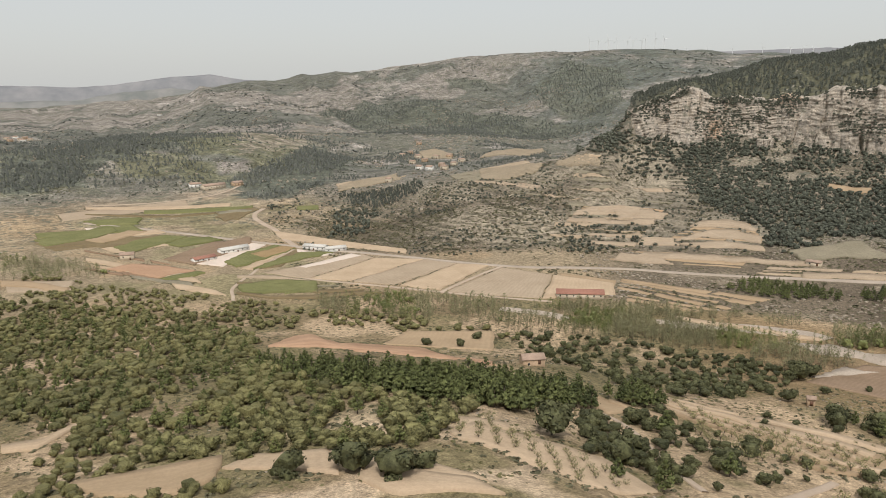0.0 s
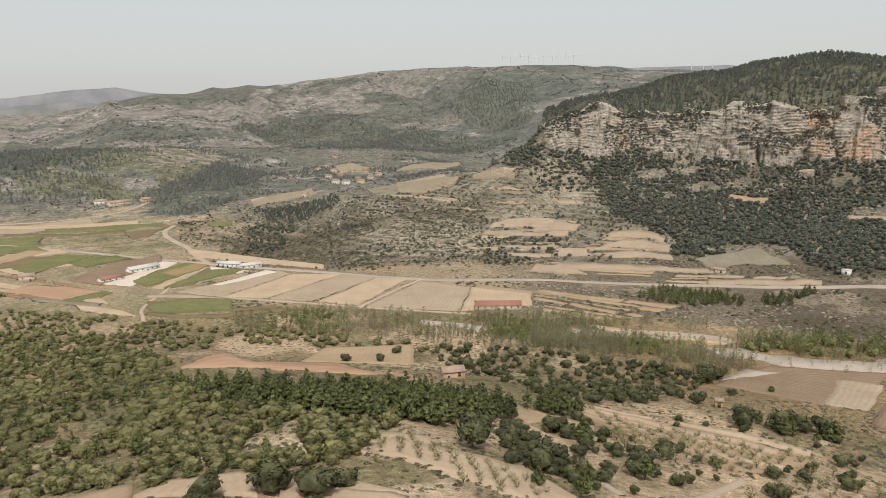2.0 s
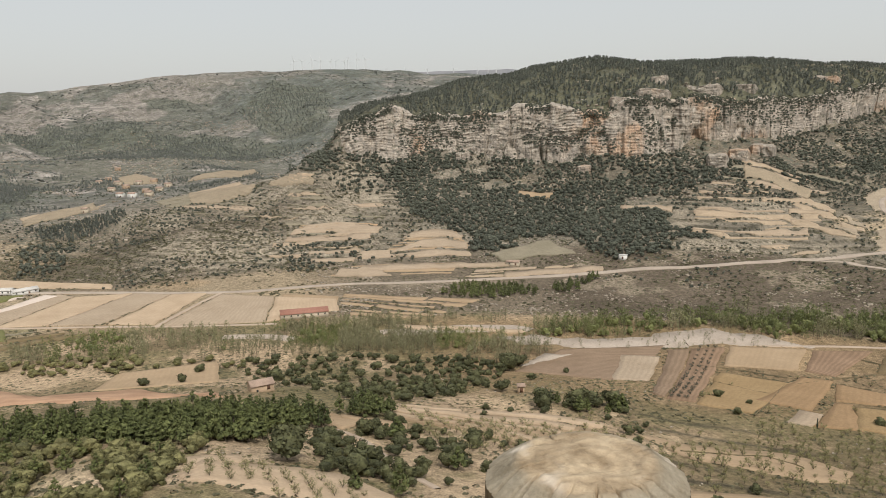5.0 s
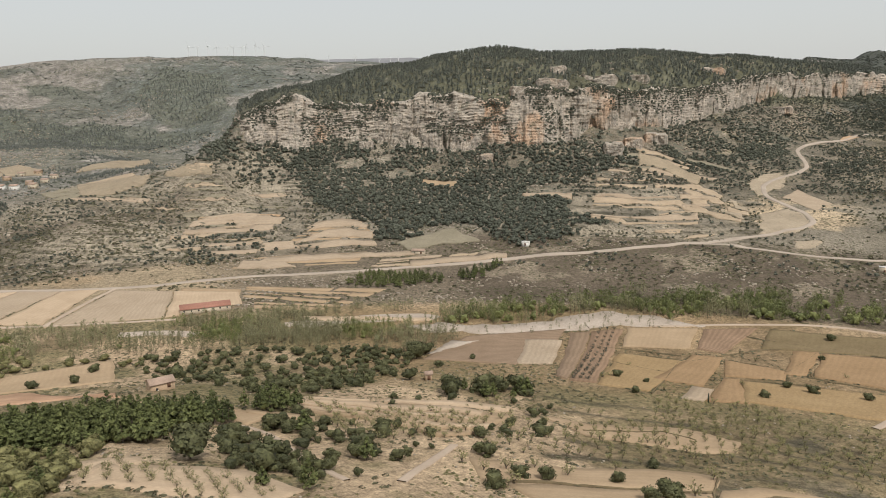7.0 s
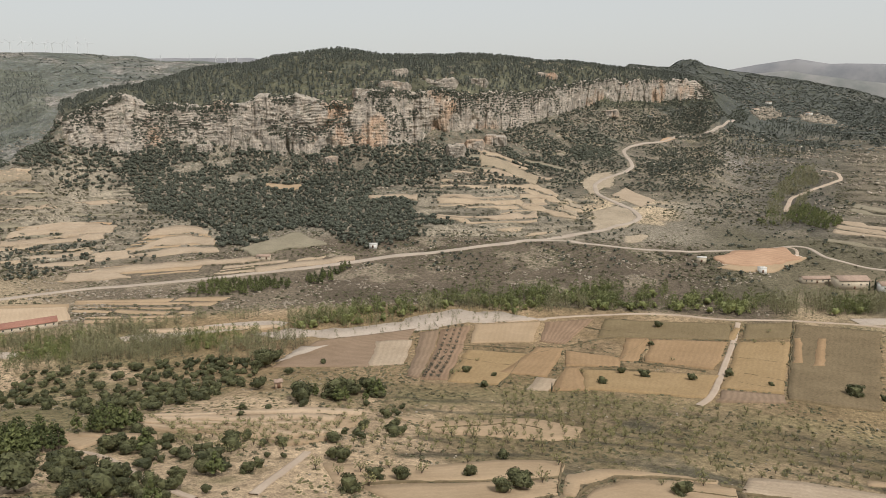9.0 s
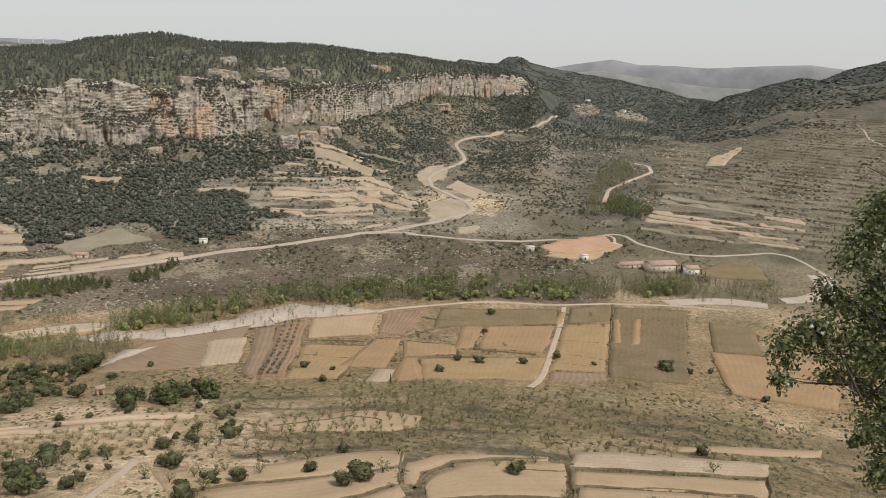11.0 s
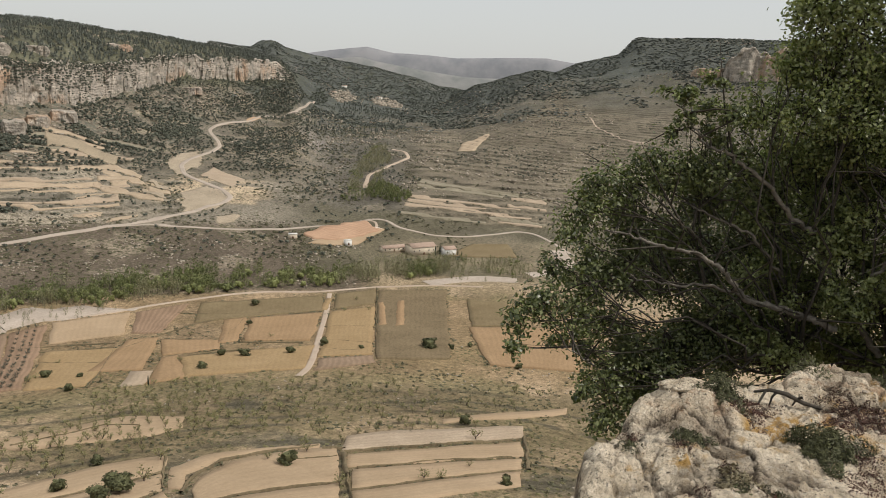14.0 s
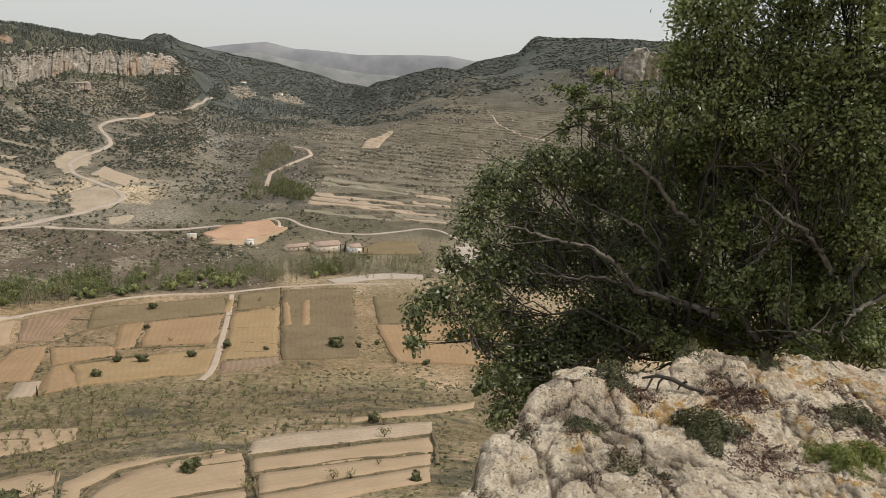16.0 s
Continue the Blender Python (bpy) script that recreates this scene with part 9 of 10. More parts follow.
def edge_depth(poly, x, y):
    """Distance to the outline in plan, positive inside."""
    d = np.full(x.shape, 1e9)
    for (ax, ay), (bx, by) in zip(poly, poly[1:] + poly[:1]):
        t = np.clip(((x - ax) * (bx - ax) + (y - ay) * (by - ay)) / ((bx - ax) ** 2 + (by - ay) ** 2), 0, 1)
        d = np.minimum(d, np.hypot(x - ax - t * (bx - ax), y - ay - t * (by - ay)))
    return np.where(inside(poly, x, y), d, -d)


LEDGE = [(-1.05, 0.55), (-0.45, 0.80), (0.30, 0.95), (0.75, 0.70), (1.71, 0.52), (2.81, 0.34), (3.12, 0.29), (3.42, 0.28), (3.70, 0.19), (4.06, 0.16), (4.30, 0.0), (4.56, -0.20), (4.51, -0.45), (4.83, -0.68), (5.01, -1.05), (5.11, -1.40), (5.06, -1.70), (5.11, -2.10), (4.6, -2.45), (3.6, -2.35), (2.6, -2.55), (1.4, -2.15), (0.2, -2.35), (-0.8, -1.9), (-1.2, -1.2), (-0.95, -0.6), (-1.28, 0.1)]


def slabs(x, y, size, seed):
    """Broken plates: each one's own height, and the distance to its edge."""
    u, w = x / size, y / size
    iu, iw = np.floor(u).astype(np.int64), np.floor(w).astype(np.int64)
    d1, d2, own = np.full(x.shape, 9.0), np.full(x.shape, 9.0), np.zeros(x.shape)
    for p in (-1, 0, 1):
        for q in (-1, 0, 1):
            a, c = iu + p, iw + q
            d = np.hypot(a + lattice(a, c, seed) - u, c + lattice(a, c, seed + 1) - w)
            own = np.where(d < d1, lattice(a, c, seed + 2), own)
            d2 = np.where(d < d1, d1, np.minimum(d2, d))
            d1 = np.minimum(d1, d)
    return own, (d2 - d1) * size


def rock_parts(x, y):
    """Height of the ledge, and how deep a joint or hollow lies there, 0 to 1."""
    x, y = np.asarray(x, float), np.asarray(y, float)
    d = edge_depth(LEDGE, x, y) + 0.05 * fbm(x * 4, y * 4, 3, 3)
    wx, wy = x + 0.16 * fbm(x * 2.3, y * 2.3, 3, 61), y + 0.16 * fbm(x * 2.3 + 9, y * 2.3, 3, 63)
    big, gap = slabs(wx, wy * 1.3, 0.62, 5)
    small, crack = slabs(wx + 3, wy * 1.5, 0.21, 9)
    chip, split = slabs(wx + 7, wy * 1.2, 0.085, 13)
    joint = smooth(0.03, 0.0, gap) * smooth(-0.2, 0.15, vnoise(x * 1.9, y * 1.9, 65))
    fine = smooth(0.026, 0.0, crack) * smooth(-0.35, 0.05, vnoise(x * 3.1, y * 3.1, 67))
    hollow = smooth(0.12, 0.38, fbm(x * 2.0, y * 2.0, 3, 69))
    z = 0.25 + 0.08 * fbm(x * 0.9, y * 0.9, 3, 81) + 0.03 * (big - 0.5) + 0.012 * (small - 0.5) + 0.016 * (chip - 0.5) - 0.009 * smooth(0.012, 0.0, split) - 0.022 * joint - 0.016 * fine - 0.03 * hollow
    z = z + 0.022 * fbm(x * 5, y * 5, 3, 83) + 0.015 * fbm(x * 13, y * 13, 3, 87) - 0.01 * np.abs(fbm(x * 11, y * 15, 3, 88)) + 0.016 * fbm(x * 34, y * 34, 2, 89) - 0.026 * smooth(0.05, 0.0, np.abs(fbm(x * 6, y * 8, 3, 91))) * smooth(0.0, 0.3, vnoise(x * 4, y * 4, 93))
    for bx, by, br, bh in ((4.0, -0.16, 0.2, 0.13), (3.5, -0.25, 0.3, 0.07), (4.5, -0.85, 0.4, 0.07), (3.1, -0.85, 0.35, 0.06), (2.6, -0.9, 0.3, -0.08)):
        z = z + bh * np.exp(-((x - bx) ** 2 + (y - by) ** 2) / br ** 2)
    z = z * smooth(0.5, 1.6, np.hypot(x, y)) + 0.1 * smooth(1.6, 0.5, np.hypot(x, y))
    z = z - 0.035 * smooth(0.07, 0.0, d) - 9.0 * smooth(0.02, -0.42, d) - 0.3 * smooth(0.0, -0.05, d)
    return z, np.clip(joint + 0.8 * fine + 0.7 * hollow, 0, 1)


def rock_z(x, y):
    return rock_parts(x, y)[0]


def build_rock():
    gx = np.concatenate([np.arange(-1.6, 2.2, 0.032), np.arange(2.2, 5.2, 0.0098), np.arange(5.2, 5.5, 0.03)])
    gy = np.concatenate([np.arange(-3.05, -2.1, 0.032), np.arange(-2.1, 0.75, 0.0098), np.arange(0.75, 1.35, 0.03)])
    X, Y = np.meshgrid(gx, gy, indexing="ij")
    Z, hollow = rock_parts(X, Y)
    # keep the top and the sides that reach down into the slope
    faces = grid_faces(*X.shape)
    near = edge_depth(LEDGE, X, Y).ravel() > -0.5
    faces = faces[near[faces].all(axis=1)]
    used = np.unique(faces)
    spot = np.zeros(X.size, np.int64)
    spot[used] = np.arange(len(used))
    me = mesh_from("rock_ledge", np.stack([X, Y, Z], -1).reshape(-1, 3)[used], spot[faces], [weathered_rock_material()], True)
    float_attribute(me, "hollow", hollow.ravel()[used])
    if me.polygons[0].normal.z < 0:
        me.flip_normals()
    return tagged(new("rock_ledge", me), "pale weathered limestone ledge with orange lichen", "rock")


ledge = build_rock()


def build_shelf(x, y, top):
    """The lower step of rock in which the oak bush roots."""
    th = np.linspace(0, 2 * math.pi, 120)
    s = np.concatenate([np.linspace(0, 1, 40), np.linspace(1.02, 1.6, 24)])
    TH, S = np.meshgrid(th, s, indexing="ij")
    reach = 1 + 0.15 * np.sin(2 * TH + 1) + 0.1 * np.sin(5 * TH)
    px, py = x + 0.5 * reach * S * np.cos(TH), y + 0.75 * reach * S * np.sin(TH)
    z = top - 0.1 * S ** 2 + 0.05 * fbm(px * 4, py * 4, 4, 181) * smooth(0.0, 0.3, S) - 8.4 * smooth(0.95, 1.55, S)
    me = mesh_from("rock_shelf", np.stack([px, py, z], -1).reshape(-1, 3), grid_faces(*S.shape), [ledge.data.materials[0]], True)
    float_attribute(me, "hollow", 0.5 + 0 * z.ravel())
    if me.polygons[5].normal.z < 0:
        me.flip_normals()
    return tagged(new("rock_shelf", me), "lower limestone step under the oak bush", "rock")


build_shelf(5.95, -1.35, -0.58)


def boulder(parent, x, y, size, flat, seed):
    """A rounded lump of the ledge, parted from it by a crack."""
    bm = bmesh.new()
    bmesh.ops.create_icosphere(bm, subdivisions=5, radius=size)
    for q in bm.verts:
        n = q.co / size
        k = 1 + 0.3 * noise.noise(n * 1.3 + Vector((seed, 0, 0))) + 0.10 * noise.noise(n * 3.5 + Vector((0, seed, 0))) - 0.16 * abs(noise.noise(n * 5)) + 0.08 * noise.noise(n * 9) + 0.05 * noise.noise(n * 20)
        q.co = Vector((q.co.x * k * 1.25, q.co.y * k, q.co.z * k * flat))
    me = bpy.data.meshes.new("boulder")
    bm.to_mesh(me)
    bm.free()
    me.polygons.foreach_set("use_smooth", [True] * len(me.polygons))
    me.materials.append(parent.data.materials[0])
    ob = part("boulder", me, parent)
    ob.location = (x, y, float(rock_z(x, y)) + size * flat * 0.15)
    ob.rotation_euler = (0.1, 0.05, seed * 1.7)


for x, y, size, flat, seed in ((4.10, -0.10, 0.11, 0.42, 1), (3.3, -1.62, 0.10, 0.35, 5)):
    boulder(ledge, x, y, size, flat, seed)


def post_wood_material(end):
    m, nt, b = material("weathered_end_grain" if end else "weathered_post_wood", 0.85, 0.15)
    if end:
        v = coords(nt, (1, 1, 1))
        c = mix(nt, ramp(nt, noise_tex(nt, v, 30, 7, 0.7), [(0.3, GREY(0)), (0.7, GREY(1))]), (0.20, 0.14, 0.08), (0.55, 0.44, 0.30))
        wave = add(nt, "ShaderNodeTexWave", Scale=26.0, Distortion=5.0, Detail=3.0)
        wave.wave_type, wave.rings_direction = "RINGS", "Z"
        nt.links.new(v, wave.inputs["Vector"])
        c = mix(nt, 1.0, c, ramp(nt, wave.outputs["Fac"], [(0.0, GREY(0.9)), (1.0, GREY(1.05))]), "MULTIPLY")
        c = mix(nt, ramp(nt, noise_tex(nt, v, 90, 4), [(0.6, GREY(0)), (0.7, GREY(0.6))]), c, (0.20, 0.15, 0.10))
        # greyer weathered chamfer round the rim, a bleached patch on the crown
        span = add(nt, "ShaderNodeVectorMath")
        span.operation = "LENGTH"
        nt.links.new(coords(nt, (1, 1, 0)), span.inputs[0])
        grey = mix(nt, ramp(nt, noise_tex(nt, v, 45, 6, 0.7), [(0.35, GREY(0)), (0.65, GREY(1))]), (0.165, 0.14, 0.098), (0.36, 0.32, 0.245))
        c = mix(nt, ramp(nt, span.outputs["Value"], [(0.047, GREY(0)), (0.053, GREY(0.85))]), c, grey)
        c = mix(nt, ramp(nt, noise_tex(nt, v, 17, 3, 0.5), [(0.60, GREY(0)), (0.70, GREY(0.7))]), c, (0.68, 0.60, 0.50))
        h = noise_tex(nt, v, 120, 5)
    else:
        v = coords(nt, (1, 1, 0.06))
        c = mix(nt, ramp(nt, noise_tex(nt, v, 60, 7, 0.65), [(0.3, GREY(0)), (0.7, GREY(1))]), (0.055, 0.038, 0.022), (0.185, 0.135, 0.08))
        c = mix(nt, ramp(nt, noise_tex(nt, v, 16, 5, 0.6), [(0.42, GREY(0)), (0.66, GREY(0.8))]), c, (0.225, 0.178, 0.112))
        c = mix(nt, ramp(nt, noise_tex(nt, coords(nt, (1, 1, 0.5)), 130, 5, 0.8), [(0.6, GREY(0)), (0.72, GREY(0.5))]), c, (0.10, 0.085, 0.06))
        c = mix(nt, ramp(nt, noise_tex(nt, coords(nt, (1, 1, 0.25)), 9, 4, 0.6), [(0.45, GREY(0)), (0.7, GREY(0.6))]), c, (0.13, 0.12, 0.09))
        c = mix(nt, 1.0, c, ramp(nt, noise_tex(nt, coords(nt, (1, 1, 0.7)), 22, 6, 0.7), [(0.35, GREY(0.55)), (0.65, GREY(1.4))]), "MULTIPLY")
        h = noise_tex(nt, v, 160, 6, 0.7)
    nt.links.new(c, b.inputs["Base Color"])
    bump(nt, b, h, 0.8, 0.004)
    return m


def fence_post(x, y, top, radius):
    root = tagged(new("fence_post"), "weathered round wooden fence post, cracked, with a knot", "post")
    base = float(rock_z(x, y)) - 0.05
    root.matrix_world = pose(x, y, base)
    tall = top - base
    n = 480
    th = np.linspace(0, 2 * math.pi, n, endpoint=False)
    zs = np.concatenate([np.linspace(0, tall - 0.4, 12, endpoint=False), np.linspace(tall - 0.4, tall - 0.0145, 150)])
    TH, Z = np.meshgrid(th, zs, indexing="ij")
    down = tall - Z
    face = math.atan2(-y, -x)
    R = radius * (1 + 0.012 * np.sin(2 * TH + 1) + 0.008 * np.sin(3 * TH)) + 0.0008 * fbm(TH * 9, Z * 6, 4, 5) + 0.0003 * np.sin(TH * 60 + 3 * fbm(TH * 2, Z * 3, 3, 8))
    # cracks: bearing from the face towards the camera, wander, depth, length
    for k, (at, deep, long_) in enumerate(((-0.95, 0.004, 1.2), (-0.67, 0.018, 1.2), (-0.35, 0.004, 0.06), (-0.12, 0.009, 1.2), (0.24, 0.014, 1.2), (0.74, 0.006, 1.2), (1.08, 0.016, 1.2), (-1.45, 0.010, 0.5), (1.25, 0.010, 1.2), (2.2, 0.014, 1.2), (-2.4, 0.014, 1.2))):
        line = face + at + 0.05 * vnoise(Z * 14, Z * 0 + k, 3 + k) + 0.02 * vnoise(Z * 50, Z * 0 + k, 13 + k)
        off = (TH - line + math.pi) % (2 * math.pi) - math.pi
        wide = 0.013 + 0.006 * vnoise(Z * 9, Z * 0, 23 + k)
        R = R - deep * np.exp(-(off / wide) ** 2) * smooth(long_, long_ * 0.6, down) * (0.3 + 0.7 * smooth(0.011, 0.03, down))
    # knot
    ku, kz = (TH - face - 0.38 + math.pi) % (2 * math.pi) - math.pi, down - 0.044
    q = np.hypot(ku * radius / 0.0115, kz / 0.0150)
    R = R - 0.008 * smooth(1.0, 0.82, q) + 0.0022 * np.exp(-((q - 1.12) / 0.16) ** 2) + 0.006 * np.exp(-(ku * radius / 0.0025) ** 2) * smooth(1.0, 0.8, q)
    R = R - 0.006 * np.exp(-(ku * radius / 0.002) ** 2) * smooth(0.035, 0.03, down) * smooth(0.0, 0.01, down)
    v = np.stack([R * np.cos(TH), R * np.sin(TH), Z], -1)
    i = np.arange(n * len(zs)).reshape(n, len(zs))
    j = np.roll(i, -1, axis=0)
    f = np.stack([i[:, :-1], j[:, :-1], j[:, 1:], i[:, 1:]], -1).reshape(-1, 4)
    part("shaft", mesh_from("shaft", v.reshape(-1, 3), f, [post_wood_material(False)], True), root)
    # worn top with a chamfered rim
    s = np.linspace(0, 1, 60)
    TH, S = np.meshgrid(th, s, indexing="ij")
    rim = R[:, -1][:, None]
    RAD = rim * S
    px, py = RAD * np.cos(TH), RAD * np.sin(TH)
    h = tall - 0.015 * np.clip((S - 0.70) / 0.30, 0, 1) + 0.0016 * fbm(px * 50, py * 50, 4, 6) * smooth(0.9, 0.7, S) - 0.0016 * np.abs(vnoise(px * 60, py * 140, 9)) * smooth(0.85, 0.65, S)
    h = h + 0.0025 * fbm(px * 22, py * 22, 2, 44) * smooth(1.0, 0.7, S) - 0.004 * smooth(0.5, 0.1, np.hypot(px - 0.012, py + 0.01) / 0.05) + 0.0003 * np.sin(RAD * 2600) * smooth(0.7, 0.75, S)
    for k, at in enumerate((-0.95, -0.67, -0.35, -0.12, 0.38, 0.74, 1.08, 1.25, 2.2, -2.4)):
        off = (TH - face - at + 0.1 * np.sin(S * 4 + k) + math.pi) % (2 * math.pi) - math.pi
        h = h - 0.007 * np.exp(-(off * np.maximum(RAD, 0.008) / 0.0010) ** 2) * smooth(0.45, 0.85, S)
    h[:, -1] = tall - 0.0147
    v = np.stack([px, py, h], -1)
    i = np.arange(n * 60).reshape(n, 60)
    j = np.roll(i, -1, axis=0)
    f = np.stack([i[:, :-1], i[:, 1:], j[:, 1:], j[:, :-1]], -1).reshape(-1, 4)
    me = mesh_from("end_grain", v.reshape(-1, 3), f, [post_wood_material(True)], True)
    if me.polygons[len(me.polygons) // 2].normal.z < 0:
        me.flip_normals()
    part("end_grain", me, root, "pale worn end grain")
    return root


fence_post(0.459, 0.482, 1.398, 0.0725)

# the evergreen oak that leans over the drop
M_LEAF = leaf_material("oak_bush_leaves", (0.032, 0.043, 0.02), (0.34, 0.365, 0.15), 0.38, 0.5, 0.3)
M_TWIG = plain_material("dark_twig_bark", (0.06, 0.052, 0.042), 0.95, 30.0, 0.3, 0.1, 0.005)
M_BRANCH = plain_material("grey_lichened_bark", (0.16, 0.142, 0.118), 0.95, 30.0, 0.5, 0.1, 0.01)
FOOT = Vector((5.9, -1.35, -0.6))


def lobes():
    """Foliage masses of the bush: bearing, height angle, distance and size, from the viewpoint."""
    sprigs = [(85.8, -0.3, 5.0, 0.07), (86.8, -0.1, 5.0, 0.04), (88.2, 0.7, 5.1, 0.05), (88.1, -1.2, 5.2, 0.09), (86.2, -2.7, 5.1, 0.07), (87.2, -1.9, 5.1, 0.05), (75.7, -19.2, 4.9, 0.07), (78.5, -18.6, 5.0, 0.08), (80.6, -22.6, 5.2, 0.06), (81.5, -21.3, 5.1, 0.07), (92.8, 2.6, 5.3, 0.12), (90.1, -1.7, 5.2, 0.13)]
    crown = [(96.6, 4.2, 5.6, 0.45), (100.8, 4.4, 5.7, 0.55), (104.5, 3.8, 5.6, 0.54), (95.2, 0.8, 5.5, 0.36), (94.4, 4.9, 5.4, 0.22), (99.0, 0.2, 5.8, 0.47), (103.2, -0.2, 5.9, 0.52), (93.9, -0.8, 5.3, 0.23), (91.7, -1.2, 5.2, 0.19), (96.0, 9.2, 5.6, 0.45), (100.1, 9.5, 5.7, 0.55), (104.0, 9.2, 5.7, 0.55), (108.1, 4.5, 5.7, 0.59), (109.5, -1.9, 5.7, 0.59)]
    left = [(81.2, -7.2, 5.1, 0.17), (79.6, -8.9, 5.0, 0.15), (79.4, -10.5, 5.0, 0.13), (82.9, -8.1, 5.3, 0.20), (84.4, -5.9, 5.2, 0.16), (86.1, -5.4, 5.2, 0.18), (88.1, -5.3, 5.3, 0.20), (87.9, -7.3, 5.5, 0.23), (90.0, -4.3, 5.3, 0.19), (91.5, -6.6, 5.7, 0.27), (86.5, -9.8, 5.5, 0.16), (83.6, -11.0, 5.3, 0.16), (81.1, -12.1, 5.2, 0.15), (88.3, -2.8, 5.2, 0.08)]
    skirt = [(78.2, -13.9, 5.0, 0.13), (80.4, -14.2, 5.2, 0.18), (77.1, -16.1, 5.0, 0.15), (75.9, -17.4, 4.9, 0.12), (79.3, -16.7, 5.1, 0.18), (82.3, -16.6, 5.4, 0.21), (84.2, -13.4, 5.5, 0.19), (81.7, -19.2, 5.2, 0.12), (83.2, -20.7, 5.3, 0.16), (84.3, -18.4, 5.5, 0.18), (89.2, -12.2, 5.7, 0.19), (85.7, -20.0, 5.5, 0.23), (83.3, -22.7, 5.4, 0.18), (82.5, -24.0, 5.3, 0.11), (85.9, -22.1, 5.5, 0.19)]
    heart = [(87.8, -19.0, 5.6, 0.24), (89.8, -17.9, 5.7, 0.24), (91.4, -17.3, 5.8, 0.25), (88.8, -16.6, 5.8, 0.19), (93.4, -16.7, 5.9, 0.26), (93.9, -4.0, 5.9, 0.25), (96.9, -3.8, 6.0, 0.29), (100.6, -4.2, 6.2, 0.35), (104.1, -4.2, 6.2, 0.35), (106.6, -5.1, 6.1, 0.36), (93.8, -9.3, 6.1, 0.21), (96.9, -8.7, 6.2, 0.20), (91.5, -10.7, 6.0, 0.22), (95.4, -16.0, 6.1, 0.25), (98.2, -16.5, 6.2, 0.18), (103.7, -15.2, 6.0, 0.22), (106.4, -14.6, 5.9, 0.24), (102.2, -12.9, 6.1, 0.13), (104.5, -11.0, 6.2, 0.16), (107.5, -10.5, 6.0, 0.24), (100.9, -16.5, 6.1, 0.16), (108.3, -14.8, 5.7, 0.23), (94.1, -12.5, 6.2, 0.21)]
    back = [(87.3, -18.2, 6.0, 0.36), (90.5, -16.2, 6.3, 0.38), (92.6, -13.5, 6.5, 0.42), (95.7, -11.9, 6.6, 0.43), (97.3, -15.3, 6.5, 0.42), (99.4, -16.5, 6.5, 0.32), (100.2, -14.0, 6.6, 0.30), (102.3, -11.0, 6.7, 0.41), (103.5, -14.2, 6.5, 0.39), (105.7, -12.3, 6.5, 0.39), (108.2, -13.3, 6.4, 0.45), (107.7, -8.2, 6.5, 0.51), (104.7, -7.9, 6.7, 0.50), (101.0, -6.9, 6.7, 0.47), (97.7, -6.8, 6.6, 0.43), (94.2, -6.8, 6.5, 0.42), (90.9, -8.7, 6.3, 0.38), (88.2, -11.1, 6.0, 0.30), (85.3, -11.3, 5.8, 0.26), (86.8, -13.3, 6.0, 0.30), (84.4, -20.2, 5.8, 0.28)]
    fore = [(97.3, -1.0, 5.3, 0.20), (101.0, -1.5, 5.4, 0.22), (104.4, -1.6, 5.4, 0.24), (84.7, -9.3, 5.2, 0.11), (82.5, -13.6, 5.2, 0.13), (90.3, -14.6, 5.5, 0.15), (92.5, -16.0, 5.6, 0.15), (87.5, -20.7, 5.4, 0.16), (103.9, -16.5, 5.5, 0.15), (99.0, -2.8, 5.4, 0.18), (107.0, -7.6, 5.4, 0.20), (94.4, -17.7, 5.6, 0.15), (93.4, 3.7, 5.3, 0.10), (93.3, 1.4, 5.3, 0.10), (93.7, 5.6, 5.3, 0.12)]
    gen = random.Random(5)
    veil = [(gen.uniform(92, 109), gen.uniform(-15, -2.5), gen.uniform(5.45, 5.8), gen.uniform(0.07, 0.13)) for _ in range(80)]
    return sprigs + crown + left + skirt + heart + back + fore + veil


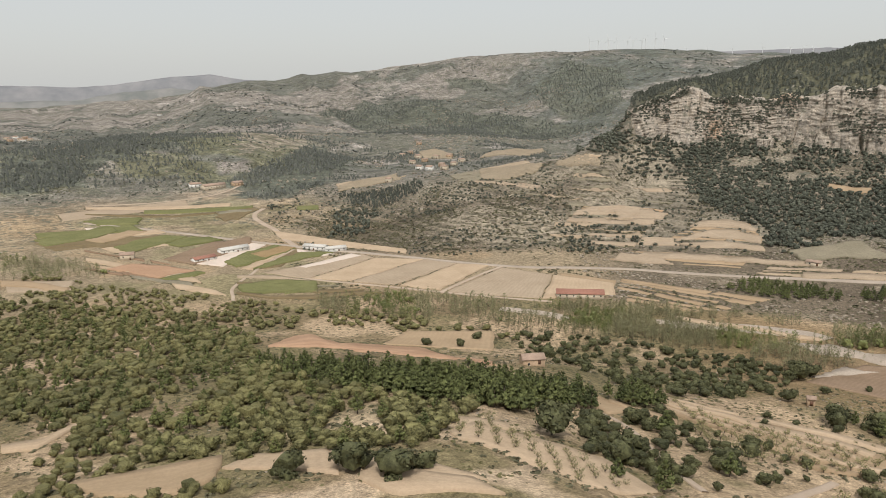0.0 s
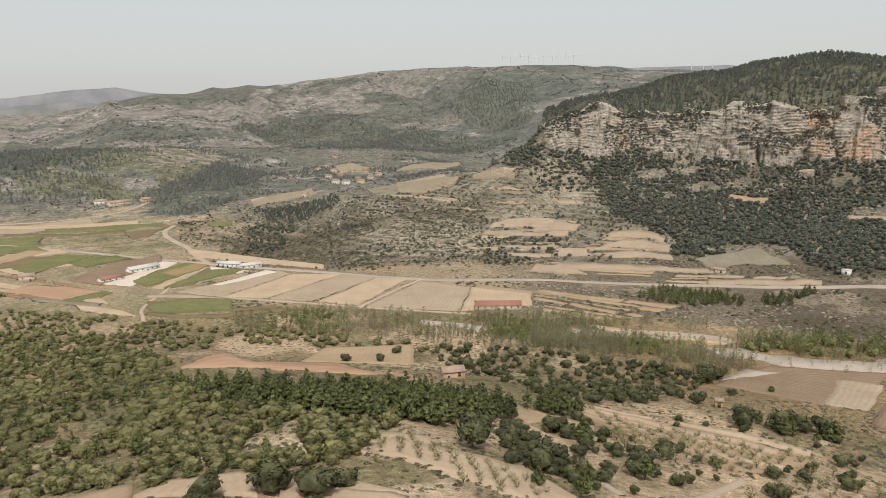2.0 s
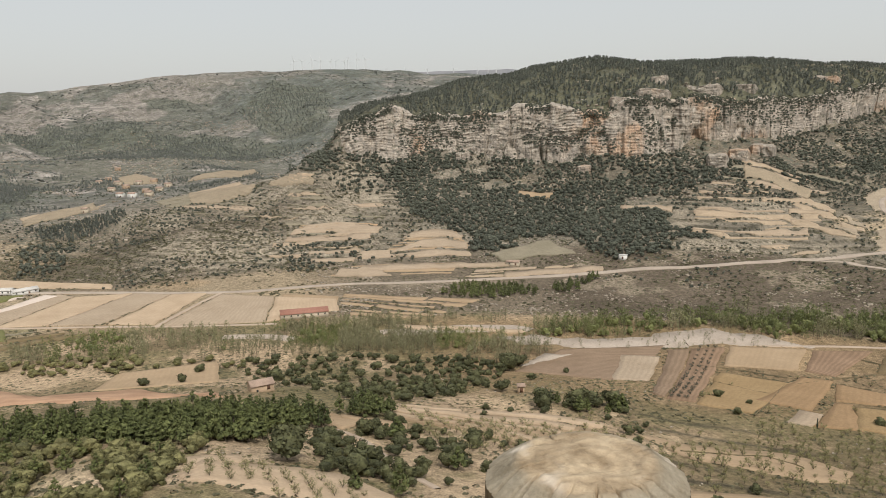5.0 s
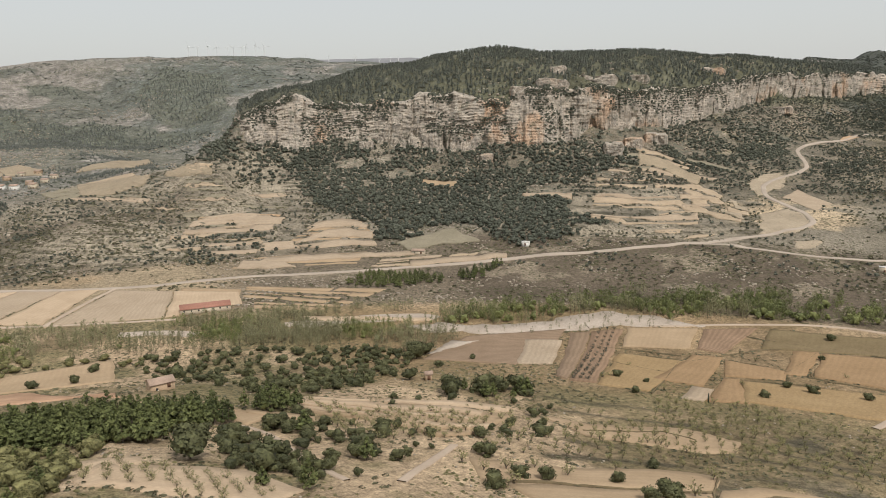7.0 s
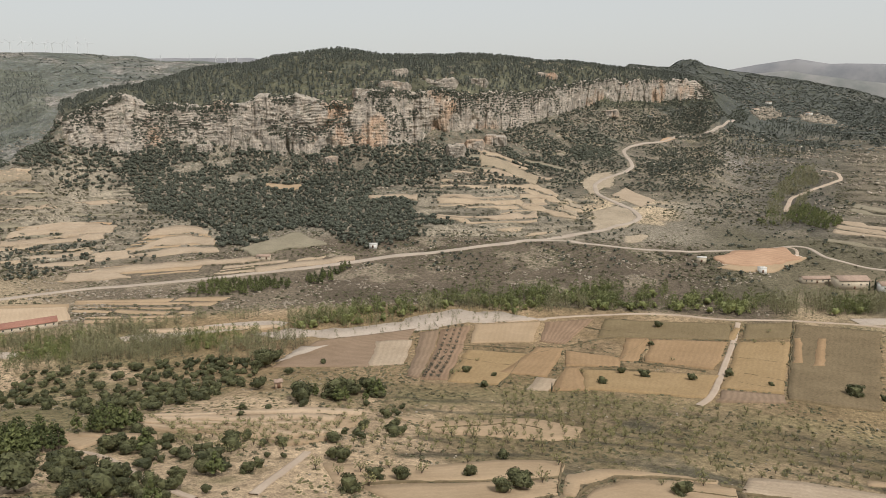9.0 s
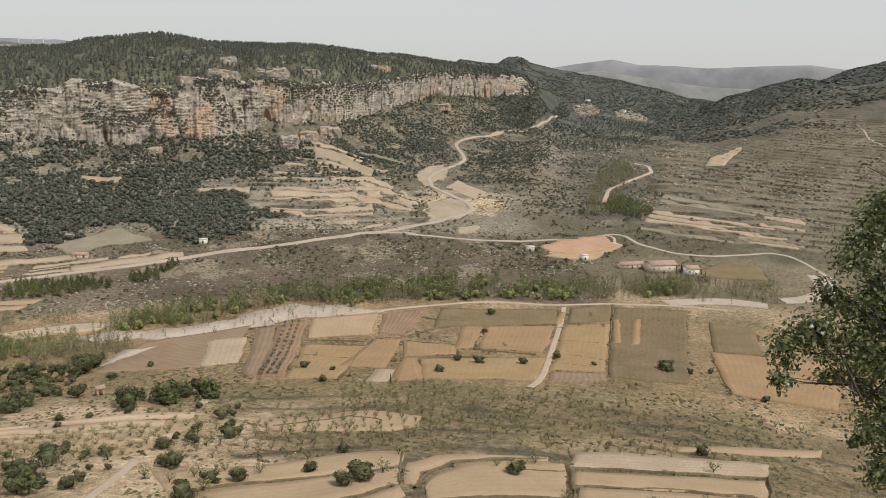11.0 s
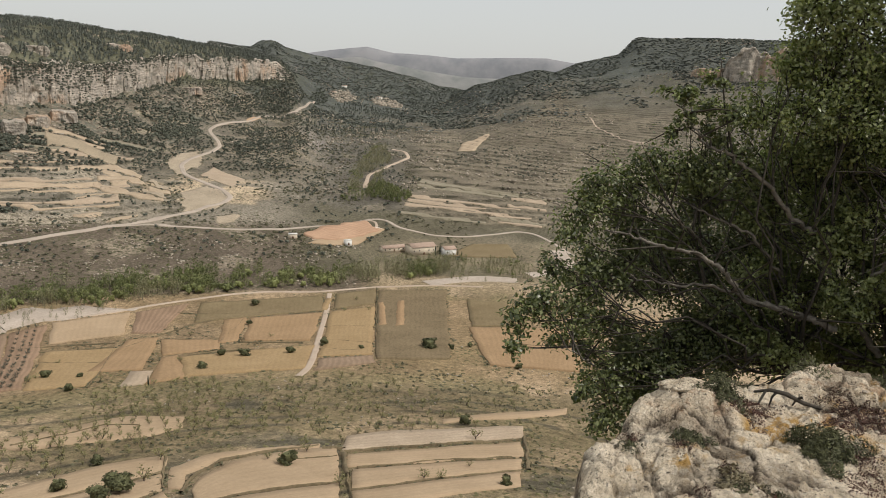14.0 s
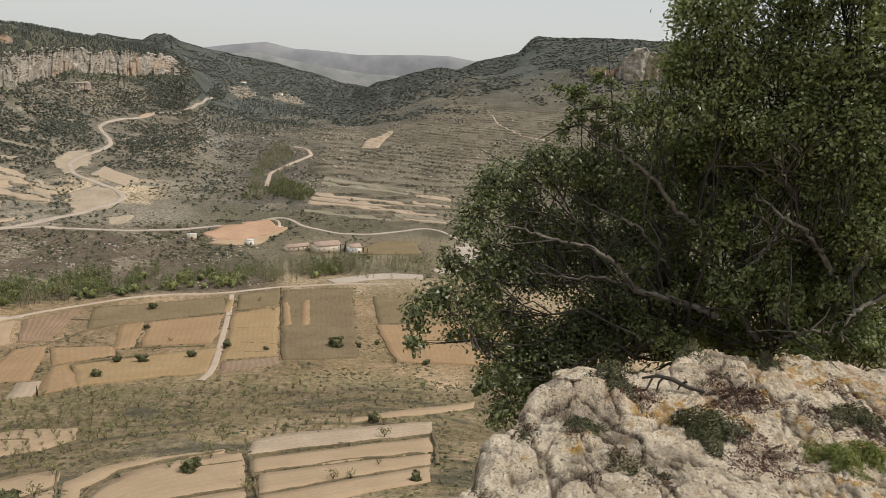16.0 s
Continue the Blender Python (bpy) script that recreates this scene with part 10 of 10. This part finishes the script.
def bush():
    gen = np.random.default_rng(21)
    root = tagged(new("oak_bush"), "dense evergreen oak bush with grey twisting branches", "bush")
    foot = np.array(FOOT)
    root.matrix_world = Matrix.Translation(FOOT)
    eye = np.array([0.45, -0.17, 1.71])
    leaves_c, leaves_d, twigs = [], [], []
    stems = [np.array([5.95, -0.75, -0.15]), np.array([6.0, -1.35, -0.05]), np.array([5.9, -1.75, -0.2])]
    for k, s in enumerate(stems):
        path = [foot + (s - foot) * t + gen.normal(size=3) * 0.02 for t in (0, 0.5, 1.0)]
        v, f = tube(np.array(path) - foot, [0.07, 0.055, 0.035], 9)
        part("stem", mesh_from("stem", v, f, [M_BRANCH], True), root)

    def limb(line, r, thick):
        """A bare grey branch in front of the foliage, by bearing and height angle."""
        q = np.radians(np.array(line))
        n = len(q)
        far = r + 0.25 * np.cos(np.linspace(0, 5, n)) * 0.5 + np.linspace(0.35, -0.1, n)
        p = eye + far[:, None] * np.stack([np.sin(q[:, 0]) * np.cos(q[:, 1]), np.cos(q[:, 0]) * np.cos(q[:, 1]), np.sin(q[:, 1])], -1)
        t = np.linspace(0, n - 1, 6 * n)
        fine = np.stack([np.interp(t, np.arange(n), p[:, k]) for k in range(3)], -1)
        for _ in range(3):
            fine[1:-1] = (fine[:-2] + 2 * fine[1:-1] + fine[2:]) / 4
        fine += gen.normal(size=fine.shape) * 0.008
        v, f = tube(fine - foot, np.linspace(thick * 0.75, thick * 0.2, len(fine)), 8)
        part("branch", mesh_from("branch", v, f, [M_BRANCH], True), root)
        for k in range(3, len(fine) - 1, 3):
            d = gen.normal(size=3) * 0.2 + (fine[k] - fine[k - 2]) * 1.5 + np.array([0, 0, 0.08])
            twigs.append(tube(np.array([fine[k], fine[k] + d * 0.5 + gen.normal(size=3) * 0.02, fine[k] + d]) - foot, [0.008, 0.005, 0.0015], 4))

    limb([(98.0, -15.2), (96.4, -14.7), (94.4, -14.3), (92.3, -14.3), (91.2, -13.2), (89.8, -11.8), (87.8, -11.2), (85.7, -11.1), (84.0, -10.6), (81.8, -10.2)], 5.1, 0.031)
    limb([(95.8, -14.9), (93.6, -14.4), (91.4, -13.8), (89.3, -13.4), (86.8, -13.8), (84.7, -13.7), (82.7, -12.8)], 5.2, 0.019)
    limb([(99.0, -13.4), (96.8, -11.3), (96.3, -9.0), (94.4, -8.4), (93.0, -6.5), (90.9, -5.0), (89.6, -4.0), (88.3, -3.8), (87.5, -3.1), (86.1, -0.9)], 5.2, 0.028)
    limb([(106.0, -14.5), (105.0, -11.3), (103.9, -9.6), (102.7, -8.4), (101.1, -7.6), (99.5, -6.6)], 5.3, 0.031)
    limb([(103.9, -9.4), (102.1, -9.2), (100.5, -8.5), (99.8, -7.4)], 5.25, 0.017)
    limb([(102.4, -16.3), (103.0, -15.5), (104.4, -15.0), (105.5, -15.1)], 4.95, 0.015)
    limb([(102.9, -15.6), (102.5, -14.4), (101.9, -14.0)], 4.95, 0.012)
    limb([(108.9, -11.4), (107.1, -12.8), (106.3, -13.8), (106.1, -15.5)], 5.2, 0.025)
    limb([(106.4, -16.7), (105.7, -13.8), (106.1, -11.5), (107.0, -8.7), (108.2, -7.1)], 5.6, 0.043)
    limb([(107.1, -9.8), (106.0, -7.8), (105.1, -6.0)], 5.4, 0.019)
    limb([(102.6, -8.2), (101.6, -5.8), (100.7, -4.4), (100.1, -3.4)], 5.15, 0.012)
    limb([(101.4, -5.5), (101.8, -4.1), (101.9, -3.1)], 5.15, 0.010)
    limb([(101.0, -5.3), (99.7, -4.9), (98.9, -4.2)], 5.15, 0.011)
    limb([(96.8, -14.8), (95.0, -13.2), (93.2, -11.0), (91.8, -9.5), (88.8, -8.5), (86.3, -7.7), (84.5, -7.2)], 5.3, 0.019)
    limb([(89.1, -11.2), (88.1, -10.0), (86.8, -9.1), (85.7, -7.9)], 5.1, 0.014)
    limb([(83.3, -20.3), (81.7, -20.2), (80.6, -19.5), (79.2, -19.1)], 5.0, 0.010)
    limb([(100.9, -16.3), (99.1, -14.2), (99.8, -11.3), (101.0, -9.6), (101.6, -5.6)], 5.5, 0.031)
    tints = []
    for nth, (az, el, r, size) in enumerate(lobes()):
        a, e = radians(az), radians(el)
        c = eye + r * np.array([math.sin(a) * math.cos(e), math.cos(a) * math.cos(e), math.sin(e)])
        start = stems[int(np.argmin([np.linalg.norm(c - s) + gen.uniform(0, 0.6) for s in stems]))]
        t = np.linspace(0, 1, 14)[:, None]
        sag = np.array([0, 0, 1.0]) * 0.35 * np.sin(t * math.pi) * gen.uniform(-0.6, 1.0)
        wig = np.cumsum(gen.normal(size=(14, 3)) * 0.06, axis=0) * np.sin(t * math.pi)
        path = start + (c - start) * t + sag + wig
        v, f = tube(path - foot, np.linspace(0.007 + 0.022 * min(size, 0.4), 0.003, 14) * (0.4 if size < 0.12 else 1), 7)
        if nth < 114 and (nth % 3 == 0 or size < 0.13):
            part("branch", mesh_from("branch", v, f, [M_TWIG], True), root)
        # sprays of leaves round the tips of twigs, with gaps between them
        for _ in range(int(np.clip((2 + 400 * size * size) * (0.62 if 11 < nth < 26 else 1.0 if nth < 55 else 0.7 if 77 < nth < 99 else 1.15), 3, 100))):
            d = gen.normal(size=3)
            d /= np.linalg.norm(d)
            tip = c + d * size * gen.uniform(0.45, 1.12) * np.array([1, 1, 0.9])
            q0 = path[int(gen.integers(9, 14))] if gen.uniform() < 0.5 else c + d * size * gen.uniform(0, 0.3)
            mid = (q0 + tip) / 2 + gen.normal(size=3) * 0.04
            twigs.append(tube(np.array([q0, mid, tip]) - foot, [0.006, 0.004, 0.0015], 3))
            m = int(gen.integers(42, 80))
            along = (tip - mid) / (np.linalg.norm(tip - mid) + 1e-6)
            pts = tip + gen.normal(size=(m, 3)) * min(0.052, 0.3 * size) - along * np.abs(gen.normal(size=(m, 1))) * 0.05
            leaves_c.append(pts - foot)
            leaves_d.append((pts - tip) / 0.06 * 0.5 + d * 0.4 + np.array([0, 0, 0.8]))
            # random leaf tint plus painted light: paler crown and right heart, darker low left
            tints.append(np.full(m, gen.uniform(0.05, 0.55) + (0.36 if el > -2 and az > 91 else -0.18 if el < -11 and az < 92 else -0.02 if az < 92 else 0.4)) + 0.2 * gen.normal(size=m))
    c, d = np.concatenate(leaves_c), np.concatenate(leaves_d)
    n = len(c)
    # pointed oval leaves folded along the middle
    nrm = d + 0.7 * gen.normal(size=(n, 3))
    nrm /= np.linalg.norm(nrm, axis=1)[:, None]
    u = np.cross(nrm, gen.normal(size=(n, 3)))
    u /= np.linalg.norm(u, axis=1)[:, None]
    w = np.cross(nrm, u)
    ln, wd = (gen.uniform(0.011, 0.021, n))[:, None], (gen.uniform(0.007, 0.012, n))[:, None]
    v = np.stack([c - u * ln, c - u * 0.1 * ln + w * wd + nrm * 0.005, c + u * ln, c - u * 0.1 * ln - w * wd + nrm * 0.005], 1).reshape(-1, 3)
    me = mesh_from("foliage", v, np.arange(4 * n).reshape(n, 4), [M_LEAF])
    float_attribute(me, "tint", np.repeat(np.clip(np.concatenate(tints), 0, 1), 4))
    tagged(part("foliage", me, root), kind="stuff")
    v, f = weld(twigs)
    tagged(part("twig", mesh_from("twig", v, f, [M_TWIG]), root), kind="stuff")


bush()


# ---- small plants and stones on the ledge ----
M_THYME = leaf_material("grey_thyme", (0.03, 0.034, 0.016), (0.115, 0.115, 0.048))
M_SEDUM = leaf_material("red_stonecrop", (0.045, 0.022, 0.016), (0.125, 0.06, 0.04))
M_GRASS = leaf_material("fresh_tuft_leaves", (0.075, 0.09, 0.024), (0.23, 0.245, 0.07), 0.6, 0.3, 0.3)
M_CUSHION = leaf_material("dry_cushion", (0.16, 0.13, 0.075), (0.30, 0.26, 0.16))


def cushion(name, label, mat, x, y, wide, tall, count, leaf, seed, blade=1.0):
    """A low plant rooted in a crack of the rock."""
    gen = np.random.default_rng(seed)
    root = tagged(new(name), label, "plant")
    root.matrix_world = Matrix.Translation((x, y, float(rock_z(x, y)) - 0.01))
    th, q, h = gen.uniform(0, 6.28, count), np.sqrt(gen.uniform(0, 1, count)), gen.uniform(0.1, 1.0, count)
    reach = wide * q * (1 + 0.35 * np.sin(3 * th + seed) + 0.3 * np.sin(7 * th + 2 * seed))
    px, py = reach * np.cos(th), reach * np.sin(th)
    top = tall * (1 - 0.75 * q ** 2)
    base = rock_z(x + px, y + py) - float(rock_z(x, y))
    c = np.stack([px, py, base + top * h], -1)
    out = np.stack([np.cos(th) * q, np.sin(th) * q, 0.8 + 0 * th], -1)
    v, f = cards(c, out, leaf, gen, 1.0, blade)
    me = mesh_from("leaves", v, f, [mat])
    float_attribute(me, "tint", np.repeat(np.clip(0.4 + 0.3 * gen.normal(size=count), 0, 1), 4))
    tagged(part("leaves", me, root), kind="stuff")
    stalks = []
    for k in range(0, count, max(1, count // 40)):
        stalks.append(tube([(px[k] * 0.2, py[k] * 0.2, -0.01), (px[k] * 0.6, py[k] * 0.6, c[k, 2] * 0.6), c[k]], [0.003, 0.002, 0.001], 3))
    v, f = weld(stalks)
    tagged(part("stalks", mesh_from("stalks", v, f, [M_BRANCH]), root), kind="stuff")
    return root


cushion("thyme_bush", "low grey-green thyme bush on the rock", M_THYME, 4.09, -0.25, 0.12, 0.072, 3249, 0.0034, 3, 2.6)
cushion("stonecrop", "reddish stonecrop mat on the rock", M_SEDUM, 4.07, -0.35, 0.154, 0.035, 5054, 0.0038, 4, 1)
cushion("thyme_bush", "low grey-green thyme bush on the rock", M_THYME, 3.81, -0.67, 0.135, 0.12, 5415, 0.0037, 5, 2.6)
cushion("stonecrop", "reddish stonecrop mat on the rock", M_SEDUM, 4.2, -0.83, 0.176, 0.042, 5776, 0.0038, 6, 1)
cushion("stonecrop", "reddish stonecrop mat on the rock", M_SEDUM, 3.67, -0.88, 0.22, 0.028, 6498, 0.0038, 7, 1)
cushion("thyme_bush", "low grey-green thyme bush on the rock", M_THYME, 4.24, -1.4, 0.15, 0.08, 3249, 0.0034, 8, 2.6)
cushion("stonecrop", "reddish stonecrop mat on the rock", M_SEDUM, 4.16, -1.44, 0.22, 0.035, 5054, 0.0038, 9, 1)
cushion("green_tuft", "fresh green leafy tuft on the rock", M_GRASS, 3.75, -1.19, 0.112, 0.1, 1960, 0.0032, 10, 5)
cushion("green_tuft", "fresh green leafy tuft on the rock", M_GRASS, 3.89, -1.36, 0.07, 0.08, 1089, 0.0032, 11, 5)
cushion("thyme_bush", "low grey-green thyme bush on the rock", M_THYME, 3.65, -0.13, 0.09, 0.056, 1624, 0.0031, 12, 2.6)
cushion("cushion_plant", "dry tan cushion plant on the rock", M_CUSHION, 3.39, -0.31, 0.07, 0.06, 665, 0.0061, 13, 1)
cushion("thyme_bush", "low grey-green thyme bush on the rock", M_THYME, 4.48, -0.23, 0.12, 0.064, 1805, 0.0034, 14, 2.6)
cushion("thyme_bush", "low grey-green thyme bush on the rock", M_THYME, 4.75, -0.57, 0.16, 0.112, 2888, 0.0037, 15, 2.6)
cushion("stonecrop", "reddish stonecrop mat on the rock", M_SEDUM, 3.67, 0.12, 0.055, 0.021, 1155, 0.0034, 16, 1)
cushion("cushion_plant", "dry tan cushion plant on the rock", M_CUSHION, 3.06, 0.2, 0.04, 0.03, 304, 0.0048, 17, 1)
cushion("thyme_bush", "low grey-green thyme bush on the rock", M_THYME, 3.32, -0.45, 0.06, 0.024, 722, 0.0027, 18, 2.6)
cushion("thyme_bush", "low grey-green thyme bush on the rock", M_THYME, 4.84, -1.08, 0.1, 0.048, 1444, 0.0031, 19, 2.6)
cushion("thyme_bush", "low grey-green thyme bush on the rock", M_THYME, 2.9, 0.44, 0.1, 0.08, 1444, 0.0037, 20, 2.6)
cushion("stonecrop", "reddish stonecrop mat on the rock", M_SEDUM, 3.02, 0.19, 0.05, 0.026, 475, 0.0038, 41, 1)
cushion("thyme_bush", "low grey-green thyme bush on the rock", M_THYME, 3.53, 0.11, 0.05, 0.03, 550, 0.0032, 42, 2.6)
cushion("stonecrop", "reddish stonecrop mat on the rock", M_SEDUM, 3.55, -0.1, 0.07, 0.0284, 739, 0.0038, 43, 1)
cushion("stonecrop", "reddish stonecrop mat on the rock", M_SEDUM, 3.46, -0.28, 0.05, 0.026, 475, 0.0038, 44, 1)
cushion("cushion_plant", "dry tan cushion plant on the rock", M_CUSHION, 3.38, -0.31, 0.08, 0.064, 832, 0.0055, 45, 1)
cushion("stonecrop", "reddish stonecrop mat on the rock", M_SEDUM, 3.24, -0.19, 0.06, 0.0272, 596, 0.0038, 46, 1)
cushion("stonecrop", "reddish stonecrop mat on the rock", M_SEDUM, 3.28, -0.45, 0.06, 0.0272, 596, 0.0038, 47, 1)
cushion("thyme_bush", "low grey-green thyme bush on the rock", M_THYME, 3.31, -0.34, 0.04, 0.024, 424, 0.0032, 48, 2.6)
cushion("stonecrop", "reddish stonecrop mat on the rock", M_SEDUM, 4.18, -0.91, 0.12, 0.0344, 1784, 0.0038, 49, 1)
cushion("stonecrop", "reddish stonecrop mat on the rock", M_SEDUM, 4.22, -1.2, 0.09, 0.0308, 1091, 0.0038, 50, 1)
cushion("thyme_bush", "low grey-green thyme bush on the rock", M_THYME, 4.76, -1.08, 0.06, 0.036, 704, 0.0032, 51, 2.6)
cushion("stonecrop", "reddish stonecrop mat on the rock", M_SEDUM, 3.81, -0.78, 0.08, 0.0296, 904, 0.0038, 52, 1)
cushion("stonecrop", "reddish stonecrop mat on the rock", M_SEDUM, 4.58, -1.38, 0.1, 0.032, 1300, 0.0038, 53, 1)
cushion("thyme_bush", "low grey-green thyme bush on the rock", M_THYME, 4.13, 0.16, 0.05, 0.03, 550, 0.0032, 54, 2.6)


def dead_twig(x, y):
    """A bare forked stick lying on the rock."""
    root = tagged(new("dead_twig"), "bare dark forked twig lying on the rock", "twig")
    z = float(rock_z(x, y))
    root.matrix_world = pose(x, y, z)
    lie = lambda dx, dy, up: (dx, dy, float(rock_z(x + dx, y + dy)) - z + up)
    part("stick", mesh_from("stick", *tube([lie(0.02, 0.10, 0.05), lie(0, 0.03, 0.075), lie(0, -0.04, 0.06), lie(0.02, -0.12, 0.035), lie(0.0, -0.2, 0.012)], [0.006, 0.009, 0.011, 0.010, 0.007], 7), [M_TWIG], True), root)
    for dx, dy in ((-0.05, 0.07), (-0.03, 0.02), (0.05, -0.09)):
        part("fork", mesh_from("fork", *tube([lie(0, dy - 0.02, 0.066), lie(dx * 0.5, dy, 0.045), lie(dx, dy + 0.01, 0.002)], [0.007, 0.006, 0.004], 6), [M_TWIG], True), root)


dead_twig(4.22, -0.49)


def pebble(x, y, size, seed):
    gen = np.random.default_rng(seed)
    bm = bmesh.new()
    bmesh.ops.create_icosphere(bm, subdivisions=2, radius=size)
    for q in bm.verts:
        q.co *= 1 + 0.25 * noise.noise(q.co * (1.2 / size) + Vector((seed, 0, 0)))
        q.co.z *= 0.6
    me = bpy.data.meshes.new("stone")
    bm.to_mesh(me)
    bm.free()
    me.materials.append(M_STONE)
    ob = tagged(new("stone", me), "small pale loose limestone pebble", "stone", "loose stones on the ledge")
    ob.matrix_world = pose(x, y, float(rock_z(x, y)) + size * 0.3, 0, 0, gen.uniform(0, 360))


M_STONE = plain_material("pale_pebble", (0.36, 0.305, 0.24), 0.95, 60.0, 0.3, 0.1, 0.005)
for k in range(40):
    px, py = rng.uniform(2.6, 4.4), rng.uniform(-1.9, -0.2)
    if edge_depth(LEDGE, np.array([px]), np.array([py]))[0] > 0.25:
        pebble(px, py, rng.uniform(0.005, 0.016), k)
